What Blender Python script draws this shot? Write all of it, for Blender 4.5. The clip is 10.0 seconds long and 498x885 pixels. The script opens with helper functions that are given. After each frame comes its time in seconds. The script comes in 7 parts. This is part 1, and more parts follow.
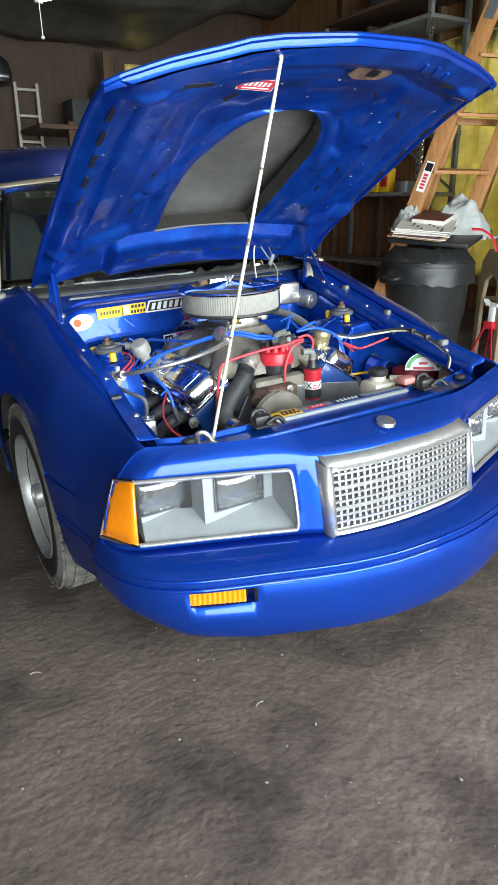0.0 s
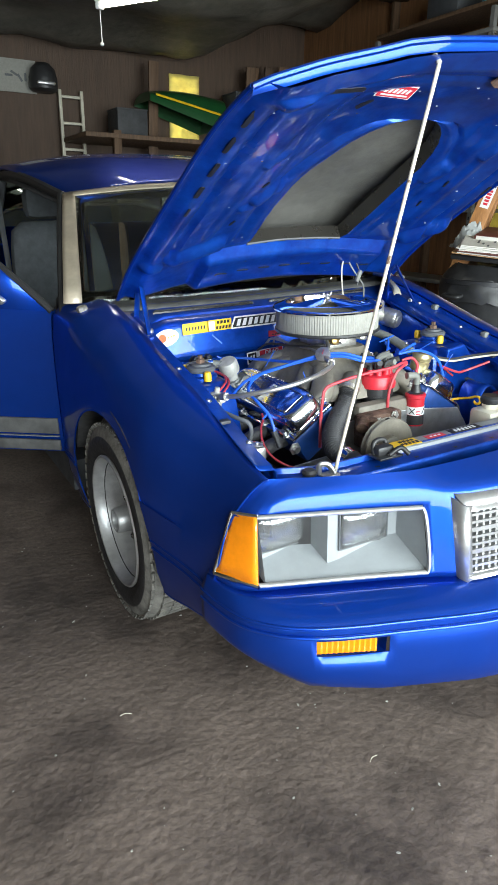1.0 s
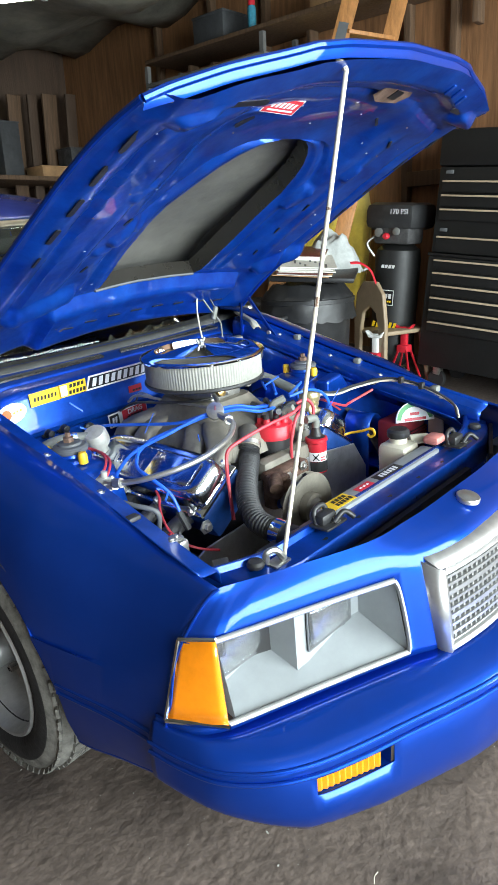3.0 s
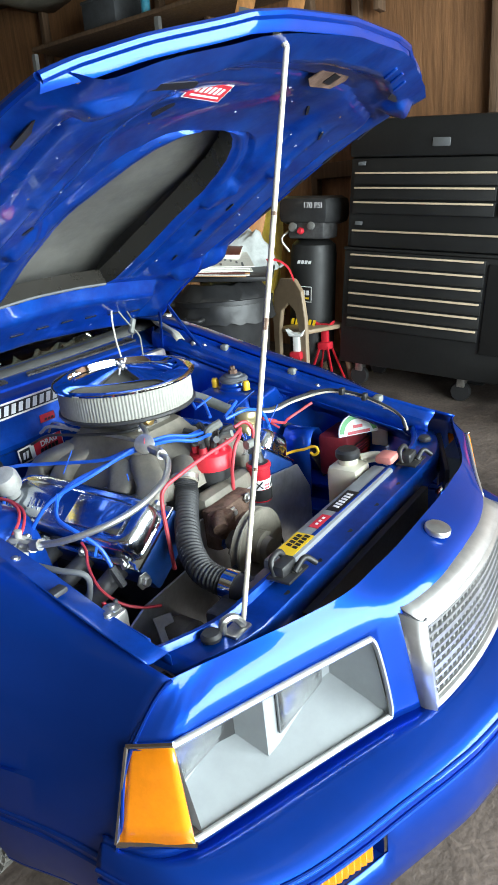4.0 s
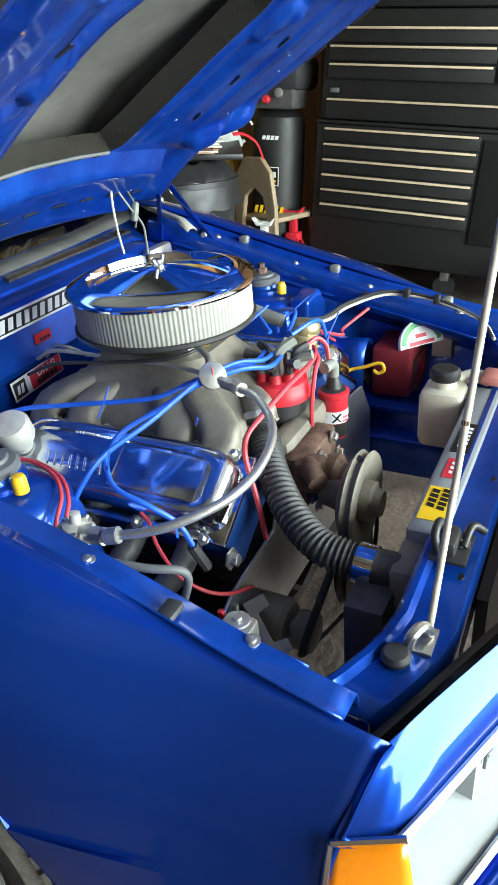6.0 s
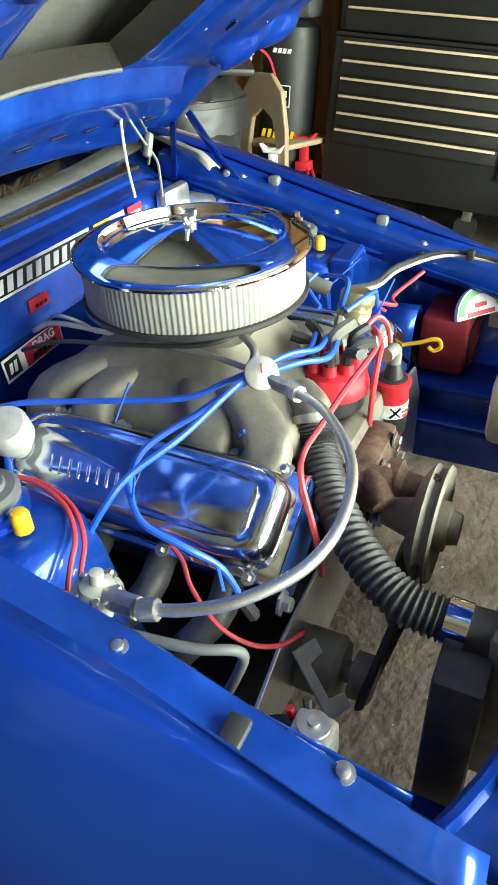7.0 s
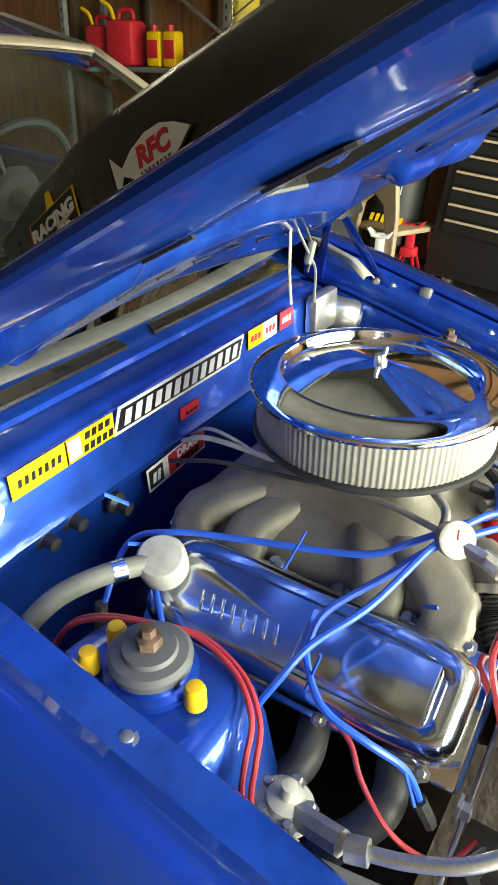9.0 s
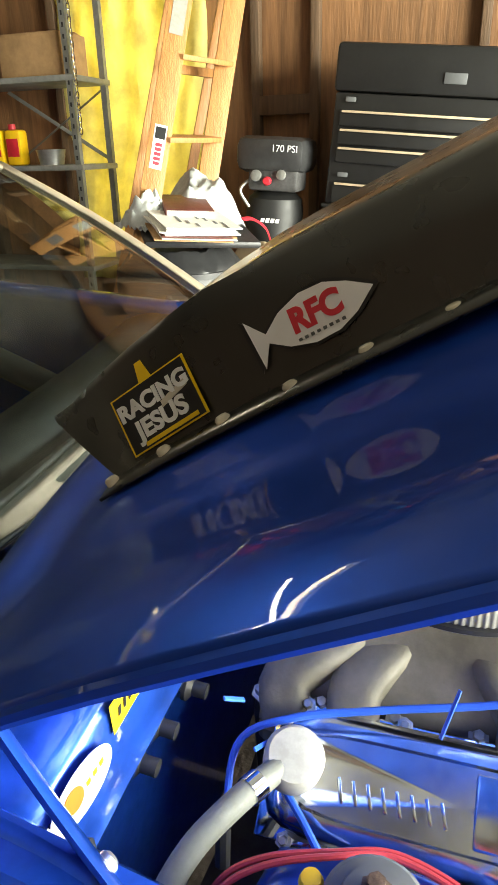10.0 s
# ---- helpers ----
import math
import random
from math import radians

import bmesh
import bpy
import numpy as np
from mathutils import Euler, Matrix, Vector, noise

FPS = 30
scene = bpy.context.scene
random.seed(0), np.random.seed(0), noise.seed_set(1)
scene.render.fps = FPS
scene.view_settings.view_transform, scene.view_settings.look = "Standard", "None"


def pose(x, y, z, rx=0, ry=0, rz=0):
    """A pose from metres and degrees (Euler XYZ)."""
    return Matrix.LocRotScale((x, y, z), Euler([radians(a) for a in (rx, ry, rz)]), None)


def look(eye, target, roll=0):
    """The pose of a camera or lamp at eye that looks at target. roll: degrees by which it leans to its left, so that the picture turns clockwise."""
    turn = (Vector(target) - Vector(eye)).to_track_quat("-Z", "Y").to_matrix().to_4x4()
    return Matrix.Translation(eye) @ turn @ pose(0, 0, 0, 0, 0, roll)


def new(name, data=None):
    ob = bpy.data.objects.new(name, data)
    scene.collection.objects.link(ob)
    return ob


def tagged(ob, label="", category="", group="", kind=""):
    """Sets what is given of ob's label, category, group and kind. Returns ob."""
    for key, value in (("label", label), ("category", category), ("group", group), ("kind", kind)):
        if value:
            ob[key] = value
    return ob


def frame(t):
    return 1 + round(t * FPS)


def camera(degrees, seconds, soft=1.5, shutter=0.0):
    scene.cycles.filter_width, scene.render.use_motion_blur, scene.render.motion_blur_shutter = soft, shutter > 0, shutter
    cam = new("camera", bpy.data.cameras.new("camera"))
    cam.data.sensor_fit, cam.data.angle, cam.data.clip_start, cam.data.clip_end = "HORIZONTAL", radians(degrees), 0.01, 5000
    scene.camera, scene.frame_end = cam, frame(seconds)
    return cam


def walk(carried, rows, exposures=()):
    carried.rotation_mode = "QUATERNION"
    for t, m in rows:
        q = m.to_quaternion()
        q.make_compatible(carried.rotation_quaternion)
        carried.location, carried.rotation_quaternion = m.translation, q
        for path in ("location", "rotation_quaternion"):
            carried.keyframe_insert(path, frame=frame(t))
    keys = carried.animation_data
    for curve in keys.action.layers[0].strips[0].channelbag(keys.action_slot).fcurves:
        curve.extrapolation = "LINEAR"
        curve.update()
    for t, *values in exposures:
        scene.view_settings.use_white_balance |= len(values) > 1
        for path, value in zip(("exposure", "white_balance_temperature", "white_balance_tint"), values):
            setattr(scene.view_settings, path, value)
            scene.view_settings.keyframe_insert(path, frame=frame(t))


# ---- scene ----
cam = camera(40.5, 10.0)
PATH = [
    (0, (-1.11, -1.213, 1.247), (-0.162, 0.417, 0.579), 0.1),
    (0.5, (-1.242, -1.08, 1.245), (-0.309, 0.559, 0.58), 0.6),
    (1, (-1.278, -0.964, 1.248), (-0.35, 0.688, 0.609), 1.3),
    (1.5, (-1.25, -0.84, 1.257), (-0.25, 0.779, 0.643), 1.0),
    (2, (-1.316, -0.716, 1.266), (-0.173, 0.81, 0.659), -0.3),
    (2.5, (-1.365, -0.634, 1.274), (-0.074, 0.768, 0.669), -1.9),
    (3, (-1.285, -0.551, 1.28), (0.11, 0.759, 0.698), -2.8),
    (3.2, (-1.237, -0.513, 1.292), (0.183, 0.773, 0.718), -2.9),
    (4.3, (-1.146, -0.31, 1.309), (0.454, 0.701, 0.662), -4.9),
    (4.5, (-1.179, -0.261, 1.306), (0.45, 0.682, 0.631), -5.3),
    (5, (-1.228, -0.144, 1.302), (0.407, 0.73, 0.552), -5.2),
    (5.5, (-1.168, -0.018, 1.275), (0.43, 0.849, 0.442), -4.2),
    (5.7, (-1.1, 0.033, 1.264), (0.482, 0.901, 0.402), -4.1),
    (6.8, (-0.874, 0.263, 1.277), (0.635, 1.03, 0.211), -2.2),
    (7, (-0.836, 0.301, 1.269), (0.651, 1.066, 0.172), -1.9),
    (7.5, (-0.741, 0.362, 1.25), (0.697, 1.133, 0.093), -0.8),
    (8, (-0.713, 0.376, 1.257), (0.705, 1.166, 0.088), 0.6),
    (8.5, (-0.724, 0.389, 1.278), (0.703, 1.224, 0.153), 2.1),
    (9, (-0.804, 0.513, 1.334), (0.684, 1.437, 0.37), 2.0),
    (9.5, (-0.866, 0.693, 1.385), (0.754, 1.52, 0.553), -0.4),
    (10, (-0.798, 0.831, 1.384), (0.943, 1.415, 0.591), -1.5),
]
walk(cam, [(t, look(eye, target, roll)) for t, eye, target, roll in PATH],
     exposures=[(0, 0.04, 6600, 9), (1.0, 0.12, 6600, 8), (1.5, 0.34, 6550, 7), (2.5, 0.34, 6550, 7), (5.0, 0.4, 6450, 6), (5.7, 0.45, 6550, 5), (7.0, 0.92, 7700, -4), (8.5, 0.88, 8000, -3), (9.0, 0.88, 8500, 2), (9.5, 1.38, 8600, 4), (10.0, 1.62, 8100, 6)])

# ---- world and lights ----
world = bpy.data.worlds.new("sky")
scene.world = world
world.use_nodes = True
wt = world.node_tree
sky = wt.nodes.new("ShaderNodeTexSky")
sky.sky_type, sky.sun_disc = "NISHITA", False
sky.sun_elevation, sky.sun_rotation = radians(50), radians(150)
wt.links.new(sky.outputs[0], wt.nodes["Background"].inputs[0])
wt.nodes["Background"].inputs[1].default_value = 0.12
scene.view_settings.exposure = 0.0

sun = new("sun", bpy.data.lights.new("sun", "SUN"))
sun.data.energy, sun.data.angle, sun.data.color = 2.5, radians(0.6), (1.0, 0.95, 0.88)
sun.matrix_world = look((-3, -8, 9), (0, 0, 0))


def area(name, eye, target, w, h, watts, col):
    lamp = new(name, bpy.data.lights.new(name, "AREA"))
    lamp.data.shape, lamp.data.size, lamp.data.size_y = "RECTANGLE", w, h
    lamp.data.energy, lamp.data.color = watts, col
    lamp.matrix_world = look(eye, target)
    return lamp


area("door_daylight", (0.1, -3.3, 1.5), (0.0, 0.0, 1.1), 4.9, 2.5, 590, (0.86, 0.96, 1.0))
area("window_daylight", (3.9, 2.85, 1.7), (3.3, 2.85, 1.6), 1.1, 1.9, 11, (1.0, 0.97, 0.9))
area("end_window_daylight", (1.91, 6.6, 2.35), (1.91, 6.3, 2.25), 0.4, 0.7, 7, (1.0, 0.97, 0.9))
area("tube_light_glow", (0.54, 3.2, 2.415), (0.54, 3.2, 0.0), 1.15, 0.06, 4, (1.0, 0.96, 0.85))

# ---- materials ----


def material(name, base, rough=0.5, metal=0.0, vary=0.15, scale=8.0, bump=0.0, bscale=60.0, coat=0.0, coat_rough=0.04,
             transmission=0.0, emit=0.0, second=None, spec=0.5, stretch=None, coat_ior=1.5):
    m = bpy.data.materials.new(name)
    m.use_nodes = True
    nt = m.node_tree
    p = nt.nodes["Principled BSDF"]
    p.inputs["Roughness"].default_value = rough
    p.inputs["Metallic"].default_value = metal
    p.inputs["Coat Weight"].default_value = coat
    p.inputs["Coat Roughness"].default_value = coat_rough
    p.inputs["Coat IOR"].default_value = coat_ior
    p.inputs["Transmission Weight"].default_value = transmission
    p.inputs["Specular IOR Level"].default_value = spec
    base = (*base, 1.0)
    if emit:
        p.inputs["Emission Color"].default_value = base
        p.inputs["Emission Strength"].default_value = emit
    co = nt.nodes.new("ShaderNodeTexCoord")
    src = co.outputs["Object"]
    if stretch:
        mp = nt.nodes.new("ShaderNodeMapping")
        mp.inputs["Scale"].default_value = stretch
        nt.links.new(src, mp.inputs[0])
        src = mp.outputs[0]
    if vary or second:
        n1 = nt.nodes.new("ShaderNodeTexNoise")
        n1.inputs["Scale"].default_value, n1.inputs["Detail"].default_value = scale, 8.0
        n1.inputs["Roughness"].default_value = 0.65
        nt.links.new(src, n1.inputs["Vector"])
        ramp = nt.nodes.new("ShaderNodeValToRGB")
        ramp.color_ramp.elements[0].position, ramp.color_ramp.elements[1].position = 0.33, 0.68
        dark = tuple(c * (1 - vary) for c in base[:3]) + (1.0,)
        lite = (*second, 1.0) if second else tuple(min(1.0, c * (1 + vary)) for c in base[:3]) + (1.0,)
        ramp.color_ramp.elements[0].color, ramp.color_ramp.elements[1].color = dark, lite
        nt.links.new(n1.outputs["Fac"], ramp.inputs[0])
        nt.links.new(ramp.outputs[0], p.inputs["Base Color"])
        mr = nt.nodes.new("ShaderNodeMapRange")
        mr.inputs["To Min"].default_value = max(0.0, rough - 0.12 * min(1, vary * 4) * (rough > 0.06))
        mr.inputs["To Max"].default_value = min(1.0, rough + 0.1 * min(1, vary * 4) * (rough > 0.06))
        n3 = nt.nodes.new("ShaderNodeTexNoise")
        n3.inputs["Scale"].default_value = scale * 5.3
        nt.links.new(src, n3.inputs["Vector"])
        nt.links.new(n3.outputs["Fac"], mr.inputs["Value"])
        nt.links.new(mr.outputs[0], p.inputs["Roughness"])
    else:
        p.inputs["Base Color"].default_value = base
    if bump:
        n2 = nt.nodes.new("ShaderNodeTexNoise")
        n2.inputs["Scale"].default_value, n2.inputs["Detail"].default_value = bscale, 6.0
        nt.links.new(src, n2.inputs["Vector"])
        b = nt.nodes.new("ShaderNodeBump")
        b.inputs["Strength"].default_value, b.inputs["Distance"].default_value = bump, min(0.015, 0.35 / bscale)
        nt.links.new(n2.outputs["Fac"], b.inputs["Height"])
        nt.links.new(b.outputs[0], p.inputs["Normal"])
    return m


def floor_material():
    m = material("packed_dirt_floor", (0.106, 0.08, 0.066), 0.82, vary=0.42, scale=1.3, bump=0.55, bscale=38.0)
    nt = m.node_tree
    p = nt.nodes["Principled BSDF"]
    co = [n for n in nt.nodes if n.bl_idname == "ShaderNodeTexCoord"][0]
    ramp = [n for n in nt.nodes if n.bl_idname == "ShaderNodeValToRGB"][0]
    # fine grit, pale crumbs and dark oil stains
    grit = nt.nodes.new("ShaderNodeTexNoise")
    grit.inputs["Scale"].default_value, grit.inputs["Detail"].default_value = 70.0, 10.0
    nt.links.new(co.outputs["Object"], grit.inputs["Vector"])
    mul = nt.nodes.new("ShaderNodeMix")
    mul.data_type, mul.blend_type = "RGBA", "OVERLAY"
    mul.inputs["Factor"].default_value = 0.55
    nt.links.new(ramp.outputs[0], mul.inputs["A"])
    nt.links.new(grit.outputs["Fac"], mul.inputs["B"])
    stain = nt.nodes.new("ShaderNodeTexNoise")
    stain.inputs["Scale"].default_value, stain.inputs["Detail"].default_value = 2.6, 3.0
    nt.links.new(co.outputs["Object"], stain.inputs["Vector"])
    sr = nt.nodes.new("ShaderNodeValToRGB")
    sr.color_ramp.elements[0].position, sr.color_ramp.elements[1].position = 0.36, 0.5
    sr.color_ramp.elements[0].color = (0.6, 0.58, 0.58, 1)
    sr.color_ramp.elements[1].color = (1, 1, 1, 1)
    nt.links.new(stain.outputs["Fac"], sr.inputs[0])
    mul2 = nt.nodes.new("ShaderNodeMix")
    mul2.data_type, mul2.blend_type = "RGBA", "MULTIPLY"
    mul2.inputs["Factor"].default_value = 1.0
    nt.links.new(mul.outputs["Result"], mul2.inputs["A"])
    nt.links.new(sr.outputs[0], mul2.inputs["B"])
    nt.links.new(mul2.outputs["Result"], p.inputs["Base Color"])
    # trodden lumps under the fine grit
    fine = [n for n in nt.nodes if n.bl_idname == "ShaderNodeBump"][0]
    lump = nt.nodes.new("ShaderNodeTexNoise")
    lump.inputs["Scale"].default_value, lump.inputs["Detail"].default_value = 13.0, 5.0
    nt.links.new(co.outputs["Object"], lump.inputs["Vector"])
    b2 = nt.nodes.new("ShaderNodeBump")
    b2.inputs["Strength"].default_value, b2.inputs["Distance"].default_value = 0.22, 0.03
    nt.links.new(lump.outputs["Fac"], b2.inputs["Height"])
    nt.links.new(b2.outputs[0], fine.inputs["Normal"])
    return m


def wood_material(name, base, rough=0.6, axis=(14, 14, 0.9), vary=0.35):
    return material(name, base, rough, vary=vary, scale=3.0, bump=0.25, bscale=12.0, stretch=axis)


M_FLOOR = floor_material()
M_PAINT = material("blue_metallic_paint", (0.006, 0.05, 0.36), 0.36, metal=0.66, vary=0.1, scale=3.0, coat=1.0, coat_rough=0.02, spec=0.2, coat_ior=1.34)
M_PAINT.node_tree.nodes["Principled BSDF"].inputs["Specular Tint"].default_value = (0.2, 0.4, 1.0, 1)
M_BAY = material("blue_bay_paint", (0.004, 0.06, 0.4), 0.34, metal=0.55, vary=0.3, scale=14.0, coat=1.0, coat_rough=0.05, spec=0.3, coat_ior=1.35)
M_UNDER = material("blue_hood_underside_paint", (0.003, 0.045, 0.38), 0.36, metal=0.6, vary=0.35, scale=12.0, coat=1.0, coat_rough=0.06, second=(0.006, 0.08, 0.46), spec=0.3, bump=0.03, bscale=18.0, coat_ior=1.35)
M_CHROME = material("chrome", (0.82, 0.83, 0.85), 0.06, metal=1.0, vary=0.04, scale=20.0)
M_COVER = material("worn_chrome", (0.6, 0.63, 0.68), 0.17, metal=1.0, vary=0.2, scale=14.0)
M_SATIN = material("satin_chrome", (0.47, 0.47, 0.47), 0.36, metal=0.8, vary=0.12, scale=30.0)
M_ALU = material("cast_aluminium", (0.2, 0.182, 0.148), 0.6, metal=0.2, vary=0.3, scale=12.0, bump=0.25, bscale=180.0)
M_WHEEL = material("machined_wheel_aluminium", (0.42, 0.42, 0.42), 0.38, metal=0.55, vary=0.15, scale=25.0)
M_ALUB = material("bright_aluminium", (0.62, 0.63, 0.64), 0.32, metal=0.9, vary=0.15, scale=25.0)
M_STEEL = material("zinc_steel", (0.5, 0.49, 0.46), 0.38, metal=0.9, vary=0.25, scale=40.0)
M_RUST = material("rusty_iron", (0.13, 0.075, 0.05), 0.8, metal=0.3, vary=0.5, scale=30.0, bump=0.5, bscale=120.0, second=(0.24, 0.15, 0.11))
M_DARKMETAL = material("dark_greasy_metal", (0.075, 0.073, 0.074), 0.55, metal=0.35, vary=0.4, scale=20.0, bump=0.2)
M_BLACK = material("black_rubber", (0.034, 0.034, 0.036), 0.55, vary=0.3, scale=30.0, bump=0.1, bscale=150.0)
M_TYRE = material("worn_tyre_rubber", (0.022, 0.022, 0.023), 0.55, vary=0.4, scale=12.0, bump=0.35, bscale=120.0)
M_TREAD = material("dusty_tyre_tread", (0.16, 0.152, 0.136), 0.95, vary=0.45, scale=25.0, bump=0.6, bscale=90.0)
M_ZINC = material("dull_zinc", (0.42, 0.41, 0.37), 0.55, metal=0.1, vary=0.2, scale=30.0)
M_PLASTIC = material("black_plastic", (0.024, 0.024, 0.025), 0.45, vary=0.25, scale=20.0)
M_SCOOP = material("black_scoop_gelcoat", (0.022, 0.02, 0.017), 0.3, vary=0.2, scale=6.0, coat=0.5, coat_rough=0.15)
M_FUZZ = material("grey_scoop_lining", (0.1, 0.096, 0.085), 0.9, vary=0.35, scale=5.0, bump=0.4, bscale=160.0)
M_SILVER = material("silver_lamp_housing", (0.28, 0.3, 0.31), 0.5, metal=0.15, vary=0.08, scale=15.0)
M_AMBER = material("amber_lens", (0.82, 0.235, 0.006), 0.18, vary=0.08, scale=40.0, coat=0.7, bump=0.15, bscale=200.0)
M_WHITE = material("white_paint", (0.78, 0.78, 0.75), 0.5, vary=0.08, scale=15.0)
M_YELLOW = material("yellow_cap", (0.85, 0.5, 0.02), 0.45, vary=0.1, scale=30.0)
M_YDECAL = material("yellow_decal", (0.85, 0.55, 0.02), 0.4, vary=0.06, scale=20.0)
M_RDECAL = material("red_decal", (0.62, 0.03, 0.05), 0.4, vary=0.08, scale=20.0)
# black print, and the painted shade of holes that are not cut
M_KDECAL_HOLE = material("black_decal_and_hole_shade", (0.01, 0.01, 0.012), 0.4, vary=0.1, scale=20.0)
M_WDECAL = material("white_decal", (0.8, 0.8, 0.8), 0.4, vary=0.05, scale=20.0)
M_RED = material("red_plastic", (0.55, 0.02, 0.035), 0.42, vary=0.15, scale=25.0)
M_REDWIRE = material("red_wire", (0.5, 0.045, 0.06), 0.45, vary=0.12, scale=25.0)
M_BLUEWIRE = material("blue_wire", (0.015, 0.11, 0.62), 0.4, vary=0.12, scale=25.0)
M_BRAID = material("braided_steel", (0.62, 0.61, 0.58), 0.33, metal=0.85, vary=0.12, scale=300.0, bump=0.25, bscale=600.0)
M_GREYHOSE = material("grey_rubber_hose", (0.175, 0.18, 0.16), 0.6, vary=0.15, scale=30.0, bump=0.3, bscale=250.0)
M_PAPER = material("pleated_filter_mesh", (0.28, 0.275, 0.245), 0.8, vary=0.1, scale=60.0, bump=0.5, bscale=500.0)
M_MILK = material("milky_plastic", (0.55, 0.52, 0.42), 0.4, vary=0.12, scale=12.0)
M_ROD = material("dirty_white_rod", (0.56, 0.51, 0.42), 0.5, vary=0.25, scale=18.0)
M_GREYTRIM = material("grey_rubber_trim", (0.10, 0.105, 0.11), 0.55, vary=0.15, scale=12.0)
M_COWL = material("dusty_cowl", (0.075, 0.075, 0.074), 0.6, vary=0.4, scale=10.0, bump=0.2)
M_SEAT = material("grey_seat_cloth", (0.075, 0.082, 0.09), 0.9, vary=0.2, scale=25.0, bump=0.3, bscale=300.0)
M_INT = material("dark_interior", (0.045, 0.047, 0.05), 0.7, vary=0.3, scale=10.0)
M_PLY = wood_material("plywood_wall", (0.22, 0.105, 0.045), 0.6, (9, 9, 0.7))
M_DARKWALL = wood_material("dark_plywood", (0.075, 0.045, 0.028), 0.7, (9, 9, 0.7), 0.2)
M_STUD = wood_material("old_stud_wood", (0.115, 0.066, 0.036), 0.7, (14, 14, 1.0))
M_LADDER = wood_material("ladder_wood", (0.42, 0.19, 0.065), 0.5, (16, 16, 1.2), 0.25)

M_SHEET = material("grey_plastic_sheet", (0.15, 0.14, 0.115), 0.62, vary=0.45, scale=3.0, bump=0.6, bscale=9.0)
M_TOOLBOX = material("black_toolbox_enamel", (0.009, 0.009, 0.009), 0.55, vary=0.25, scale=8.0, bump=0.05, bscale=200.0)
M_CLOTH = material("pale_grey_cloth", (0.45, 0.47, 0.46), 0.95, vary=0.18, scale=18.0, bump=0.5, bscale=220.0)
M_LEATHER = material("brown_book_cover", (0.11, 0.028, 0.022), 0.5, vary=0.25, scale=20.0)
M_PAGES = material("book_pages", (0.7, 0.68, 0.62), 0.8, vary=0.08, scale=60.0, stretch=(1, 1, 40))
M_GREEN = material("green_mower_paint", (0.01, 0.07, 0.02), 0.35, vary=0.15, scale=10.0)
M_CARD = material("cardboard", (0.36, 0.21, 0.10), 0.85, vary=0.2, scale=12.0)
M_GREYPAINT = material("grey_steel_shelf", (0.2, 0.2, 0.19), 0.5, metal=0.3, vary=0.2, scale=14.0)
M_TAN = material("tan_plastic_chair", (0.3, 0.22, 0.14), 0.5, vary=0.12, scale=12.0)
M_TUBE = material("fluorescent_tube", (1.0, 0.93, 0.78), 0.4, vary=0.0, emit=8.0)


def glass_material(name, tint, rough=0.0):
    m = bpy.data.materials.new(name)
    m.use_nodes = True
    nt = m.node_tree
    p = nt.nodes["Principled BSDF"]
    p.inputs["Base Color"].default_value = (*tint, 1)
    p.inputs["Roughness"].default_value = rough
    p.inputs["IOR"].default_value = 1.45
    p.inputs["Transmission Weight"].default_value = 1.0
    return m


def tarp_material():
    m = material("yellow_tarp", (0.86, 0.76, 0.3), 0.6, vary=0.2, scale=6.0, bump=0.4, bscale=30.0)
    nt = m.node_tree
    p = nt.nodes["Principled BSDF"]
    ramp = [n for n in nt.nodes if n.bl_idname == "ShaderNodeValToRGB"][0]
    tr = nt.nodes.new("ShaderNodeBsdfTranslucent")
    nt.links.new(ramp.outputs[0], tr.inputs[0])
    mix = nt.nodes.new("ShaderNodeMixShader")
    mix.inputs[0].default_value = 0.5
    out = [n for n in nt.nodes if n.bl_idname == "ShaderNodeOutputMaterial"][0]
    nt.links.new(p.outputs[0], mix.inputs[1])
    nt.links.new(tr.outputs[0], mix.inputs[2])
    nt.links.new(mix.outputs[0], out.inputs[0])
    return m


M_TARP = tarp_material()
M_GLASS = glass_material("tinted_glass", (0.62, 0.72, 0.68))
M_LENS = material("fluted_headlamp_glass", (0.9, 0.93, 0.94), 0.06, vary=0.05, scale=30.0, transmission=0.95, bump=0.25, bscale=45.0, coat=0.5, stretch=(3, 1, 0.4))

# ---- mesh helpers ----


def part(name, bm, mat, parent=None, label="", smooth=True, angle=40, thick=0.0, bevel=0.0):
    """One mesh object under a thing or a part; its vertices are in the thing's own space."""
    me = bpy.data.meshes.new(name)
    bmesh.ops.recalc_face_normals(bm, faces=bm.faces)
    if smooth:
        lim = radians(angle)
        for f in bm.faces:
            f.smooth = True
        for e in bm.edges:
            if len(e.link_faces) == 2:
                e.smooth = e.calc_face_angle(0) < lim
    bm.to_mesh(me)
    bm.free()
    me.materials.append(mat)
    ob = new(name, me)
    if parent:
        ob.parent = parent
    if label:
        ob["label"] = label
    if thick:
        mod = ob.modifiers.new("thickness", "SOLIDIFY")
        mod.thickness, mod.offset = abs(thick), -1 if thick > 0 else 1
    if bevel:
        mod = ob.modifiers.new("edge", "BEVEL")
        mod.width, mod.segments, mod.limit_method, mod.angle_limit = bevel, 2, "ANGLE", radians(35)
    return ob


def empty(name, m, label, category, group="", kind=""):
    ob = new(name)
    ob.empty_display_size = 0.1
    ob.matrix_world = m
    return tagged(ob, label, category, group, kind)


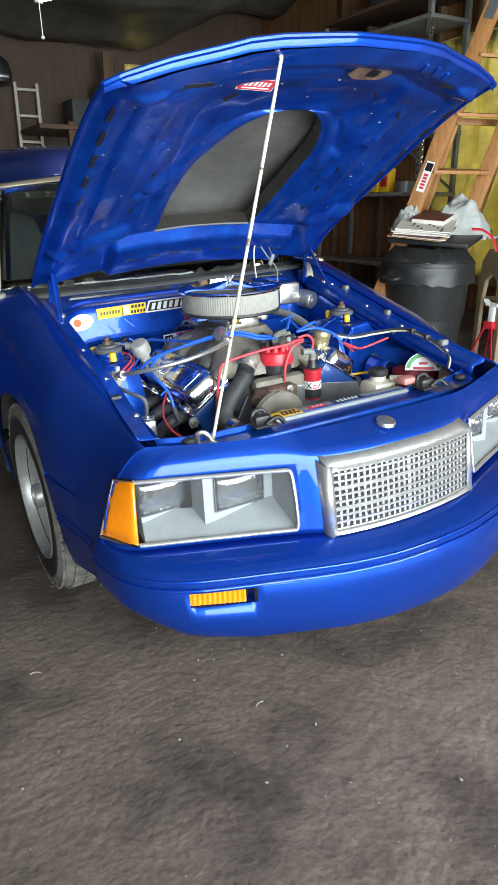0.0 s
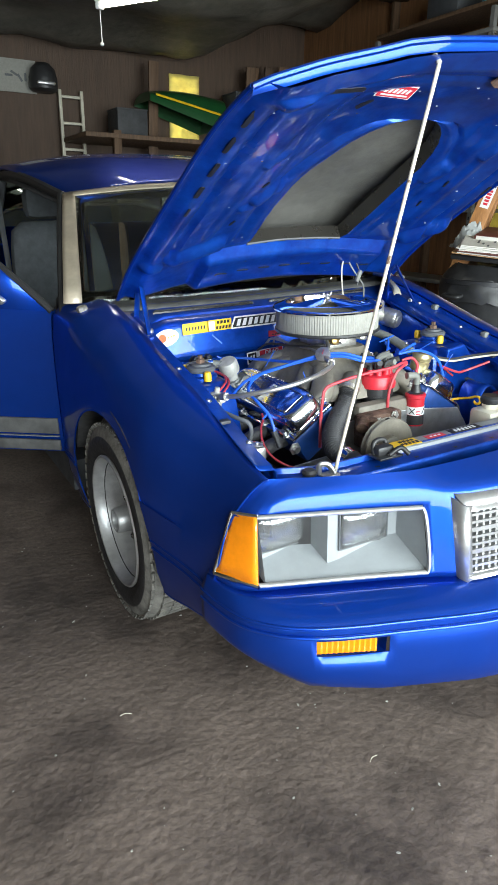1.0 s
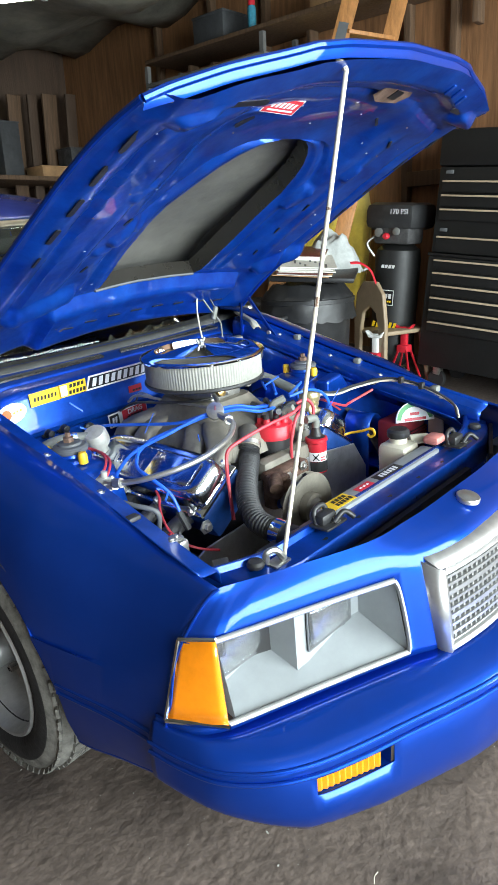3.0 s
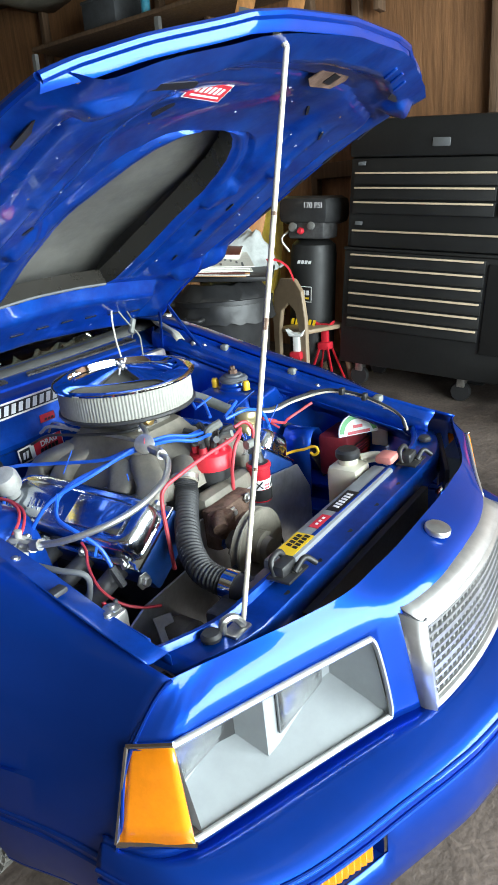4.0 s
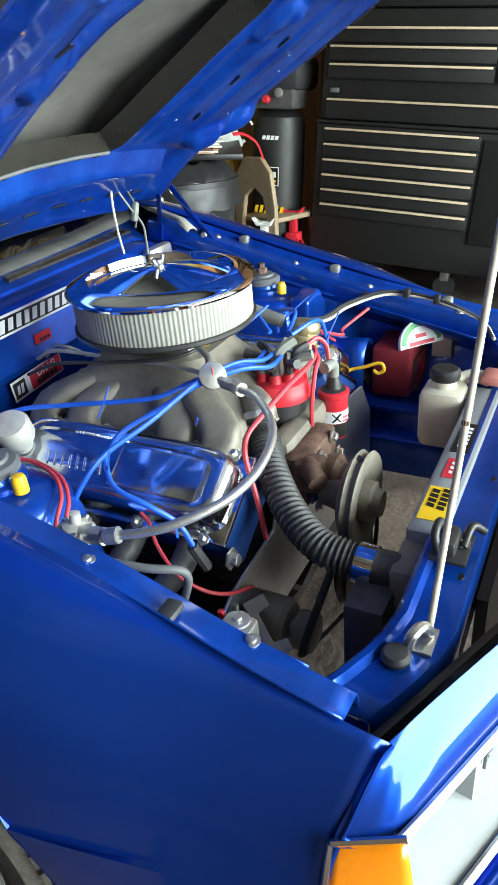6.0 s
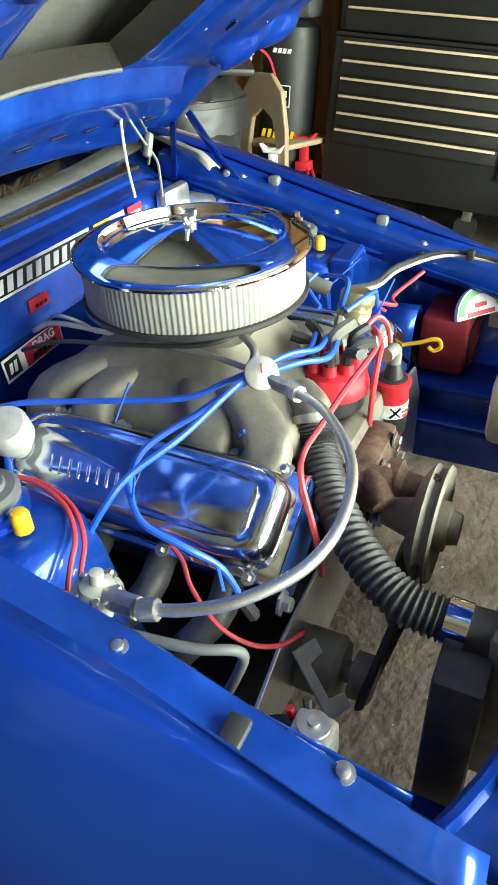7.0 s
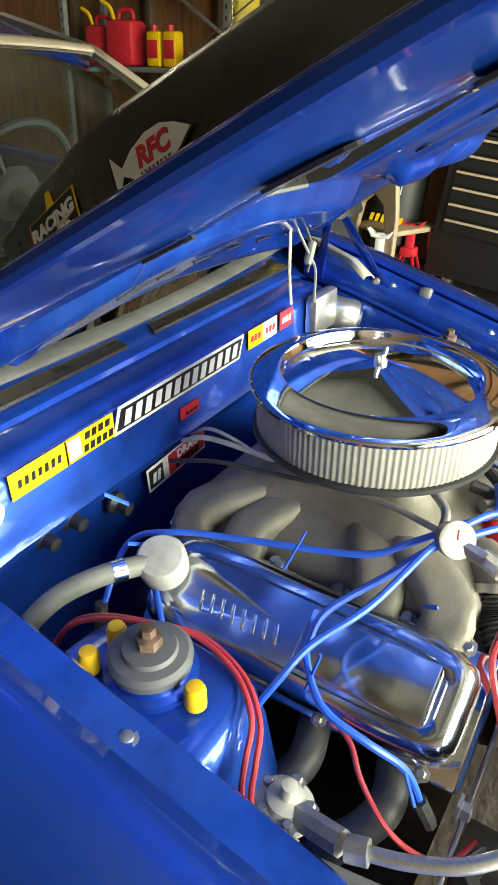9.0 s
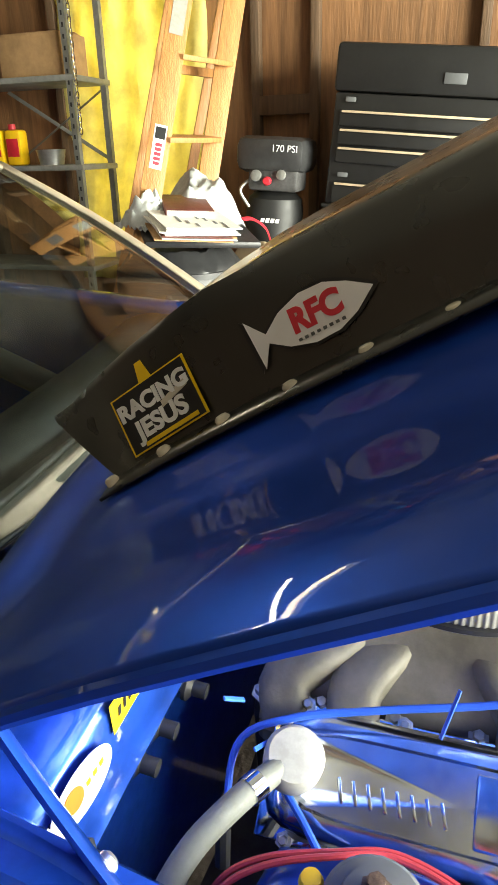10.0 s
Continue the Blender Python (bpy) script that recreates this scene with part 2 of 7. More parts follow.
def box(bm, c, s, m=None):
    r = bmesh.ops.create_cube(bm, size=1.0)
    t = Matrix.Translation(c) @ (m.to_4x4() if m else Matrix.Identity(4)) @ Matrix.Diagonal((*s, 1))
    bmesh.ops.transform(bm, matrix=t, verts=r["verts"])
    return r["verts"]


def rbox(bm, c, s, r=0.01, m=None, seg=2):
    """A box with rounded edges."""
    v = box(bm, (0, 0, 0), s)
    edges = list({e for q in v for e in q.link_edges})
    out = bmesh.ops.bevel(bm, geom=edges, offset=r, segments=seg, affect="EDGES", profile=0.5)
    vs = list({q for f in out["faces"] for q in f.verts} | {q for q in v if q.is_valid})
    t = Matrix.Translation(c) @ (m.to_4x4() if m else Matrix.Identity(4))
    bmesh.ops.transform(bm, matrix=t, verts=vs)
    return vs


def rot(rx=0, ry=0, rz=0):
    return Euler([radians(a) for a in (rx, ry, rz)]).to_matrix()


def spline(pts, n):
    """n + 1 points along a smooth line through pts."""
    p = [Vector(q) for q in pts]
    p = [2 * p[0] - p[1]] + p + [2 * p[-1] - p[-2]]
    out = []
    k = len(p) - 3
    for i in range(n + 1):
        u = i / n * k
        j = min(int(u), k - 1)
        f = u - j
        a, b, c, d = p[j:j + 4]
        out.append(0.5 * (2 * b + (c - a) * f + (2 * a - 5 * b + 4 * c - d) * f * f + (3 * b - a - 3 * c + d) * f ** 3))
    return out


def grid(bm, rows, closed=False, skip=None):
    vs = [[bm.verts.new(p) for p in r] for r in rows]
    for i in range(len(vs) - 1):
        n = len(vs[i])
        for j in range(n if closed else n - 1):
            if skip and skip(i, j):
                continue
            bm.faces.new((vs[i][j], vs[i][(j + 1) % n], vs[i + 1][(j + 1) % n], vs[i + 1][j]))
    return vs


def tube(bm, pts, r, seg=10, n=None, caps=True, flat=1.0):
    """A round bar along a smooth line; r may be a function of the way along."""
    line = spline(pts, n or max(2, (len(pts) - 1) * 6)) if len(pts) > 2 else [Vector(q) for q in pts]
    d0 = (line[1] - line[0]).normalized()
    side = d0.orthogonal().normalized()
    rows = []
    for i, q in enumerate(line):
        d = (line[min(i + 1, len(line) - 1)] - line[max(i - 1, 0)]).normalized()
        side = (side - d * side.dot(d)).normalized()
        up = d.cross(side)
        rr = r(i / (len(line) - 1)) if callable(r) else r
        rows.append([q + rr * (math.cos(a) * side + flat * math.sin(a) * up) for a in (2 * math.pi * k / seg for k in range(seg))])
    vs = grid(bm, rows, closed=True)
    if caps:
        bm.faces.new(vs[0][::-1])
        bm.faces.new(vs[-1])


def lathe(bm, prof, c, axis=(0, 0, 1), seg=32, wave=None, ends=True):
    """Turns a profile of (radius, height) round the axis through c."""
    m = Vector((0, 0, 1)).rotation_difference(Vector(axis)).to_matrix()
    rows = []
    for r, h in prof:
        row = []
        for k in range(seg):
            a = 2 * math.pi * k / seg
            rr = r + (wave(k, r) if wave else 0)
            row.append(Vector(c) + m @ Vector((rr * math.cos(a), rr * math.sin(a), h)))
        rows.append(row)
    vs = grid(bm, rows, closed=True)
    if ends and prof[0][0] > 1e-5:
        bm.faces.new(vs[0][::-1])
    if ends and prof[-1][0] > 1e-5:
        bm.faces.new(vs[-1])
    bmesh.ops.remove_doubles(bm, verts=bm.verts, dist=1e-6)


def cyl(bm, a, b, r, r2=None, seg=18):
    a, b = Vector(a), Vector(b)
    lathe(bm, [(r, 0), (r if r2 is None else r2, (b - a).length)], a, (b - a).normalized(), seg)


def prism(bm, poly, depth, m):
    """A flat outline in (x, y), depth thick along z, placed by m."""
    lo = [bm.verts.new(m @ Vector((x, y, 0))) for x, y in poly]
    hi = [bm.verts.new(m @ Vector((x, y, depth))) for x, y in poly]
    bm.faces.new(lo[::-1])
    bm.faces.new(hi)
    k = len(poly)
    for i in range(k):
        bm.faces.new((lo[i], lo[(i + 1) % k], hi[(i + 1) % k], hi[i]))


def bolt(bm, c, axis=(0, 0, 1), r=0.008, h=0.006):
    lathe(bm, [(r * 1.7, 0), (r * 1.7, h * 0.25), (r * 1.0, h * 0.3), (r * 1.0, h), (r * 0.8, h * 1.15)], c, axis, 6 if r < 0.02 else 12)


def lerp(table, u):
    """A value from (key, value) pairs, straight between them."""
    for (a, p), (b, q) in zip(table, table[1:]):
        if u <= b:
            f = max(0.0, (u - a) / (b - a))
            return p + (q - p) * f
    return table[-1][1]


def B():
    return bmesh.new()


def words(name, body, mat, parent, m, size, thick=0.0006, bold=0.0):
    cu = bpy.data.curves.new(name, "FONT")
    cu.body, cu.size, cu.extrude, cu.align_x, cu.align_y = body, size, thick, "CENTER", "CENTER"
    cu.offset = bold
    tmp = bpy.data.objects.new(name, cu)
    scene.collection.objects.link(tmp)
    me = bpy.data.meshes.new_from_object(tmp.evaluated_get(bpy.context.evaluated_depsgraph_get()))
    bpy.data.objects.remove(tmp)
    me.transform(m)
    me.materials.clear()
    me.materials.append(mat)
    ob = new(name, me)
    ob.parent = parent
    return ob

# ---- the garage ----


def floor_z(x, y):
    """The dirt floor rises towards the back and the east wall."""
    e = min(2.6, max(0.0, x - 0.95))
    return 0.065 * min(5.0, max(0.0, y - 1.5)) * (1 - 0.4 * min(1, e)) + 0.11 * e + 0.05 * (y - 0.9) * min(1.0, e) * (abs(y) < 6)


bm = B()
n = 60
rows = []
for i in range(n + 1):
    v = -1 + 2 * i / n
    rows.append([])
    for j in range(n + 1):
        u = -1 + 2 * j / n
        x, y = 6 * u + 60 * u ** 9, 2 + 6 * v + 60 * v ** 9
        near = max(0.0, 1 - max(abs(x), abs(y - 1)) / 6)
        rows[-1].append((x, y, floor_z(x, y) + 0.012 * near * noise.noise((x * 2.1, y * 2.1, 0)) - 0.004))
grid(bm, rows)
ground = tagged(part("ground", bm, M_FLOOR), "packed dark dirt garage floor with oil stains and grit", "floor", kind="structure")

WX0, WX1, WY0, WY1, CEIL = -3.3, 3.4, -3.4, 6.3, 3.3


def wall(name, boxes, label, mat=None):
    bm = B()
    for c, s in boxes:
        box(bm, c, s)
    return tagged(part(name, bm, mat or M_PLY, smooth=False), label, "wall", kind="structure")


TY0, TY1, TZ0, TZ1 = 2.5, 3.25, 0.75, 2.35      # the covered window in the east wall
wall("wall_east", [((WX1 + .06, (WY0 + TY0) / 2, 1.7), (.12, TY0 - WY0, 3.4)),
                   ((WX1 + .06, (WY1 + TY1) / 2, 1.7), (.12, WY1 - TY1, 3.4)),
                   ((WX1 + .06, (TY0 + TY1) / 2, TZ0 / 2), (.12, TY1 - TY0, TZ0)),
                   ((WX1 + .06, (TY0 + TY1) / 2, (TZ1 + 3.4) / 2), (.12, TY1 - TY0, 3.4 - TZ1))],
     "brown plywood garage wall with wooden studs")
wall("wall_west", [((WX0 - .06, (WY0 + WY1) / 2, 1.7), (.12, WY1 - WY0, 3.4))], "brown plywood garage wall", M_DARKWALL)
BX0, BX1, BZ0, BZ1 = 1.77, 2.05, 1.97, 2.58
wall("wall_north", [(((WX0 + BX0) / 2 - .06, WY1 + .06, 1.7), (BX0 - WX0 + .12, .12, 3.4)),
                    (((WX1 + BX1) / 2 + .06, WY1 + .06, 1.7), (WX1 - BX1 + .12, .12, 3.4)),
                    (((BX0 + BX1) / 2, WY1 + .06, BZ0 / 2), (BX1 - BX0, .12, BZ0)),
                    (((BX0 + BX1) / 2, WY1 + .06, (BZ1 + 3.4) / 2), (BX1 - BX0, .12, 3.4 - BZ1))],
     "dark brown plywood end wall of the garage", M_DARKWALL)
wall("wall_south", [((WX0 + .1, WY0 - .06, 1.7), (.44, .12, 3.4)), ((WX1 - .35, WY0 - .06, 1.7), (.94, .12, 3.4)),
                    (((WX0 + WX1) / 2, WY0 - .06, 2.95), (WX1 - WX0, .12, .9))], "wall round the open garage door")

# sagging plastic sheet under the rafters
bm = B()
rows = []
for i in range(41):
    y = WY0 + (WY1 - WY0) * i / 40
    drop = min(1.0, max(0.0, (y - 1.6) / 1.4))
    rows.append([])
    for j in range(31):
        x = WX0 + (WX1 - WX0) * j / 30
        low = drop * min(1.0, max(0.0, (2.75 - x) / 0.8))
        sag = 0.3 * abs(math.sin(y * 2.4)) ** 2 * (0.6 + 0.4 * noise.noise((j * .3, y, 0))) * (1 - 0.6 * low)
        rows[-1].append((x, y, CEIL - 0.52 * low - sag + 0.06 * noise.noise((j * .5, y * 2, 3))))
grid(bm, rows)
tagged(part("ceiling", bm, M_SHEET, thick=-0.004), "sagging grey plastic sheet hung under the garage ceiling", "ceiling", kind="structure")
bm = B()
box(bm, ((WX0 + WX1) / 2, (WY0 + WY1) / 2, 3.44), (WX1 - WX0 + .24, WY1 - WY0 + .24, .08))
tagged(part("roof_deck", bm, M_STUD, smooth=False), "dark wooden roof deck", "roof", kind="structure")

# ---- the car: x across, y from the nose backwards, z up ----
car = empty("car", pose(0.07, 0, 0, 0, -3, 0), "blue coupe with its hood propped open, parked on a dirt floor", "car")
FACE = [(0, -.05), (.12, -.045), (.231, -.022), (.296, .012), (.4, .057), (.5, .098), (.6, .138), (.66, .163), (.7, .2), (.716, .253), (.722, .29)]
NOSE = [(0, -.155), (.12, -.148), (.231, -.125), (.31, -.1), (.42, -.058), (.52, -.02), (.6, .018), (.665, .068), (.712, .135), (.732, .21), (.74, .29)]
NS = 60


def plan(table, side):
    return [Vector((side * p.x, p.y)) for p in (Vector((q.x, q.y)) for q in spline([(x, y, 0) for x, y in table], NS))]


def face_at(x, z=0.5):
    """The y of the nose's upright face at x."""
    return lerp(FACE, abs(x)) + (z - 0.5) * 0.2


PROFILE = [(0, .497), (.3, .49), (.7, .476), (.86, .468), (.92, .462), (.985, .456), (.99, .447), (.96, .443), (.97, .438), (1.0, .432),
           (1.0, .393), (.97, .335), (.9, .292), (.78, .266), (.5, .256)]
front_curve = [(-p.x, p.y) for p in plan(FACE, 1)[::-1]] + [(p.x, p.y) for p in plan(FACE, 1)[1:]]
nose_curve = [(-p.x, p.y) for p in plan(NOSE, 1)[::-1]] + [(p.x, p.y) for p in plan(NOSE, 1)[1:]]
bm = B()


def lift(x, z):
    return z + max(0, .393 - z) / .128 * lerp([(0, 0), (.45, .01), (.6, .035), (.68, .08), (.74, .11)], abs(x))


rows = [[(f[0] + w * (b[0] - f[0]), f[1] + w * (b[1] - f[1]), lift(b[0], z)) for f, b in zip(front_curve, nose_curve)] for w, z in PROFILE]
FOG0, FOG1 = .462, .605
grid(bm, rows, skip=lambda i, j: i == 9 and FOG0 < abs((rows[9][j][0] + rows[9][j + 1][0]) / 2) < FOG1)
bumper = part("front_bumper_cover", bm, M_PAINT, car, "blue painted front bumper cover", thick=0.004)
for w, z, r in ((.955, .4605, .0035), (1.0, .4395, .004)):
    bm = B()
    tube(bm, [(f[0] + w * (b[0] - f[0]), f[1] + w * (b[1] - f[1]), z) for f, b in zip(front_curve, nose_curve)], r, 8, 240)
    part("moulding_rib", bm, M_PAINT, bumper)
for s in (-1, 1):
    # pocket and amber lamp in the bumper
    bm = B()
    ya, yb = lerp(NOSE, FOG0), lerp(NOSE, FOG1)
    fr = [(s * FOG0, ya, .432), (s * FOG1, yb, .432), (s * FOG1, yb + .001, .393), (s * FOG0, ya + .001, .393)]
    bk = [(x * 0.995, y + .035, z) for x, y, z in fr]
    grid(bm, [fr, bk], closed=True)
    part("lamp_pocket", bm, M_PAINT, bumper)
    bm = B()
    q = [Vector((s * (FOG0 + .016), ya + .012, 0)), Vector((s * FOG1, yb + .008, 0))]
    rows = []
    for z in (.395, .402, .409, .416, .423, .43):
        rows.append([(q[0] + (q[1] - q[0]) * (k / 24)).to_tuple()[:2] + (z,) for k in range(25)])
    rows = [[(x, y - .003 * (k % 2), z) for k, (x, y, z) in enumerate(r)] for r in rows]
    grid(bm, rows)
    part("fog_lamp_lens", bm, M_AMBER, bumper, "amber bumper lamp lens", smooth=False)

# upright face with the lamp openings, and the header panel behind it
HEAD = [(0, .072), (.12, .073), (.2, .078), (.3, .088), (.4, .125), (.46, .152), (.52, .18), (.555, .195), (.58, .205), (.594, .211), (.6, .214)]
head_curve = [(-p.x, p.y) for p in plan(HEAD, 1)[::-1]] + [(p.x, p.y) for p in plan(HEAD, 1)[1:]]
ZF = [.497, .51, .56, .61, .655, .672]
END = [(.6, .173), (.62, .181), (.64, .193), (.655, .209), (.665, .229), (.672, .247)]


def outer(x):
    return min(1, max(0, (abs(x) - .6) / .072))


def face_row(z):
    """One level of the upright face; its ends draw in along the corner lens."""
    f = (z - .497) / .175
    row = []
    for x, y in front_curve:
        ax = abs(x)
        if ax <= .6:
            row.append((x, y + f * .035, z))
        else:
            bx = .6 + (ax - .6) * (.072 / .122)
            row.append((math.copysign(ax + f * (bx - ax), x), y + f * (lerp(END, bx) - y), z))
    return row


rows = [face_row(z) for z in ZF]
last = rows[-1]


def nose_z(x, z, f):
    """Runs the header's end down the fender's front edge."""
    return z + outer(x) * (.655 + .078 * f ** .75 - z)


rows[-1] = [(x, y, nose_z(x, z, 0)) for x, y, z in last]
for f, dz in ((.06, .012), (.14, .021), (.3, .03), (.55, .041), (.8, .05), (1.0, .058)):
    rows.append([(a[0] + f * (h[0] - a[0]), a[1] + f * (h[1] - a[1]), nose_z(a[0], .672 + dz + .004 * f * (1 - abs(h[0]) / .65), f)) for a, h in zip(last, head_curve)])
rows.append([(h[0], h[1] + .004, .715) for h in head_curve])
bm = B()


def lamp_hole(i, j):
    x = abs((front_curve[j][0] + front_curve[j + 1][0]) / 2)
    return (1 <= i <= 3 and x > .303) or (i < 5 and x < .235) or (i == 4 and x < .235)


grid(bm, rows, skip=lamp_hole)
header = part("header_panel", bm, M_PAINT, car, "blue header panel round the headlamps", thick=0.003)


def headlamp(s):
    e = part("headlamp_housing", housing(s), M_SILVER, car, "silver recessed housing for two headlamps", smooth=False)
    # two rectangular lamps, facing straight ahead
    for x0, x1, y in ((.325, .462, .135), (.5, .635, .215)):
        bm = B()
        rows = []
        for i in range(7):
            z = .557 + .09 * i / 6
            rows.append([(s * (x0 + (x1 - x0) * k / 10), y - .012 * (1 - (2 * k / 10 - 1) ** 4) * (1 - (2 * i / 6 - 1) ** 4), z) for k in range(11)])
        grid(bm, rows)
        lens = part("lamp_lens", bm, M_LENS, e, "clear ribbed headlamp glass", thick=0.003)
        bm = B()
        rows = []
        for i in range(9):
            a = i / 8
            rows.append([(s * ((x0 + x1) / 2 + (x1 - x0) / 2 * a * math.cos(t)), y + .004 + .045 * (1 - a * a), .602 + .045 * a * math.sin(t))
                         for t in (2 * math.pi * k / 24 for k in range(24))])
        grid(bm, rows, closed=True)
        part("reflector", bm, M_CHROME, e, "mirror bowl of a headlamp")
        bm = B()
        loop = [(s * x0, y - .002, .555), (s * x1, y - .002, .555), (s * x1, y - .002, .649), (s * x0, y - .002, .649), (s * x0, y - .002, .555)]
        for a, b in zip(loop, loop[1:]):
            tube(bm, [a, b], .0022, 6)
        part("lamp_rim", bm, M_GREYTRIM, e)
    # chrome surround, along the swept face
    bm = B()
    pts = []
    for k in range(25):
        x = .303 + (.662 - .303) * k / 24
        pts.append((s * x, face_at(x, .51) - .004, .511))
    top = []
    for k in range(25):
        x = .303 + (.648 - .303) * k / 24
        top.append((s * x, face_at(x, .658) - .003, .659 + .004 * k / 24))
    for line in (pts, top):
        tube(bm, line, .0058, 8, n=48, flat=.8)
    tube(bm, [pts[0], (s * .299, face_at(.299, .53) - .005, .53), (s * .298, face_at(.298, .58) - .005, .585), (s * .299, face_at(.299, .64) - .005, .64), top[0]], .0058, 8, flat=.8)
    tube(bm, [pts[-1], top[-1]], .0045, 8, flat=.8)
    part("headlamp_bezel", bm, M_SATIN, e, "bright chrome surround")
    # amber corner lens
    bm = B()
    rows = []
    for i in range(9):
        f = i / 8
        z0, z1 = .515 + .004 * f, .668 - .012 * f
        lo = Vector((.664 + .055 * f ** .8, .157 + .098 * f, z0))
        hi = Vector((.650 + .022 * f ** .8, .184 + .065 * f, z1))
        rows.append([Vector(((lo + (hi - lo) * g).x * s, (lo + (hi - lo) * g).y - .004, (lo + (hi - lo) * g).z)) for g in (0, .2, .4, .6, .8, 1)])
    grid(bm, rows)
    part("corner_lamp", bm, M_AMBER, e, "amber corner marker lens", thick=0.006)
    bm = B()
    edge = [(s * .663, .15, .513), (s * .722, .252, .517), (s * .674, .247, .658), (s * .648, .18, .67)]
    tube(bm, [edge[0], edge[1]], .005, 6)
    tube(bm, [edge[1], edge[2]], .004, 6)
    tube(bm, [edge[2], edge[3]], .004, 6)
    part("corner_trim", bm, M_CHROME, e)
    return e


def housing(s):
    bm = B()
    # floor, roof and stepped back wall behind the swept opening
    xs = [.3, .325, .462, .49, .497, .635, .642]
    back = [.13, .137, .137, .14, .217, .217, .222]
    def base(x, y):
        return .508 + .42 * (y - face_at(x, .508))

    for lift_ in (0, 1):
        rows = []
        for f in (0, .25, .5, .75, 1):
            row = []
            for x, y in zip(xs, back):
                q = face_at(x, .508 + .152 * lift_) * (1 - f) + y * f
                row.append((s * x, q, base(x, q) if not lift_ else .66 - .006 * f))
            rows.append(row)
        grid(bm, rows)
    grid(bm, [[(s * x, y, base(x, y)) for x, y in zip(xs, back)], [(s * x, y, .556) for x, y in zip(xs, back)], [(s * x, y, .654) for x, y in zip(xs, back)]],
         skip=lambda i, j: i == 1 and j in (1, 4))
    for x, y in ((.3, .13), (.642, .222)):
        grid(bm, [[(s * x, face_at(x, .508), .508), (s * x, y, base(x, y))], [(s * x, face_at(x, .66), .66), (s * x, y, .654)]])
    return bm


for s in (-1, 1):
    headlamp(s)

# grille: chrome shell and egg-crate
gr = empty("grille", Matrix.Identity(4), "", "")
gr.parent = car
GW, GZ0, GZ1 = .236, .492, .683
bm = B()
out = []
for x in [-GW + 2 * GW * k / 16 for k in range(17)]:
    out.append((x, -.066 + .9 * x * x * .55))
ZB, ZT = .015, .03
for lo, hi, yo in ((GZ0, GZ0 + .014, 0.0), (GZ1 - ZT, GZ1 - .012, 0.035)):
    rows = [[(x, y + yo * .6, lo) for x, y in out], [(x, y - .006 + yo * .6, lo + .004) for x, y in out],
            [(x, y - .004 + yo * .8, hi - .003) for x, y in out], [(x, y + yo, hi) for x, y in out], [(x, y + .05 + yo, hi + .012 * (lo > .6)) for x, y in out]]
    grid(bm, rows)
rows = [[(x, y + .02, GZ1 - .014) for x, y in out], [(x, y + .05, GZ1 - .002) for x, y in out], [(x, .055, .708) for x, y in out]]
grid(bm, rows)
for s in (-1, 1):
    x, y = s * GW, out[0][1]
    rows = [[(x - s * .016, y - .004, GZ0), (x - s * .014, y + .016, GZ1 - .013)], [(x, y - .006, GZ0), (x, y + .014, GZ1 - .013)],
            [(x + s * .008, y + .012, GZ0), (x + s * .008, y + .03, GZ1 - .01)], [(x + s * .01, y + .055, GZ0), (x + s * .01, .07, .69)]]
    grid(bm, rows)
part("grille_shell", bm, M_SATIN, gr, "satin chrome grille surround", thick=0.003)


def gy(x, z):
    return -.058 + .5 * x * x + (z - GZ0) * .1


bm = B()
grid(bm, [[(x, gy(x, z) + .022, z) for x, _ in out] for z in (GZ0, GZ1 - .01)])
part("grille_backing", bm, M_PLASTIC, gr)
for k in range(27):
    x = -GW + .016 + (2 * GW - .032) * k / 26
    bm = B()
    wide = .011 if k == 13 else .0068
    rows = [[(x - wide / 2, gy(x, z), z), (x + wide / 2, gy(x, z), z), (x + wide / 2, gy(x, z) + .02, z), (x - wide / 2, gy(x, z) + .02, z)] for z in (GZ0 + .01, GZ1 - .018)]
    grid(bm, rows, closed=True)
    part("slat", bm, M_SATIN, gr, smooth=False)
for k in range(10):
    z = GZ0 + .014 + (GZ1 - GZ0 - .034) * k / 9
    t = .0105 if k in (3, 6) else .0062
    bm = B()
    rows = [[(x, gy(x, z) - (.004 if t > .005 else .001), z - t / 2), (x, gy(x, z) - (.004 if t > .005 else .001), z + t / 2), (x, gy(x, z) + .02, z + t / 2), (x, gy(x, z) + .02, z - t / 2)] for x, _ in out]
    grid(bm, rows, closed=True)
    part("cross_slat", bm, M_SATIN, gr, smooth=False)
bm = B()
lathe(bm, [(.001, .0075), (.014, .0075), (.019, .006), (.024, .006), (.026, .003), (.026, -.004)], (-.012, .035, .722), (0, -.22, 1), 28)
part("hood_emblem", bm, M_ALUB, car, "round chrome emblem on the nose")

# ---- fenders ----
HUB_Y, HUB_Z, ARCH = .925, .365, .36


def fender_top(y):
    return lerp([(.2, .735), (.36, .77), (.586, .82), (.816, .876), (1.09, .95), (1.25, .985), (1.45, 1.0), (1.7, 1.005)], y)


def half_width(y):
    return lerp([(.25, .725), (.35, .745), (.5, .758), (.7, .768), (.9, .774), (1.2, .772), (1.45, .765), (1.7, .772), (2.5, .8), (3.6, .8), (4.4, .77), (4.9, .72)], y)


def fender_low(y):
    if abs(y - HUB_Y) < ARCH * .985:
        return HUB_Z + math.sqrt(ARCH ** 2 - (y - HUB_Y) ** 2)
    return lerp([(.25, .375), (.42, .33), (.53, .30), (1.2, .26), (1.7, .24)], y)


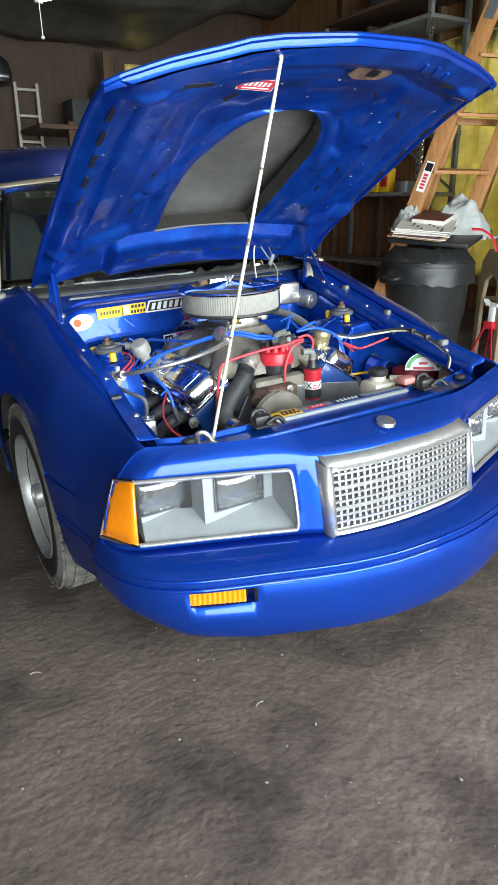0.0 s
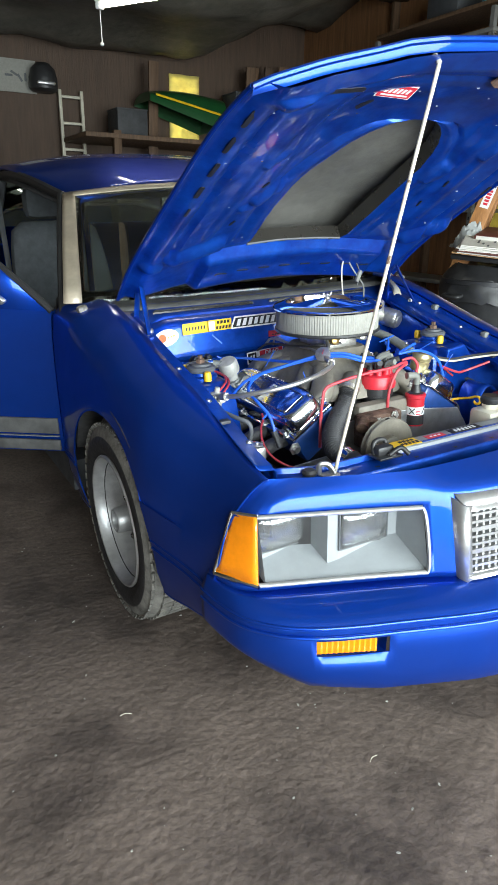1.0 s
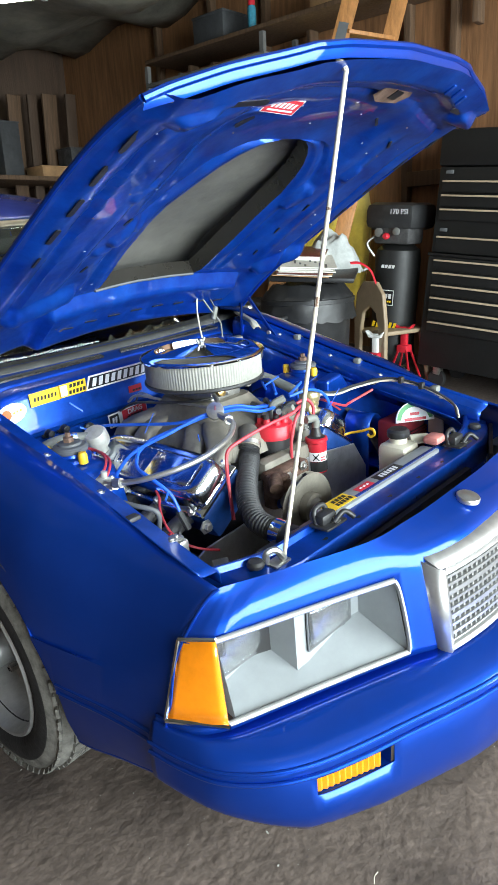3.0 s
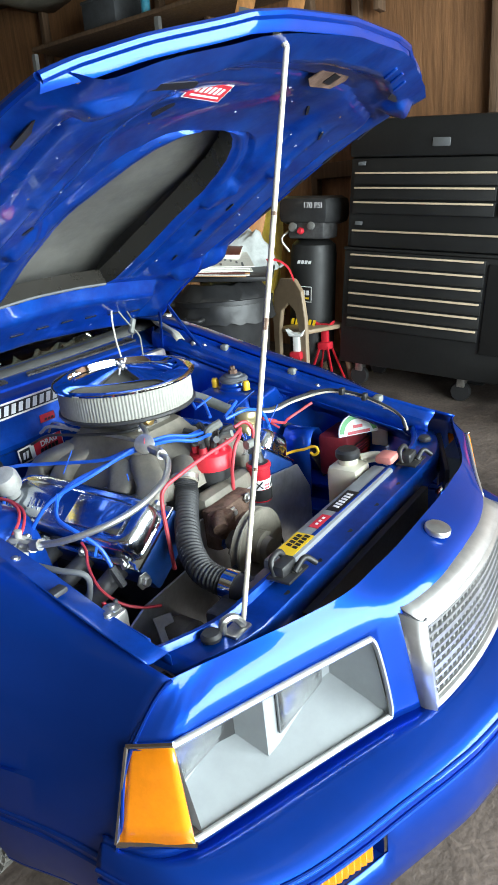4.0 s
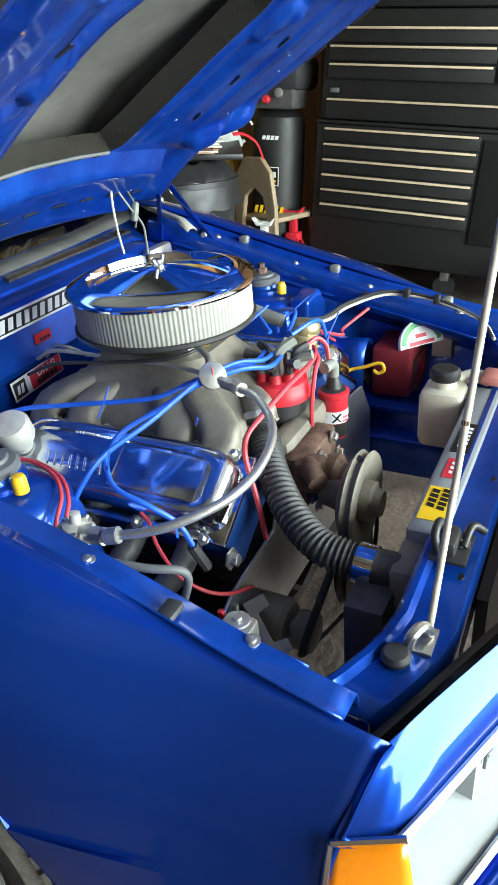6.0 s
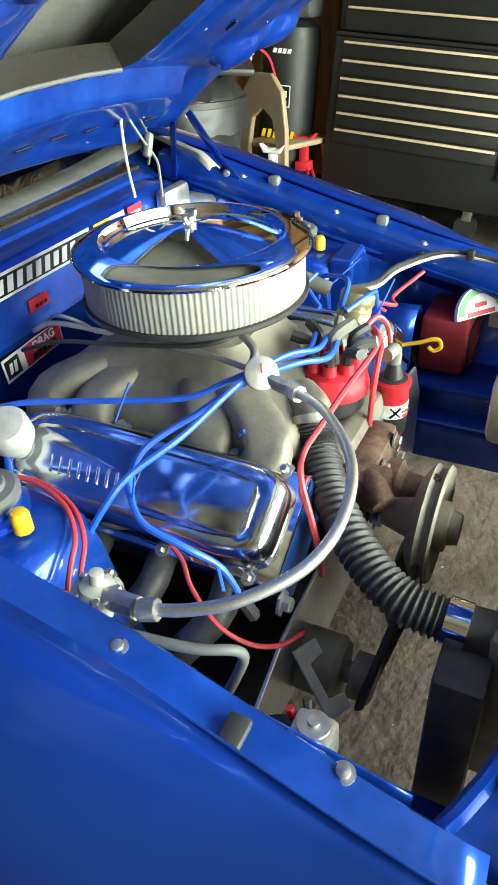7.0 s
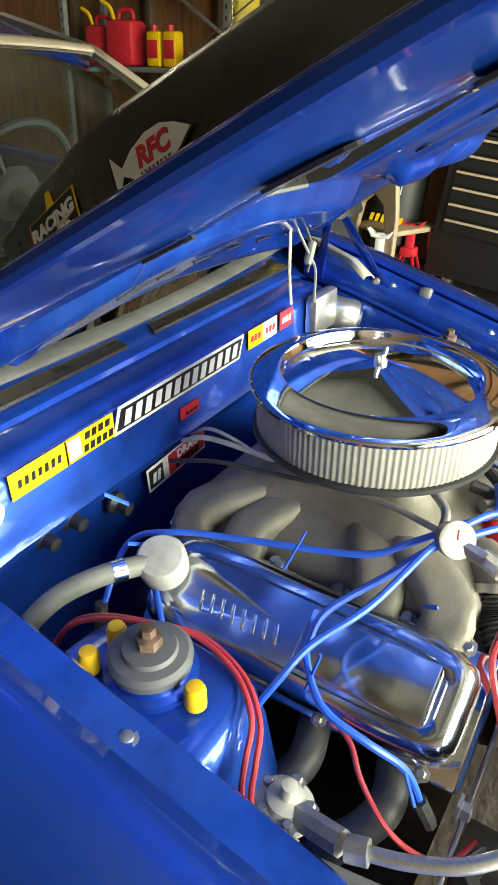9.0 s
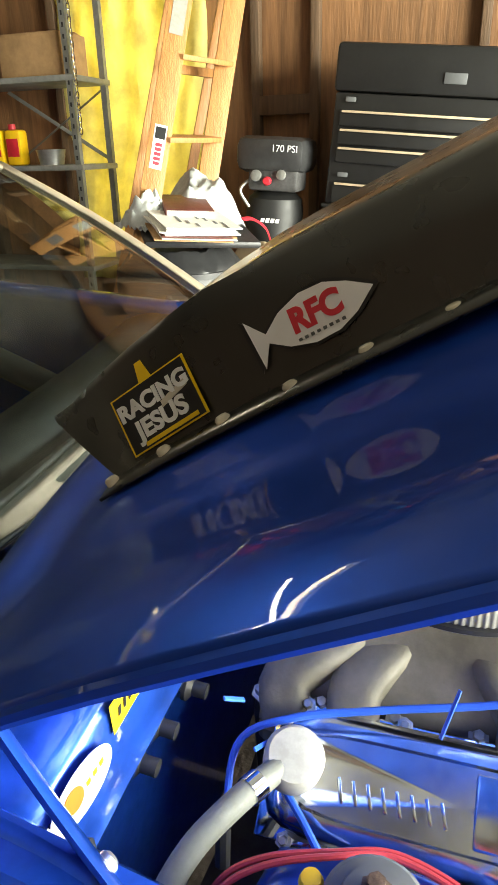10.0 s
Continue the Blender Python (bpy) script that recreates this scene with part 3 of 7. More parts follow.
CORNER = [(.6, .733), (.61, .727), (.628, .712), (.645, .692), (.66, .67), (.67, .652), (.684, .62), (.697, .585), (.708, .545), (.72, .47), (.722, .458),
          (.723, .448), (.72, .36), (.70, .27), (.68, .2)]


def side_section(y, zt, zl, s, inner):
    """Points of a body side from its inner top edge down to its sill."""
    w = half_width(y)
    shape = [(inner, zt), (inner + .03, zt + .003), (inner + .075, zt - .006), (w - .085, zt - .026), (w - .05, zt - .06), (w - .026, zt - .115),
             (w - .012, zt - .2), (w - .004, zt - .27), (w, .56), (w, .47), (w - .002, .458), (w - .003, .448), (w - .012, .36), (w - .04, .25), (w - .05, .2)]
    h = min(1.0, max(0.0, (y - 1.0) / .4))
    square = {3: (-.085, -.012), 4: (-.046, -.02), 5: (-.016, -.055), 6: (-.006, -.13), 7: (-.002, -.22)}
    for k, (u, v) in square.items():
        shape[k] = (shape[k][0] + (w + u - shape[k][0]) * h, shape[k][1] + (zt + v - shape[k][1]) * h)
    g = min(1.0, max(0.0, (y - .25) / .42))
    g = g * g * (3 - 2 * g)
    rise = max(0.0, min(y, .8) - .25) and fender_top(min(y, 1.2)) - fender_top(.25)
    shape = [(a + (c - a) * g, b + rise * max(0, 1 - k / 6) * (1 - g) + (d - b) * g) for k, ((a, b), (c, d)) in enumerate(zip(CORNER, shape))]
    out = []
    for x, z in shape:
        out.append([x, max(z, zl)])
    line = []
    for k, (x, z) in enumerate(out):
        if z == zl and k and shape[k][1] < zl:
            x0, z0 = shape[k - 1]
            if z0 >= zl:
                f = (z0 - zl) / (z0 - shape[k][1])
                x = x0 + f * (x - x0)
                hold = x
            else:
                x = hold
        line.append((s * x, y, z))
    return line


ys = sorted({.25 + (1.425 - .25) * k / 70 for k in range(71)} | {HUB_Y - ARCH * f for f in (1, .995, .98, -.98, -.995, -1)})
for s in (-1, 1):
    bm = B()
    rows = []
    for y in ys:
        front = max(0.0, 1 - (y - .25) / .12)
        rows.append([(p[0], p[1] - front * .038 * max(0, 1 - k / 6) + front * .02 * (k > 8), p[2]) for k, p in enumerate(side_section(y, fender_top(y), fender_low(y), s, .575))])
    grid(bm, rows)
    edge = [Vector(q) + Vector((s * .002, -.003, .001)) for q in rows[0]]
    fender = part("fender", bm, M_PAINT, car, "blue front fender", thick=0.006 if s < 0 else -0.006)
    # thin added bead that shapes the highlight line along the front seam
    bm = B()
    tube(bm, edge, .0028, 6, 60)
    part("fender_front_edge", bm, M_PAINT, fender, "blue bead added along the fender's front seam to stand for its highlight")
    # bolted flange inside the bay
    bm = B()
    rows = []
    for k in range(41):
        y = .262 + (1.22 - .262) * k / 40
        z = fender_top(y)
        g = min(1.0, max(0.0, (y - .25) / .42))
        o = .025 * (1 - g * g * (3 - 2 * g))
        rows.append([(s * (x + o), y, z - d) for x, d in ((.577, .004), (.572, .014), (.56, .018), (.53, .022), (.525, .03), (.523, .07))])
    grid(bm, rows)
    part("fender_flange", bm, M_BAY, car, "blue inner fender flange", thick=0.003)
    for y in (.385, .605, .8, 1.02):
        bm = B()
        lathe(bm, [(.011, 0), (.011, .0015), (.0065, .002), (.0065, .005), (.0045, .006), (0, .006)], (s * .552, y, fender_top(y) - .0195), (0, 0, 1), 14)
        part("fender_bolt", bm, M_STEEL, fender)
    bm = B()
    lathe(bm, [(.019, -.012), (.019, .006), (.016, .011), (.008, .013), (0, .013)], (s * .682, 1.285, fender_top(1.285) - .012), (s * .25, 0, 1), 8)
    part("fender_cap", bm, M_STEEL, fender, "silver cap on the fender's top", angle=20)
    # pressed ribs that carry on from the bumper
    for z in (.4605, .4395):
        for y0, y1 in ((.275, HUB_Y - ARCH * .985), (HUB_Y + ARCH * .985, 1.42)):
            line = []
            for k in range(13):
                y = y0 + (y1 - y0) * k / 12
                g = min(1.0, max(0.0, (y - .25) / .42))
                g = g * g * (3 - 2 * g)
                line.append((s * (.7215 + (half_width(y) - .003 - .7215) * g), y, z))
            bm = B()
            tube(bm, line, .0045, 8, 24)
            part("fender_rib", bm, M_PAINT, fender)
    # inner arch liner
    bm = B()
    rows = []
    for k in range(25):
        a = radians(20 + 140 * k / 24)
        rows.append([(s * x, HUB_Y + .392 * math.cos(a), HUB_Z + .392 * math.sin(a)) for x in (.5, .6, .7, .75)])
    grid(bm, rows)
    part("wheel_arch_liner", bm, M_DARKMETAL, car, thick=0.004)


# ---- wheels ----
def wheel(x, y, z, s):
    e = empty("wheel", Matrix.Identity(4), "", "")
    e.parent = car
    ax = (s, 0, 0)
    c = (x, y, z)
    bm = B()
    lathe(bm, [(.19, -.02), (.206, .0), (.214, .01), (.236, .02), (.258, .02), (.272, .0165)], c, ax, 72, None, False)
    tyre = part("tyre", bm, M_TYRE, e, "black tyre with a dusty tread")
    bm = B()
    lathe(bm, [(.272, .0165), (.292, .011), (.308, .0), (.316, -.016), (.318, -.03), (.318, -.205), (.3, -.235), (.25, -.24), (.19, -.22)], c, ax, 72, None, False)
    part("carcass", bm, M_TREAD, tyre, "grey dusty carcass under the tread")
    bm = B()
    for k in range(58):
        a = 2 * math.pi * k / 58
        for j in range(5):
            u = -.022 - .19 * (j + .5) / 5
            aa = a + (.05 if j % 2 else 0) + (.02 if j in (0, 4) else 0)
            m = Matrix.Translation((x + s * u, y + .3215 * math.cos(aa), z + .3215 * math.sin(aa))) @ Euler((aa, 0, 0)).to_matrix().to_4x4()
            v = box(bm, (0, 0, 0), (.034, .008, .027))
            bmesh.ops.transform(bm, matrix=m @ rot(0, 0, 0).to_4x4(), verts=v)
    for k in range(58):
        a = 2 * math.pi * (k + .3) / 58
        v = box(bm, (0, 0, 0), (.03, .007, .024))
        bmesh.ops.transform(bm, matrix=Matrix.Translation((x + s * .0, y + .3025 * math.cos(a), z + .3025 * math.sin(a))) @ Euler((a, 0, 0)).to_matrix().to_4x4() @ rot(0, 0, s * 52).to_4x4(), verts=v)
    part("tread", bm, M_TREAD, tyre, "grey dusty tread blocks", smooth=False)
    bm = B()
    lathe(bm, [(.18, -.2), (.18, -.05), (.2, -.004), (.208, .004), (.213, .012), (.209, .018), (.203, .017), (.198, .008), (.193, -.01), (.188, -.05), (.184, -.085), (.176, -.098), (.155, -.103), (.12, -.096), (.085, -.088),
               (.06, -.084), (.0, -.084)], c, ax, 72, None, False)
    rim = part("rim", bm, M_WHEEL, e, "deep dished polished aluminium wheel", angle=50)
    for k in range(5):
        a = 2 * math.pi * k / 5 + .3
        b = a + .63
        bm = B()
        lathe(bm, [(.017, 0), (.016, .006), (.0115, .008), (.011, .046), (.007, .048), (.006, .03), (0, .03)], (x - s * .085, y + .066 * math.cos(b), z + .066 * math.sin(b)), ax, 12)
        part("lug_nut", bm, M_CHROME, rim, "long open chrome lug nut")
        # flat spoke between two windows
        bm = B()
        m = Matrix.Translation((x - s * .1, y, z)) @ Euler((b, 0, 0)).to_matrix().to_4x4()
        prism(bm, [(.05, -.03), (.11, -.034), (.168, -.045), (.168, .045), (.11, .034), (.05, .03)], s * .012, m @ Matrix(((0, 0, 1, 0), (1, 0, 0, 0), (0, 1, 0, 0), (0, 0, 0, 1))))
        part("spoke", bm, M_WHEEL, rim, smooth=False, bevel=.003)
        # black plate on the dish paints the shade of an open window
        bm = B()
        prism(bm, [(.1, -.012), (.14, -.022), (.16, -.018), (.164, 0), (.16, .018), (.14, .022), (.1, .012)], s * .002, Matrix.Translation((x - s * .0995, y, z)) @ Euler((a, 0, 0)).to_matrix().to_4x4() @ Matrix(((0, 0, 1, 0), (1, 0, 0, 0), (0, 1, 0, 0), (0, 0, 0, 1))))
        part("wheel_window", bm, M_KDECAL_HOLE, rim, "black plate that paints the shade inside a wheel window", smooth=False)
    bm = B()
    lathe(bm, [(.05, -.088), (.046, -.07), (.041, -.02), (.04, .008), (.037, .012), (.033, .011), (.031, -.02), (.0, -.022)], c, ax, 28)
    part("hub", bm, M_WHEEL, rim, "open hub barrel")
    return e


wheel(-.735, .925, .365, -1)
wheel(.735, .925, .29, 1)
wheel(-.7, 3.53, .495, -1)
wheel(.7, 3.53, .42, 1)

# ---- hood, in its own space: x across, y along from the hinge, z out of the skin ----
HOOD = Matrix.Translation((0, 1.215, 1.01)) @ Matrix(((1, 0, 0, 0), (0, -math.cos(radians(28.4)), math.sin(radians(28.4)), 0),
                                                      (0, math.sin(radians(28.4)), math.cos(radians(28.4)), 0), (0, 0, 0, 1)))
hood = empty("hood", HOOD, "", "")
hood.parent = car
hood["label"] = "raised blue hood with a black scoop"


def hood_len(x):
    return lerp([(0, 1.2), (.2, 1.19), (.28, 1.178), (.33, 1.16), (.45, 1.125), (.545, 1.085), (.58, 1.062)], abs(x))


def hood_up(x, a):
    """Height of the outer skin over the hood's edge plane."""
    f = min(1, abs(x) / .58)
    u = a / hood_len(x)
    bow = .036 * (1 - min(1, abs(2 * u - 1)) ** 4)
    fade = min(1, max(0.0, (u - .72) / .28))
    fade = 1 - .68 * fade * fade * (3 - 2 * fade)
    crown = .07 * (1 - f ** 2) * fade
    bulge = .02 * (1 / (1 + math.exp((abs(x) - .285) / .012))) * min(1, max(0, (a - .3) / .3)) * (1.47 * fade - .47)
    rise = .03 * (x + .58) / 1.16 * (a / 1.1)                            # twisted a little by its weight
    return bow + crown + bulge + rise


HOLE0, HOLE1 = .232, .845
LEFT = [(0, -.19), (.232, -.19), (.45, -.196), (.55, -.186), (.63, -.166), (.7, -.138), (.75, -.112), (.79, -.078), (.82, -.038), (.838, .0), (.845, .03), (1.2, -.05)]
RIGHT = [(0, .185), (.232, .187), (.35, .2), (.475, .214), (.63, .225), (.7, .213), (.75, .196), (.79, .172), (.82, .142), (.838, .112), (.845, .085), (1.2, .13)]
xs = [-.58 + 1.16 * k / 58 for k in range(59)]
NR, NH, NC, NM, NF = 30, 80, 52, 28, 24


def in_hole(x, a, rim=0.0):
    """The opening under the scoop."""
    return HOLE0 - rim < a < HOLE1 + rim and lerp(LEFT, a) - rim < x < lerp(RIGHT, a) + rim


def hood_rows(up, half):
    """Rows of points that follow the edge of the opening, so that it is cut clean."""
    out = []
    steps = [HOLE0 * k / NR for k in range(NR)] + [HOLE0 + (HOLE1 - HOLE0) * (1 - (1 - k / NH) ** 1.5) for k in range(NH)] + [HOLE1, .86, .88, .9, .925, .95]
    for a in steps + [None] * NF:
        row = []
        n_end = len(out) - len(steps) + 1
        ref = a if a is not None else .95
        l, r = lerp(LEFT, ref), lerp(RIGHT, ref)
        cols = [-half + (half + l) * k / NC for k in range(NC)] + [l + (r - l) * k / NM for k in range(NM)] + [r + (half - r) * k / NC for k in range(NC + 1)]
        for x in cols:
            aa = a if a is not None else .95 + (hood_len(x) - .95) * n_end / NF
            row.append((x, aa, up(x, aa)))
        out.append(row)
    return out


def hole_cell(i, j):
    return NR <= i < NR + NH and NC <= j < NC + NM


def ease(v):
    v = min(1.0, max(0.0, v))
    return v * v * (3 - 2 * v)


def band(v, lo, hi, soft):
    """1 between lo and hi, running out over soft."""
    return ease((v - lo) / soft) * ease((hi - v) / soft)


def skin_up(x, a):
    """The outer skin, a little hollow along the scoop."""
    return hood_up(x, a) - .022 * ease(a / .1) * ease((1.0 - a) / .3) * band(abs(x), .14, .56, .15)


bm = B()
grid(bm, hood_rows(skin_up, .58), skip=hole_cell)
skin = part("hood_skin", bm, M_PAINT, hood, "glossy blue hood skin", thick=-0.002)


PRESSED = [(-.46, .25, -.33, .305, .034, .024), (.43, .285, .53, .375, .034, .024), (-.295, .545, -.25, .565, .03, .018), (-.33, .5, -.3, .505, .018, .01),
           (.275, .6, .285, .665, .024, .016), (-.478, 1.03, -.445, 1.04, .03, .02), (.478, 1.045, .445, 1.05, .03, .02), (-.535, .2, -.5, .2, .022, .014),
           (-.36, .735, -.34, .76, .02, .008), (.36, .75, .37, .78, .02, .008)]


def inner_up(x, a):
    """Pressed inner panel below the skin: flange, creases, braces and dishes."""
    L = hood_len(x)
    side = .58 - abs(x)
    d = .036 * ease(min(a / .03, side / .065))
    d += .010 * ease((side - .108) / .014) * ease((a - .22) / .05) * ease((L - .12 - a) / .06)       # the middle sits deeper
    d -= .006 * max(0, 1 - ((side - .1) / .01) ** 2) * (.24 < a < L - .13)                            # crease along the sides
    d -= .006 * max(0, 1 - ((L - a - .135) / .01) ** 2) * (side > .1)
    d += .036 * band(x, -.345, .405, .03) * ease(a / .05) * min(1, max(0, (.224 - a) / .034))          # rear cross brace, its front face slanted
    d += .018 * ease((a - L + .09) / .03) * min(1, max(0, (L - a) / .07)) * ease((side - .02) / .1)                            # front rail
    for x0, a0, x1, a1, r, h in PRESSED:
        if min(x0, x1) - r < x < max(x0, x1) + r and min(a0, a1) - r < a < max(a0, a1) + r:
            ux, ua = x1 - x0, a1 - a0
            f = min(1, max(0, ((x - x0) * ux + (a - a0) * ua) / (ux * ux + ua * ua)))
            q = ((x - x0 - f * ux) ** 2 + (a - a0 - f * ua) ** 2) / r ** 2
            if q < 1:
                d += h * (1 - q) ** .6 * (1 - .5 * (a - (a0 + f * ua)) / r)
    if HOLE0 + .03 < a < HOLE1:
        for e in (lerp(LEFT, a) - x, x - lerp(RIGHT, a)):
            d -= .007 * max(0, 1 - ((e - .065) / .014) ** 2)              # groove round the opening
            d += .005 * max(0, 1 - ((e - .03) / .018) ** 2)
    for sx in (-1, 1):
        rib = abs(x * sx - .4 + .04 * a)
        d += .006 * max(0, 1 - (rib / .02) ** 2) * band(a, .3, .95, .06)
    d += .0022 * noise.noise((x * 9, a * 9, 2))
    return hood_up(x, a) - max(.004, d)


bm = B()
rows = hood_rows(inner_up, .578)
grid(bm, rows, skip=hole_cell)
inner = part("hood_inner_panel", bm, M_UNDER, hood, "blue pressed inner panel with slots and old paint")
bm = B()
for j in (NC, NC + NM):
    grid(bm, [[rows[i][j] for i in range(NR, NR + NH + 1)], [(rows[i][j][0], rows[i][j][1], hood_up(*rows[i][j][:2]) + .004) for i in range(NR, NR + NH + 1)]])
for i in (NR, NR + NH):
    grid(bm, [rows[i][NC:NC + NM + 1], [(x, a, hood_up(x, a) + .004) for x, a, z in rows[i][NC:NC + NM + 1]]])
part("opening_liner", bm, M_SCOOP, inner, "dark edge of the scoop opening")
# rolled edge
bm = B()
ring = [(x, hood_len(x), hood_up(x, hood_len(x)) - .006) for x in xs]
for s in (-1, 1):
    tube(bm, [(s * .58, a, hood_up(s * .58, a) - .004) for a in [1.06 * k / 16 for k in range(17)]], .006, 8, n=32)
tube(bm, ring, .007, 8, n=58)
lip = [[(x, hood_len(x) - .012 * f * f, hood_up(x, hood_len(x)) - .004 - (.013 + .007 * min(1, (.58 - abs(x)) / .05)) * f) for x in xs] for f in (0, .2, .4, .6, .8, 1)]
grid(bm, lip)
part("hood_edge", bm, M_PAINT, hood)


def under(x, a, d=.002):
    """A place on the underside."""
    return Vector((x, a, inner_up(x, a) - d))


# slots in the inner panel: black plates laid on it paint their shade
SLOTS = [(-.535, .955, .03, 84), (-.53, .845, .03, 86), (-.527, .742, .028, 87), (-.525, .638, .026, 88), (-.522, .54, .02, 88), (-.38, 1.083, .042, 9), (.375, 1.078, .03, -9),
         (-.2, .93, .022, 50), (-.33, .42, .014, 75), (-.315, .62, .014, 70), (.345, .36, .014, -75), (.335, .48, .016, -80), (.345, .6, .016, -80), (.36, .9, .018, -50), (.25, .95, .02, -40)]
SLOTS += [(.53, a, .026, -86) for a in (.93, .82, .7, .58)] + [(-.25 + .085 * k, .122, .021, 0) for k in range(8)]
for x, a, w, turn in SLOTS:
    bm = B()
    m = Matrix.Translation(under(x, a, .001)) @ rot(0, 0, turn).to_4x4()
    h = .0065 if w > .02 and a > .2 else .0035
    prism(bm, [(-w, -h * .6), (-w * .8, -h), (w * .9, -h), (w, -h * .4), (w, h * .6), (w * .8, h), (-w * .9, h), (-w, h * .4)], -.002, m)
    part("slot", bm, M_KDECAL_HOLE, inner, smooth=False)
for x in (.24, .285, .33):
    a = hood_len(x) - .045
    bm = B()
    rbox(bm, under(x, a, .0015), (.012, .03, .006), .0028)
    part("rail_clip", bm, M_UNDER, inner, "short bright stiffener on the front rail")
# thin raised lip along the opening's rear edge
bm = B()
tube(bm, [under(x, .2285, .001) for x in [-.185 + .37 * k / 12 for k in range(13)]], .0042, 8, 40)
part("opening_lip", bm, M_GREYTRIM, inner, "worn grey lip of the opening")
# black strips on the lip paint the shade of its slots
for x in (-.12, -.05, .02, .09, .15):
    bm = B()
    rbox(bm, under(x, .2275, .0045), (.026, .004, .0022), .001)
    part("slot", bm, M_KDECAL_HOLE, inner)
# worn spots of bare primer and rust
M_CHIP = material("bare_primer", (.3, .34, .42), .6, vary=.2, scale=40.)
for k in range(52):
    x, a = random.uniform(-.55, .55), random.uniform(.05, 1.1)
    if in_hole(x, a, .02):
        continue
    bm = B()
    r = random.uniform(.0012, .0036)
    prism(bm, [(r * random.uniform(.5, 1.6) * math.cos(t), r * random.uniform(.4, 1) * math.sin(t)) for t in (k2 * math.pi / 4 for k2 in range(8))], -.0008, Matrix.Translation(under(x, a, .0005)))
    part("paint_chip", bm, M_CHIP if k % 3 else M_RUST, inner, smooth=False)
bm = B()
m = Matrix.Translation(under(.125, 1.078, .001)) @ rot(0, 0, -3).to_4x4()
prism(bm, [(-.06, -.02), (-.03, -.035), (.05, -.03), (.075, -.005), (.06, .02), (.0, .012), (-.04, .018)], -.002, m)
part("rust_patch", bm, M_RUST, inner, "rusty bare patch by the latch hole", smooth=False)
# the latch hole's shade, painted as a black plate
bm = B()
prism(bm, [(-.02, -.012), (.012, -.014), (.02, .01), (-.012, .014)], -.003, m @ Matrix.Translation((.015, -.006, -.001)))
part("latch_hole", bm, M_KDECAL_HOLE, inner, smooth=False)

# scoop: walls rising from the opening, closed at the top
SC0, SC1 = .12, .98


def scoop_half(a, f):
    base = lerp([(.05, .305), (.6, .305), (.8, .285), (.93, .235), (.98, .19)], a)
    return base - .035 * f


def scoop_h(a):
    return lerp([(.06, .08), (.18, .094), (.28, .1), (.42, .09), (.54, .082), (.8, .06), (.92, .034), (.98, .0)], a)


rows = []
for k in range(31):
    row = []
    for side, f, h in [(-1, 0, 0), (-1, .1, .08), (-1, .45, .5), (-1, .85, .93), (-1, 1, 1), (-.7, 1, 1.03), (0, 1, 1.05), (.7, 1, 1.03), (1, 1, 1), (1, .85, .93), (1, .45, .5), (1, .1, .08), (1, 0, 0)]:
        rear = .125 - .055 * min(1, h)                                   # its rear end overhangs
        a = rear + (SC1 - rear) * k / 30
        row.append((side * scoop_half(a, f), a, skin_up(scoop_half(a, 0), a) + .002 + scoop_h(a) * h))
    rows.append(row)
bm = B()
vs = grid(bm, rows)
bm.faces.new(vs[0])
scoop = part("hood_scoop", bm, M_SCOOP, hood, "black fibreglass hood scoop with stickers", angle=50)
bm = B()
grid(bm, [[(x * .985, y, z - .006) for x, y, z in r] for r in rows])
part("scoop_lining", bm, M_FUZZ, scoop, "grey inside of the scoop")
for s in (-1, 1):
    bm = B()
    line = [(s * (scoop_half(a, 0) + .012), a, skin_up(scoop_half(a, 0) + .012, a) + .003) for a in [SC0 + (SC1 - SC0) * k / 20 for k in range(21)]]
    rows2 = [[(x - s * .02, y, z + .004), (x, y, z + .003), (x + s * .02, y, z)] for x, y, z in line]
    grid(bm, rows2)
    part("scoop_flange", bm, M_SCOOP, scoop, thick=0.003)
for s in (-1, 1):
    for k in range(13):
        a = SC0 + .009 + .0675 * k
        x = s * (scoop_half(a, 0) + .013)
        bm = B()
        lathe(bm, [(.0068, -.003), (.0068, .002), (.005, .0045), (.0, .0055)], (x, a, skin_up(x, a) + .0095), (0, 0, 1), 12)
        part("rivet", bm, M_ROD, scoop)

# ---- cabin ----
ROOF_Y0, ROOF_Y1 = 1.9, 3.2


def roof_half(y):
    return lerp([(1.9, .515), (2.1, .545), (2.45, .6), (3.2, .6)], y)


def roof_z(x, y):
    u = (y - ROOF_Y0) / (ROOF_Y1 - ROOF_Y0)
    return 1.372 + .05 * (y - 1.95) + .13 * math.sin(math.pi * .72 * min(1, max(0, u))) - .06 * (abs(x) / roof_half(y)) ** 2.5


bm = B()
rows = []
for k in range(17):
    y = ROOF_Y0 + (ROOF_Y1 - ROOF_Y0) * k / 16
    rows.append([(q * (roof_half(y) + .05) + .045, y - .05 * (1 - q * q) * (1 - k / 16), roof_z(q * roof_half(y), y)) for q in [-1 + 2 * j / 20 for j in range(21)]])
grid(bm, rows)
part("roof", bm, M_PAINT, car, "dark glossy blue roof", thick=0.02)
WB, WT = 1.36, 1.9


def ws_pt(x, f, d=0.0):
    return Vector((x * (.695 + (.57 - .695) * f) + .045 * f, WB + (WT - WB) * f - .12 * (1 - x * x) * (1 - .6 * f) - d, 0.99 + .355 * f + .02 * math.sin(math.pi * f) + .03 * (1 - x * x) * f))


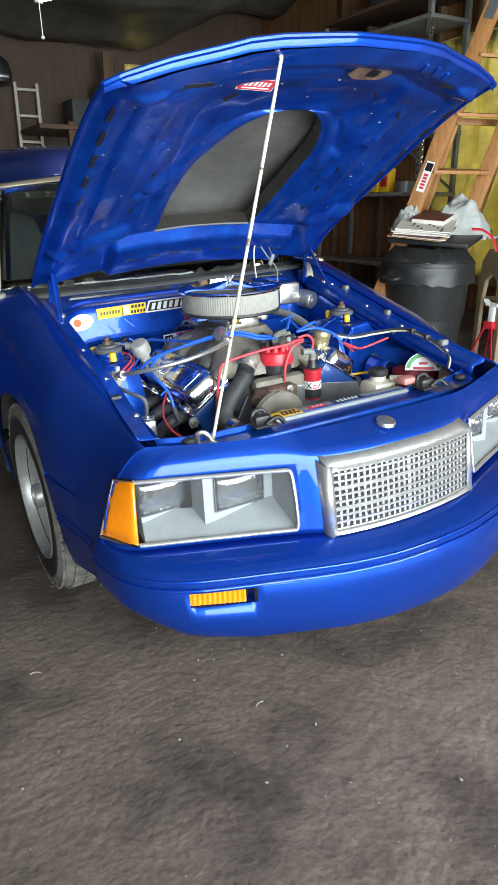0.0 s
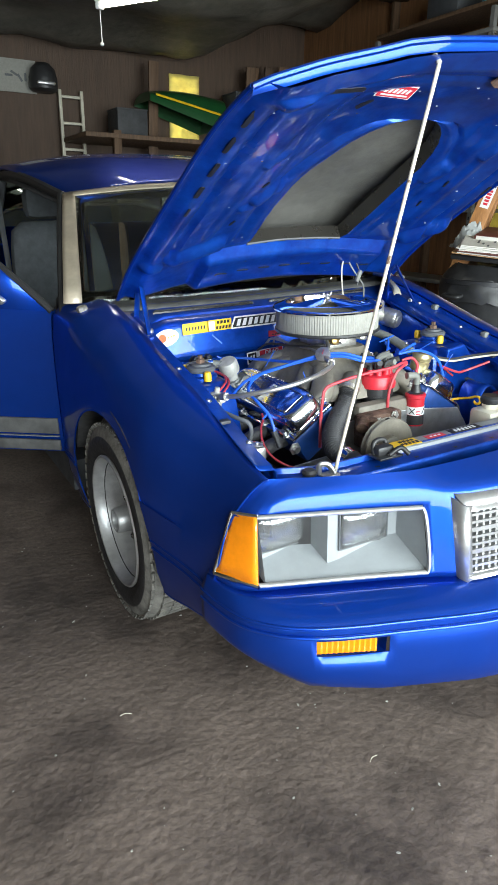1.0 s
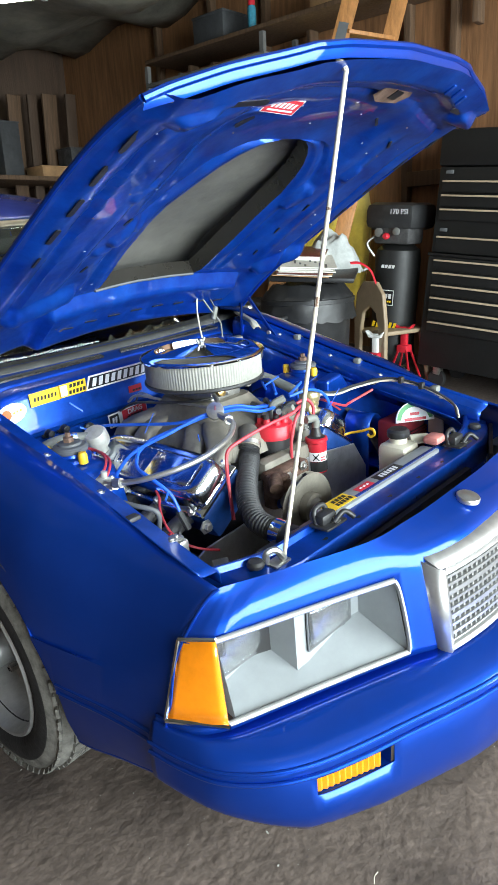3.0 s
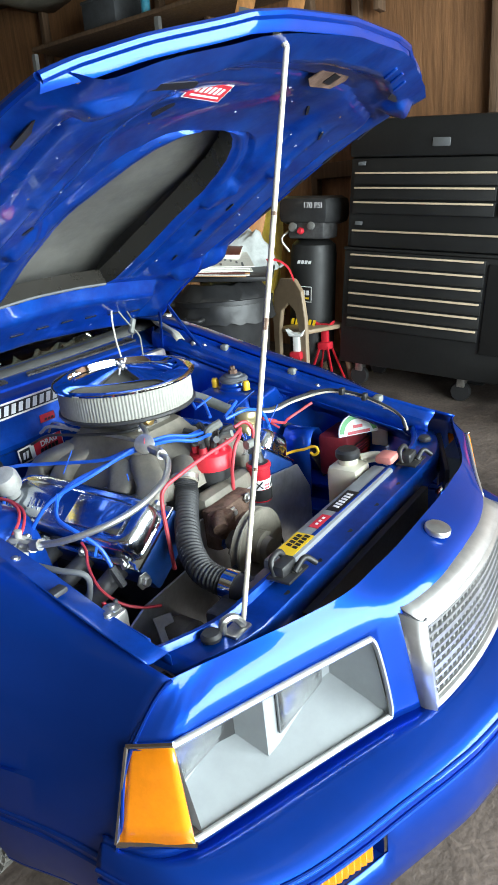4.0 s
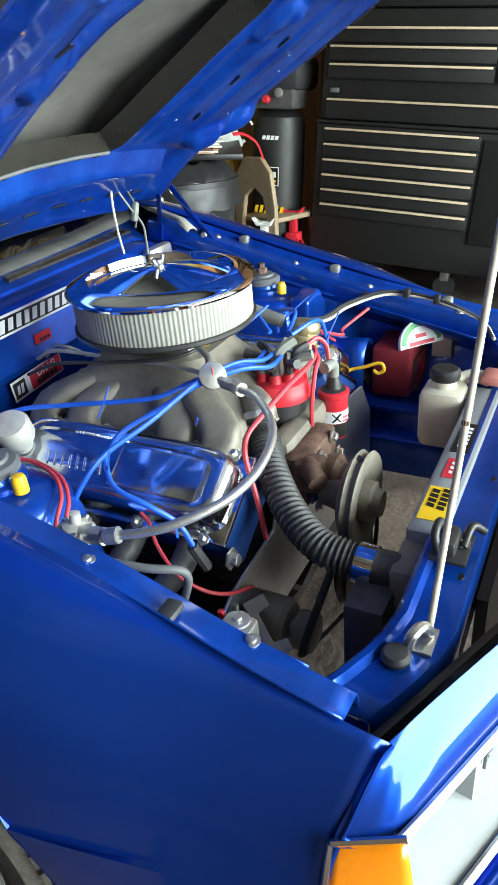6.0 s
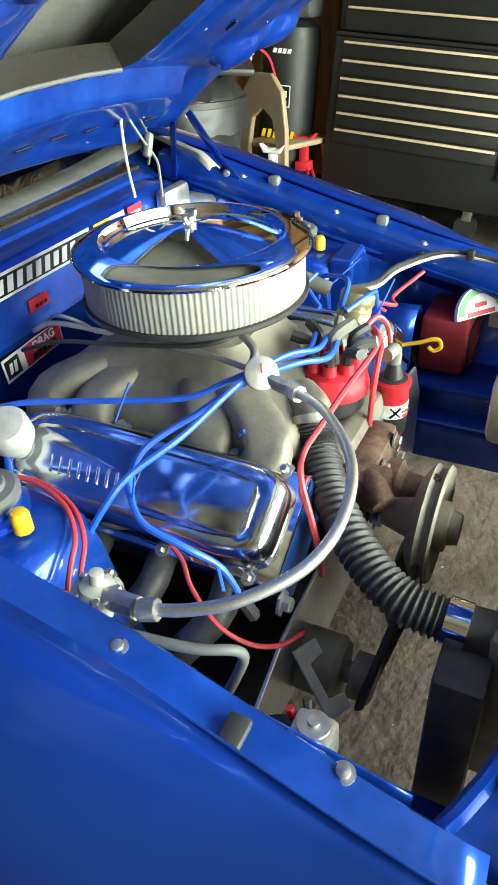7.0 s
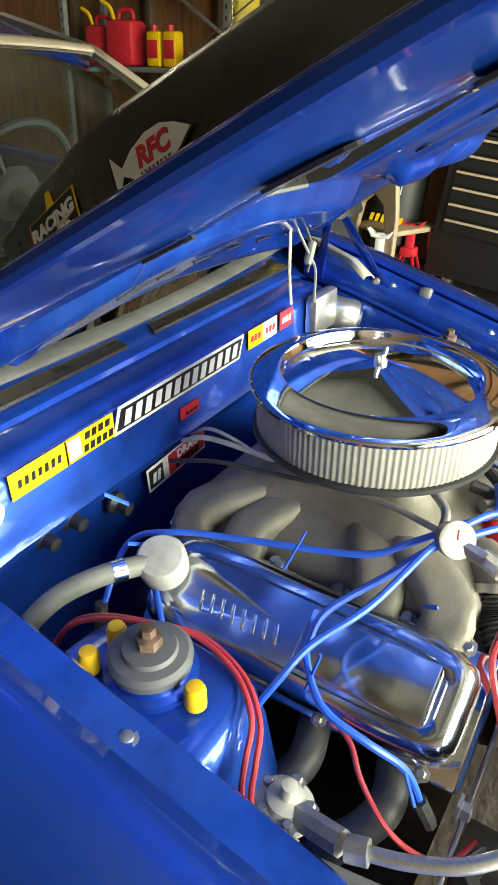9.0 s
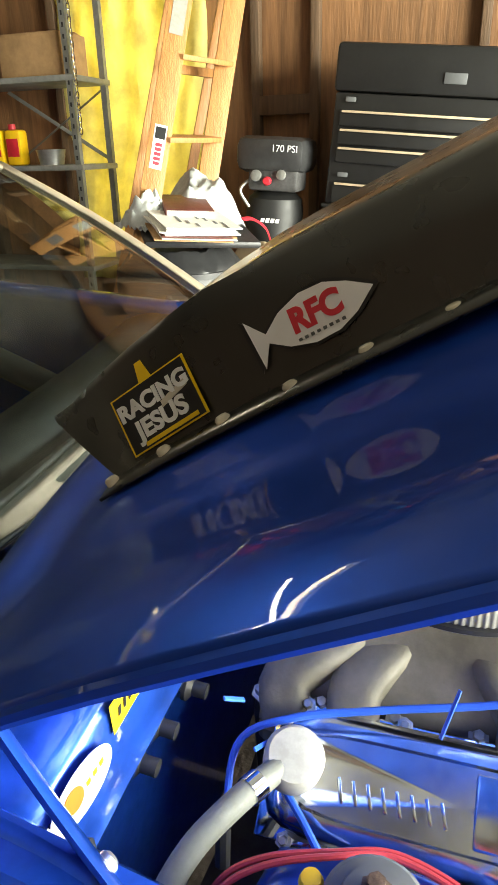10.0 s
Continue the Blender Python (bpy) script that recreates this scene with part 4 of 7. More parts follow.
bm = B()
grid(bm, [[ws_pt(-1 + 2 * j / 16, k / 12) for j in range(17)] for k in range(13)])
ws = part("windshield", bm, M_GLASS, car, "tinted windshield glass", thick=0.005)
ws.visible_shadow = False
# the tan colour paints in what the bright moulding reflects
M_MOULDING = material("moulding_with_tan_reflection", (.5, .43, .33), .35, metal=.25, vary=.15, scale=12.)
bm = B()
for s in (-1, 1):
    grid(bm, [[ws_pt(s * (.955 + .085 * q), f, .008 + .008 * math.sin(math.pi * q)) for q in (0, .25, .5, .75, 1)] for f in [k / 8 for k in range(9)]])
grid(bm, [[ws_pt(-1.03 + 2.06 * j / 16, .955 + .06 * q, .008 + .006 * math.sin(math.pi * q)) for q in (0, .33, .66, 1)] for j in range(17)])
part("windshield_trim", bm, M_MOULDING, car, "windshield moulding with its bright tan reflection put into the colour", thick=.004)
for s in (-1, 1):
    bm = B()
    tube(bm, [(s * .722, 1.385, .95), (s * .66 + .02, 1.64, 1.165), (s * .594 + .045, 1.92, 1.335)], .015, 8)
    part("windshield_pillar", bm, M_PLASTIC, car, "black windshield pillar")
    bm = B()
    tube(bm, [(s * .585 + .045, 1.91, 1.33), (s * .64 + .045, 2.45, 1.425), (s * .64 + .045, 3.2, 1.45)], .02, 8)
    part("roof_rail", bm, M_PLASTIC, car)
    bm = B()
    grid(bm, [[(s * .6, 2.95, 1.47), (s * .595, 3.25, 1.45)], [(s * .69, 2.98, 1.1), (s * .68, 3.75, 1.16)]])
    part("rear_pillar", bm, M_PAINT, car, thick=0.03)
bm = B()
grid(bm, [[(x * .58, 3.2, 1.46), (x * .66, 3.75, 1.17)] for x in (-1, -.5, 0, .5, 1)])
bg = part("rear_window", bm, M_GLASS, car, "sloping rear window", thick=0.005)
bg.visible_shadow = False
# lower body behind the doors, closed driver's door, trunk
for s in (-1, 1):
    bm = B()
    y0 = 2.95
    yy = [y0 + (4.85 - y0) * k / 40 for k in range(41)]

    def low(y):
        return 0.36 + math.sqrt(.35 ** 2 - (y - 3.53) ** 2) if abs(y - 3.53) < .345 else .25

    grid(bm, [side_section(y, lerp([(2.9, 1.1), (3.75, 1.17), (4.85, 1.17)], y), low(y) + .14, s, .6) for y in yy])
    part("quarter_panel", bm, M_PAINT, car, "blue rear quarter panel", thick=0.006 if s < 0 else -0.006)
bm = B()
grid(bm, [side_section(1.432 + 1.5 * k / 14, 1.005 + .007 * k, .3, 1, .6) for k in range(15)])
part("driver_door", bm, M_PAINT, car, "closed blue driver door", thick=-0.02)
bm = B()
grid(bm, [[(-.7, 3.75, 1.17), (0, 3.75, 1.19), (.7, 3.75, 1.17)], [(-.69, 4.4, 1.19), (0, 4.4, 1.21), (.69, 4.4, 1.19)], [(-.66, 4.86, 1.17), (0, 4.9, 1.18), (.66, 4.86, 1.17)], [(-.66, 4.9, .75), (0, 4.95, .75), (.66, 4.9, .75)], [(-.66, 4.86, .5), (0, 4.9, .5), (.66, 4.86, .5)]])
part("trunk_lid", bm, M_PAINT, car, "blue trunk lid", thick=0.01)
bm = B()
box(bm, (0, 3.2, .42), (1.4, 3.2, .04))
for s in (-1, 1):
    box(bm, (s * .7, 2.2, .33), (.08, 1.5, .12))
part("floor_pan", bm, M_INT, car, smooth=False)

# ---- engine bay shell ----


def group_part(name, label="", parent=None):
    e = new(name)
    e.empty_display_size = 0.05
    e.parent = parent or car
    if label:
        e["label"] = label
    return e


def tubep(name, pts, r, mat, parent=None, label="", seg=10, n=None, flat=1.0):
    bm = B()
    tube(bm, pts, r, seg, n, True, flat)
    return part(name, bm, mat, parent or car, label)


def lathep(name, prof, c, axis, mat, parent=None, label="", seg=28, wave=None, angle=40):
    bm = B()
    lathe(bm, prof, c, axis, seg, wave)
    return part(name, bm, mat, parent or car, label, angle=angle)


def rboxp(name, c, s, r, mat, parent=None, label="", m=None):
    bm = B()
    rbox(bm, c, s, r, m)
    return part(name, bm, mat, parent or car, label)


# firewall with a rolled upper edge, curving down at its ends
def wall_top(x):
    return .925 - .07 * max(0, (abs(x) - .4) / .16) ** 2


bm = B()
rows = []
for k in range(45):
    x = -.56 + 1.12 * k / 44
    t = wall_top(x)
    y = 1.125 + .04 * max(0, (abs(x) - .42) / .14) ** 2
    rows.append([(x, y + .02, .4), (x, y + .02, .70), (x, y + .015, t - .14), (x, y - .004, t - .128), (x, y - .008, t - .115), (x, y, t - .1), (x, y + .002, t - .02), (x, y + .01, t - .006), (x, y + .03, t + .003),
                 (x, y + .07, t + .006), (x, y + .075, t + .012)])
grid(bm, rows)
firewall = part("firewall", bm, M_BAY, car, "blue painted firewall with stickers")
bm = B()
grid(bm, [[(x, 1.2 + .02 * f, wall_top(x) + .012 + .012 * f) if f < 1 else (x, 1.345 - .03 * (1 - (x / .6) ** 2), .965) for f in (0, .3, 1)] for x in [-.6 + 1.2 * k / 24 for k in range(25)]])
part("cowl_shelf", bm, M_BAY, car, "blue cowl shelf")
# black vents, drawn wider to paint the shade on the blue shelf too
for x0, x1 in ((-.46, -.04), (.0, .47)):
    bm = B()
    prism(bm, [(x0, 1.218), (x1 - .03, 1.215), (x1, 1.3), (x0 + .05, 1.302)], .006, Matrix.Translation((0, 0, .945)) @ Matrix.Shear("XY", 4, (0, 0)))
    part("cowl_vent", bm, M_SCOOP, car, "black cowl vent panel, widened to stand for shade on the cowl shelf", smooth=False)
bm = B()
grid(bm, [[(x, 1.315 + .15 * f - .06 * (1 - (x / .7) ** 2), .957 + .02 * f + .006 * math.sin(f * 9)) for f in (0, .25, .5, .75, 1)] for x in [-.7 + 1.4 * k / 24 for k in range(25)]])
part("cowl_grille", bm, M_COWL, car, "dusty grey cowl panel below the windshield", thick=0.006)
M_WIPER = material("faded_brown_wiper", (.17, .125, .105), .7, vary=.3, scale=20.)
for pts in ([(-.5, 1.36, .985), (-.3, 1.345, .99), (.02, 1.35, .995)], [(.08, 1.335, .985), (.25, 1.345, .992), (.52, 1.38, .995)]):
    e = group_part("wiper", "grey windshield wiper")
    tubep("wiper_arm", pts, .006, M_WIPER, e, flat=.6)
    tubep("wiper_blade", [(p[0] + .03, p[1] + .025, p[2] + .002) for p in pts], .005, M_BLACK, e)

# inner aprons and rails
for s in (-1, 1):
    bm = B()
    rows = []
    for k in range(31):
        y = .33 + (1.15 - .33) * k / 30
        z = fender_top(y) - .055
        o = .11 * min(1, max(0, (.7 - y) / .05)) if s > 0 else 0      # battery well on the far side
        rows.append([(s * .541 - s * .018, y, z), (s * (.525 + .5 * o), y, z - .04), (s * (.52 + o), y, z - .08), (s * (.5 + o), y, .58), (s * (.47 + o), y, .53), (s * .455, y, .47)])
    grid(bm, rows)
    apron = part("inner_apron", bm, M_BAY, car, "blue inner apron", thick=0.003)
    rboxp("frame_rail", (s * .43, .72, .43), (.075, .92, .1), .012, M_BAY, None, "dark blue frame rail")
    # strut tower
    bm = B()
    cx, cy = s * .478, .86
    rows = []
    for r, z in ((.0, .803), (.06, .803), (.085, .798), (.098, .785), (.108, .74), (.125, .6), (.14, .5)):
        row = []
        for k in range(32):
            a = 2 * math.pi * k / 32
            q = max(abs(math.cos(a)), abs(math.sin(a))) ** -.55
            row.append((cx + r * q * math.cos(a) * .95, cy + r * q * math.sin(a) * 1.12, z))
        rows.append(row)
    grid(bm, rows, closed=True)
    bmesh.ops.remove_doubles(bm, verts=bm.verts, dist=1e-5)
    tower = part("strut_tower", bm, M_BAY, car, "blue strut tower")
    mx, my = (cx, cy) if s > 0 else (cx + .022, cy - .004)
    lathep("strut_mount", [(.05, 0), (.05, .008), (.042, .012), (.04, .02), (.0, .02)], (mx, my, .803), (0, 0, 1), M_BAY, tower, "stepped strut top mount", angle=30)
    lathep("strut_bearing", [(.039, 0), (.044, .003), (.045, .012), (.04, .017), (.03, .019), (.028, .024), (.016, .026), (0, .026)], (mx, my, .822), (0, 0, 1), M_GREYTRIM, tower, "worn grey bearing plate", angle=30)
    lathep("strut_nut", [(.014, 0), (.014, .012), (.008, .014), (.008, .024), (0, .025)], (mx, my, .847), (0, 0, 1), M_RUST, tower, "rusty strut nut", 6)
    for dx, dy in ((-.02, .058), (-.022, -.062), (.045, .01)) if s > 0 else ((.032, .052), (-.01, .053), (.015, -.066)):
        lathep("stud_cap", [(.0115, 0), (.0115, .02), (.009, .027), (.0, .029)], (cx + dx, cy + dy, .806), (0, 0, 1), M_YELLOW, tower, "yellow plastic stud cap", 14)
    # hood hinge
    e = group_part("hood_hinge", "blue folding hood hinge")
    tubep("hinge_arm", [(s * .53, 1.185, .91), (s * .53, 1.18, .96), (s * .525, 1.17, 1.03)], .02, M_BAY, e, "", 8, flat=.3)
    tubep("hinge_link", [(s * .545, 1.03, .905), (s * .535, 1.08, .97), (s * .525, 1.13, 1.045)], .02, M_BAY, e, "", 8, flat=.3)
    tubep("hinge_foot", [(s * .56, 1.0, .9), (s * .55, 1.1, .925), (s * .545, 1.2, .95)], .018, M_BAY, e, "", 8, flat=.4)
    lathep("hinge_pivot", [(.009, -.006), (.009, .004), (.006, .007), (0, .0075)], (s * .533, 1.05, .922), (-s, -.4, 0), M_STEEL, e, "worn hinge pivot", 14)
# round hole of the far apron: a black rimmed disc paints its shade
lathep("apron_hole", [(.0, .001), (.04, .001), (.042, .003), (.044, .0)], (.522, .79, .70), (-1, 0, .15), M_KDECAL_HOLE, car, "black disc that paints the shade inside a round apron hole", 28)

# radiator support, radiator
bm = B()
rows = []
for k in range(29):
    x = -.56 + 1.12 * k / 28
    yc = .235 + .06 * max(0, (abs(x) - .4) / .16) ** 1.5
    rows.append([(x, yc + .028, .66), (x, yc + .028, .708), (x, yc + .022, .714), (x, yc + .014, .714), (x, yc + .008, .703), (x, yc - .045, .70), (x, yc - .05, .694), (x, yc - .052, .64)])
grid(bm, rows)
sup = part("radiator_support", bm, M_BAY, car, "blue radiator support beam", thick=0.003)
# black discs on the beam paint the shade of its holes
for x in (-.3, -.18, -.05, .08, .2, .33):
    lathep("support_hole", [(.0, .001), (.008, .001), (.009, 0)], (x, .208, .7), (0, 0, 1), M_KDECAL_HOLE, sup, "", 14)
bm = B()
box(bm, (0, .175, .45), (.58, .016, .42))
part("front_baffle", bm, M_PLASTIC, car, "black panel behind the nose", smooth=False)
# added black panels that keep the gaps behind the headlamps dark
for s in (-1, 1):
    bm = B()
    rbox(bm, (s * .46, .19, .56), (.26, .012, .26), .004, rot(0, 0, s * 24))
    part("dark_gap_panel", bm, M_PLASTIC, car, "added black panel that darkens the gap behind the headlamps")
rad = group_part("radiator", "aluminium radiator with stickers on its top tank")
rboxp("top_tank", (0.01, .268, .688), (.50, .056, .05), .008, M_SILVER, rad)
rboxp("core", (0.01, .27, .48), (.48, .045, .38), .004, M_DARKMETAL, rad)
tubep("neck", [(-.30, .275, .665), (-.24, .272, .665)], .026, M_ALUB, rad)
rboxp("end_tank", (-.27, .27, .6), (.09, .06, .19), .012, M_ALU, rad)


def sticker(name, poly, m, mat, parent, label=""):
    bm = B()
    prism(bm, poly, .0008, m)
    return part(name, bm, mat, parent, label, smooth=False)


def rect(w, h, r=.0):
    return [(-w / 2, -h / 2), (w / 2, -h / 2), (w / 2, h / 2), (-w / 2, h / 2)]


def oval(a, b, n=28):
    return [(a * math.cos(2 * math.pi * k / n), b * math.sin(2 * math.pi * k / n)) for k in range(n)]


def bars(parent, m, mat, count, w, h, gap, slant=.2, step=.0012):
    """Plain upright bars standing for lettering."""
    for k in range(count):
        x = (k - (count - 1) / 2) * (w + gap)
        hh = h * (1 if k % 3 else .92)
        bm = B()
        prism(bm, [(x - w / 2 - slant * hh / 2, -hh / 2), (x + w / 2 - slant * hh / 2, -hh / 2), (x + w / 2 + slant * hh / 2, hh / 2), (x - w / 2 + slant * hh / 2, hh / 2)], .0006, m @ Matrix.Translation((0, 0, step)))
        part("print_bar", bm, mat, parent, smooth=False)


top = Matrix.Translation((0, .268, .7135))
m = top @ Matrix.Translation((-.165, 0, 0))
st = sticker("sticker", rect(.09, .04), m, M_YDECAL, rad, "yellow sticker")
bars(st, m @ Matrix.Translation((.012, .008, 0)), M_KDECAL_HOLE, 4, .009, .012, .004)
bars(st, m @ Matrix.Translation((.012, -.008, 0)), M_KDECAL_HOLE, 5, .008, .012, .004)
m = top @ Matrix.Translation((-.06, 0, 0))
st = sticker("sticker", rect(.06, .022), m, M_RDECAL, rad, "small red sticker")
bars(st, m, M_WDECAL, 3, .008, .006, .006)
m = top @ Matrix.Translation((.045, 0, 0))
st = sticker("sticker", rect(.105, .03), m, M_KDECAL_HOLE, rad, "black sticker with pale print")
bars(st, m, M_WDECAL, 6, .008, .016, .005)

# firewall stickers

def fw(x, z, roll=0):
    return Matrix.Translation((x, 1.1235 - .0005, z)) @ rot(90, -roll, 0).to_4x4()


m = Matrix.Translation((-.455, 1.1235, .878)) @ rot(90, 0, -10).to_4x4() @ rot(0, 0, 14).to_4x4()
st = sticker("sticker", oval(.044, .028), m, M_WDECAL, firewall, "white oval sticker with an orange ring")
sticker("print_ring", oval(.013, .014), m @ Matrix.Translation((-.012, .003, .001)), material("orange_ink", (.8, .12, .02), .4, vary=.05), st)
bars(st, m @ Matrix.Translation((.018, 0, 0)), M_YDECAL, 3, .006, .006, .004)
m = fw(-.347, .9, 1)
st = sticker("sticker", rect(.096, .038), m, M_YDECAL, firewall, "yellow sticker with black print")
bars(st, m, M_KDECAL_HOLE, 7, .0055, .012, .0055, .15)
m = fw(-.256, .902, 1)
st = sticker("sticker", rect(.092, .038), m, M_YDECAL, firewall, "yellow and white sticker")
sticker("print_bar", rect(.022, .03), m @ Matrix.Translation((-.03, 0, .0008)), M_WDECAL, st)
bars(st, m @ Matrix.Translation((.014, .009, 0)), M_KDECAL_HOLE, 4, .009, .011, .004)
bars(st, m @ Matrix.Translation((.014, -.009, 0)), M_KDECAL_HOLE, 5, .008, .011, .004)
m = fw(-.043, .903, 0)
st = sticker("sticker", [(-.17, -.021), (.155, -.021), (.17, .021), (-.155, .021)], m, M_WDECAL, firewall, "black and white sticker with slanted print")
sticker("print_field", [(-.163, -.016), (.15, -.016), (.163, .016), (-.15, .016)], m @ Matrix.Translation((0, 0, .0006)), M_KDECAL_HOLE, st)
bars(st, m, M_WDECAL, 13, .0135, .025, .0095, .3, .0022)
m = fw(-.036, .848, 0)
st = sticker("sticker", rect(.05, .022), m, M_RDECAL, firewall, "small red sticker")
bars(st, m @ Matrix.Translation((.004, -.004, 0)), M_KDECAL_HOLE, 3, .008, .006, .003)
m = fw(-.076, .773, 4)
st = sticker("sticker", rect(.15, .044), m, M_WDECAL, firewall, "red and white sticker with black emblem")
sticker("print_field", rect(.095, .038), m @ Matrix.Translation((.025, 0, .0006)), M_RDECAL, st)
sticker("print_field", rect(.034, .034), m @ Matrix.Translation((-.054, 0, .0006)), M_KDECAL_HOLE, st)
words("sticker_print", "DRAG", M_WDECAL, st, m @ Matrix.Translation((.028, .008, .0016)), .021, bold=.0006)
bars(st, m @ Matrix.Translation((.025, -.009, .0006)), M_KDECAL_HOLE, 5, .01, .012, .003, .1)
bars(st, m @ Matrix.Translation((-.054, 0, .0006)), M_WDECAL, 2, .007, .02, .004, .2)
for x, mat in ((.165, M_YDECAL), (.215, M_WDECAL), (.275, M_RDECAL)):
    m = fw(x, .905)
    st = sticker("sticker", rect(.048, .036), m, mat, firewall, "small bright sticker")
    bars(st, m, M_RDECAL if mat is not M_RDECAL else M_WDECAL, 3, .008, .012, .004)
M_DUSTTRIM = material("cream_dusty_trim", (.34, .32, .25), .7, vary=.3, scale=14., bump=.2)
# fittings on the firewall
for x, z in ((-.47, .80), (-.36, .80), (-.31, .80), (-.22, .77)):
    lathep("firewall_grommet", [(.018, 0), (.018, .006), (.01, .012), (.01, .03), (0, .032)], (x, 1.13, z), (0, -1, -.1), M_PLASTIC, firewall, "", 16)
bm = B()
trim = [(.455, 1.035, .955), (.484, 1.082, .972), (.585, 1.244, .98), (.762, 1.447, .985)]
grid(bm, [[(x - .013, y + .007, z - .004), (x - .006, y + .004, z + .003), (x + .006, y - .003, z + .003), (x + .013, y - .007, z - .004)] for x, y, z in trim])
part("cowl_end_trim", bm, M_DUSTTRIM, car, "cream strip along the cowl's end", thick=.003)
# wiper motor
wm = group_part("wiper_motor", "grey wiper motor on the firewall")
rboxp("motor_gearbox", (.40, 1.11, .885), (.1, .03, .085), .012, M_STEEL, wm)
lathep("motor_can", [(.034, 0), (.036, .01), (.036, .06), (.03, .068), (.016, .07), (.016, .075), (0, .076)], (.47, 1.13, .86), (.35, -1, -.2), M_STEEL, wm)
# wires to the hood
for pts, mat in (([(.252, 1.1, .945), (.243, 1.1, 1.0), (.241, 1.1, 1.06), (.262, 1.11, 1.1), (.3, 1.12, 1.125)], M_ROD), ([(.345, 1.1, .92), (.345, 1.1, .96), (.34, 1.1, .993), (.3, 1.1, 1.04), (.275, 1.11, 1.09), (.295, 1.12, 1.125)], M_GREYHOSE),
                 ([(.31, 1.1, .99), (.325, 1.1, 1.03), (.31, 1.11, 1.08), (.3, 1.12, 1.12)], M_BLACK)):
    tubep("hood_wire", pts, .0029, mat, car, "pale wire up to the hood", 6)
rboxp("wire_wrap", (.318, 1.1, 1.025), (.016, .015, .045), .005, M_GREYHOSE, car, "grey tape wrapped round the wires", rot(0, 25, 0))

# ---- engine ----
eng = group_part("engine", "V8 engine with chrome valve covers")
rboxp("engine_block", (0, .82, .56), (.32, .5, .3), .03, M_DARKMETAL, eng, "dark engine block")
BLUEENG = material("blue_engine_enamel", (.008, .05, .22), .4, vary=.25, scale=20., coat=.4)
for s in (-1, 1):
    tilt = rot(0, s * 34, 0)
    c = Vector((s * .26, .785, .718))
    rboxp("cylinder_head", c - tilt @ Vector((0, 0, .065)), (.16, .46, .09), .012, BLUEENG, eng, "blue cylinder head", tilt)
    # flange, body and raised top
    rboxp("cover_flange", c - tilt @ Vector((0, 0, .018)), (.158, .455, .008), .003, M_CHROME, eng, "", tilt)
    bm = B()
    rows = []
    prof = [(.0, .072, .218), (.02, .0715, .2175), (.042, .069, .214), (.052, .063, .207), (.055, .055, .198), (.0555, .045, .188), (.051, .042, .184), (.051, .0, .0)]
    for h, hw, hl in prof:
        row = []
        for k in range(48):
            a = 2 * math.pi * k / 48
            q = (abs(math.cos(a)) ** 6 + abs(math.sin(a)) ** 6) ** (-1 / 6)
            row.append(c + tilt @ Vector((hw * q * math.cos(a), hl * q * math.sin(a), h - .015)))
        rows.append(row)
    grid(bm, rows, closed=True)
    bmesh.ops.remove_doubles(bm, verts=bm.verts, dist=1e-5)
    vc = part("valve_cover", bm, M_COVER, eng, "polished chrome valve cover", angle=50)
    # raised lettering bars and rib on the cover
    mm = Matrix.Translation(c) @ tilt.to_4x4()
    for k in range(8):
        bm = B()
        y = .13 - .016 * k
        rbox(bm, (0, 0, 0), (.026, .004, .0022), .0009)
        bmesh.ops.transform(bm, matrix=mm @ Matrix.Translation((s * .012, y, .037)) @ rot(0, 0, 15).to_4x4(), verts=bm.verts)
        part("raised_bar", bm, M_COVER, vc)
    bm = B()
    rbox(bm, (0, -.095, .038), (.074, .165, .007), .003)
    bmesh.ops.transform(bm, matrix=mm, verts=bm.verts)
    part("raised_panel", bm, M_COVER, vc)
    for y in (-.19, -.06, .07, .19):
        for q in (-1, 1):
            bm = B()
            p = c + tilt @ Vector((q * .076, y, -.014))
            bolt(bm, p, tilt @ Vector((0, 0, 1)), .006, .012)
            part("cover_bolt", bm, M_STEEL, vc)
    # exhaust header tubes
    for k in range(4):
        y = .63 + .105 * k
        tubep("header_tube", [(s * .3, y, .64), (s * .36, y - .01, .63), (s * .4, y + .04, .56), (s * .38, y + .1, .42), (s * .3, y + .2, .3)], .021, M_DARKMETAL, eng, "black exhaust header tube", 12)
        lathep("header_flange", [(.03, 0), (.03, .01), (.021, .012)], (s * .30, y, .665), (s, 0, -.3), M_STEEL, eng, "", 6)
# head front bolt
bm = B()
bolt(bm, (-.315, .55, .64), (0, -1, 0), .011, .014)
part("head_bolt", bm, M_STEEL, eng)

# intake manifold: a tapered plenum with boxy cast runners
def duct(bm, pts, w, h, n=14):
    """A rounded rectangular pipe along a smooth line, its width kept level."""
    line = spline(pts, n)
    rows = []
    for i, q in enumerate(line):
        d = (line[min(i + 1, n)] - line[max(i - 1, 0)]).normalized()
        wide = Vector((-d.y, d.x, 0)).normalized() if abs(d.z) < .98 else Vector((0, 1, 0))
        wide = (wide + Vector((0, .6 if wide.y >= 0 else -.6, 0))).normalized()
        up = d.cross(wide).normalized()
        wide = up.cross(d).normalized()
        row = []
        for k in range(20):
            a = 2 * math.pi * k / 20
            e = (abs(math.cos(a)) ** 4 + abs(math.sin(a)) ** 4) ** -.25
            row.append(q + wide * (w / 2 * e * math.cos(a)) + up * (h / 2 * e * math.sin(a)))
        rows.append(row)
    vs = grid(bm, rows, closed=True)
    bm.faces.new(vs[0][::-1])
    bm.faces.new(vs[-1])


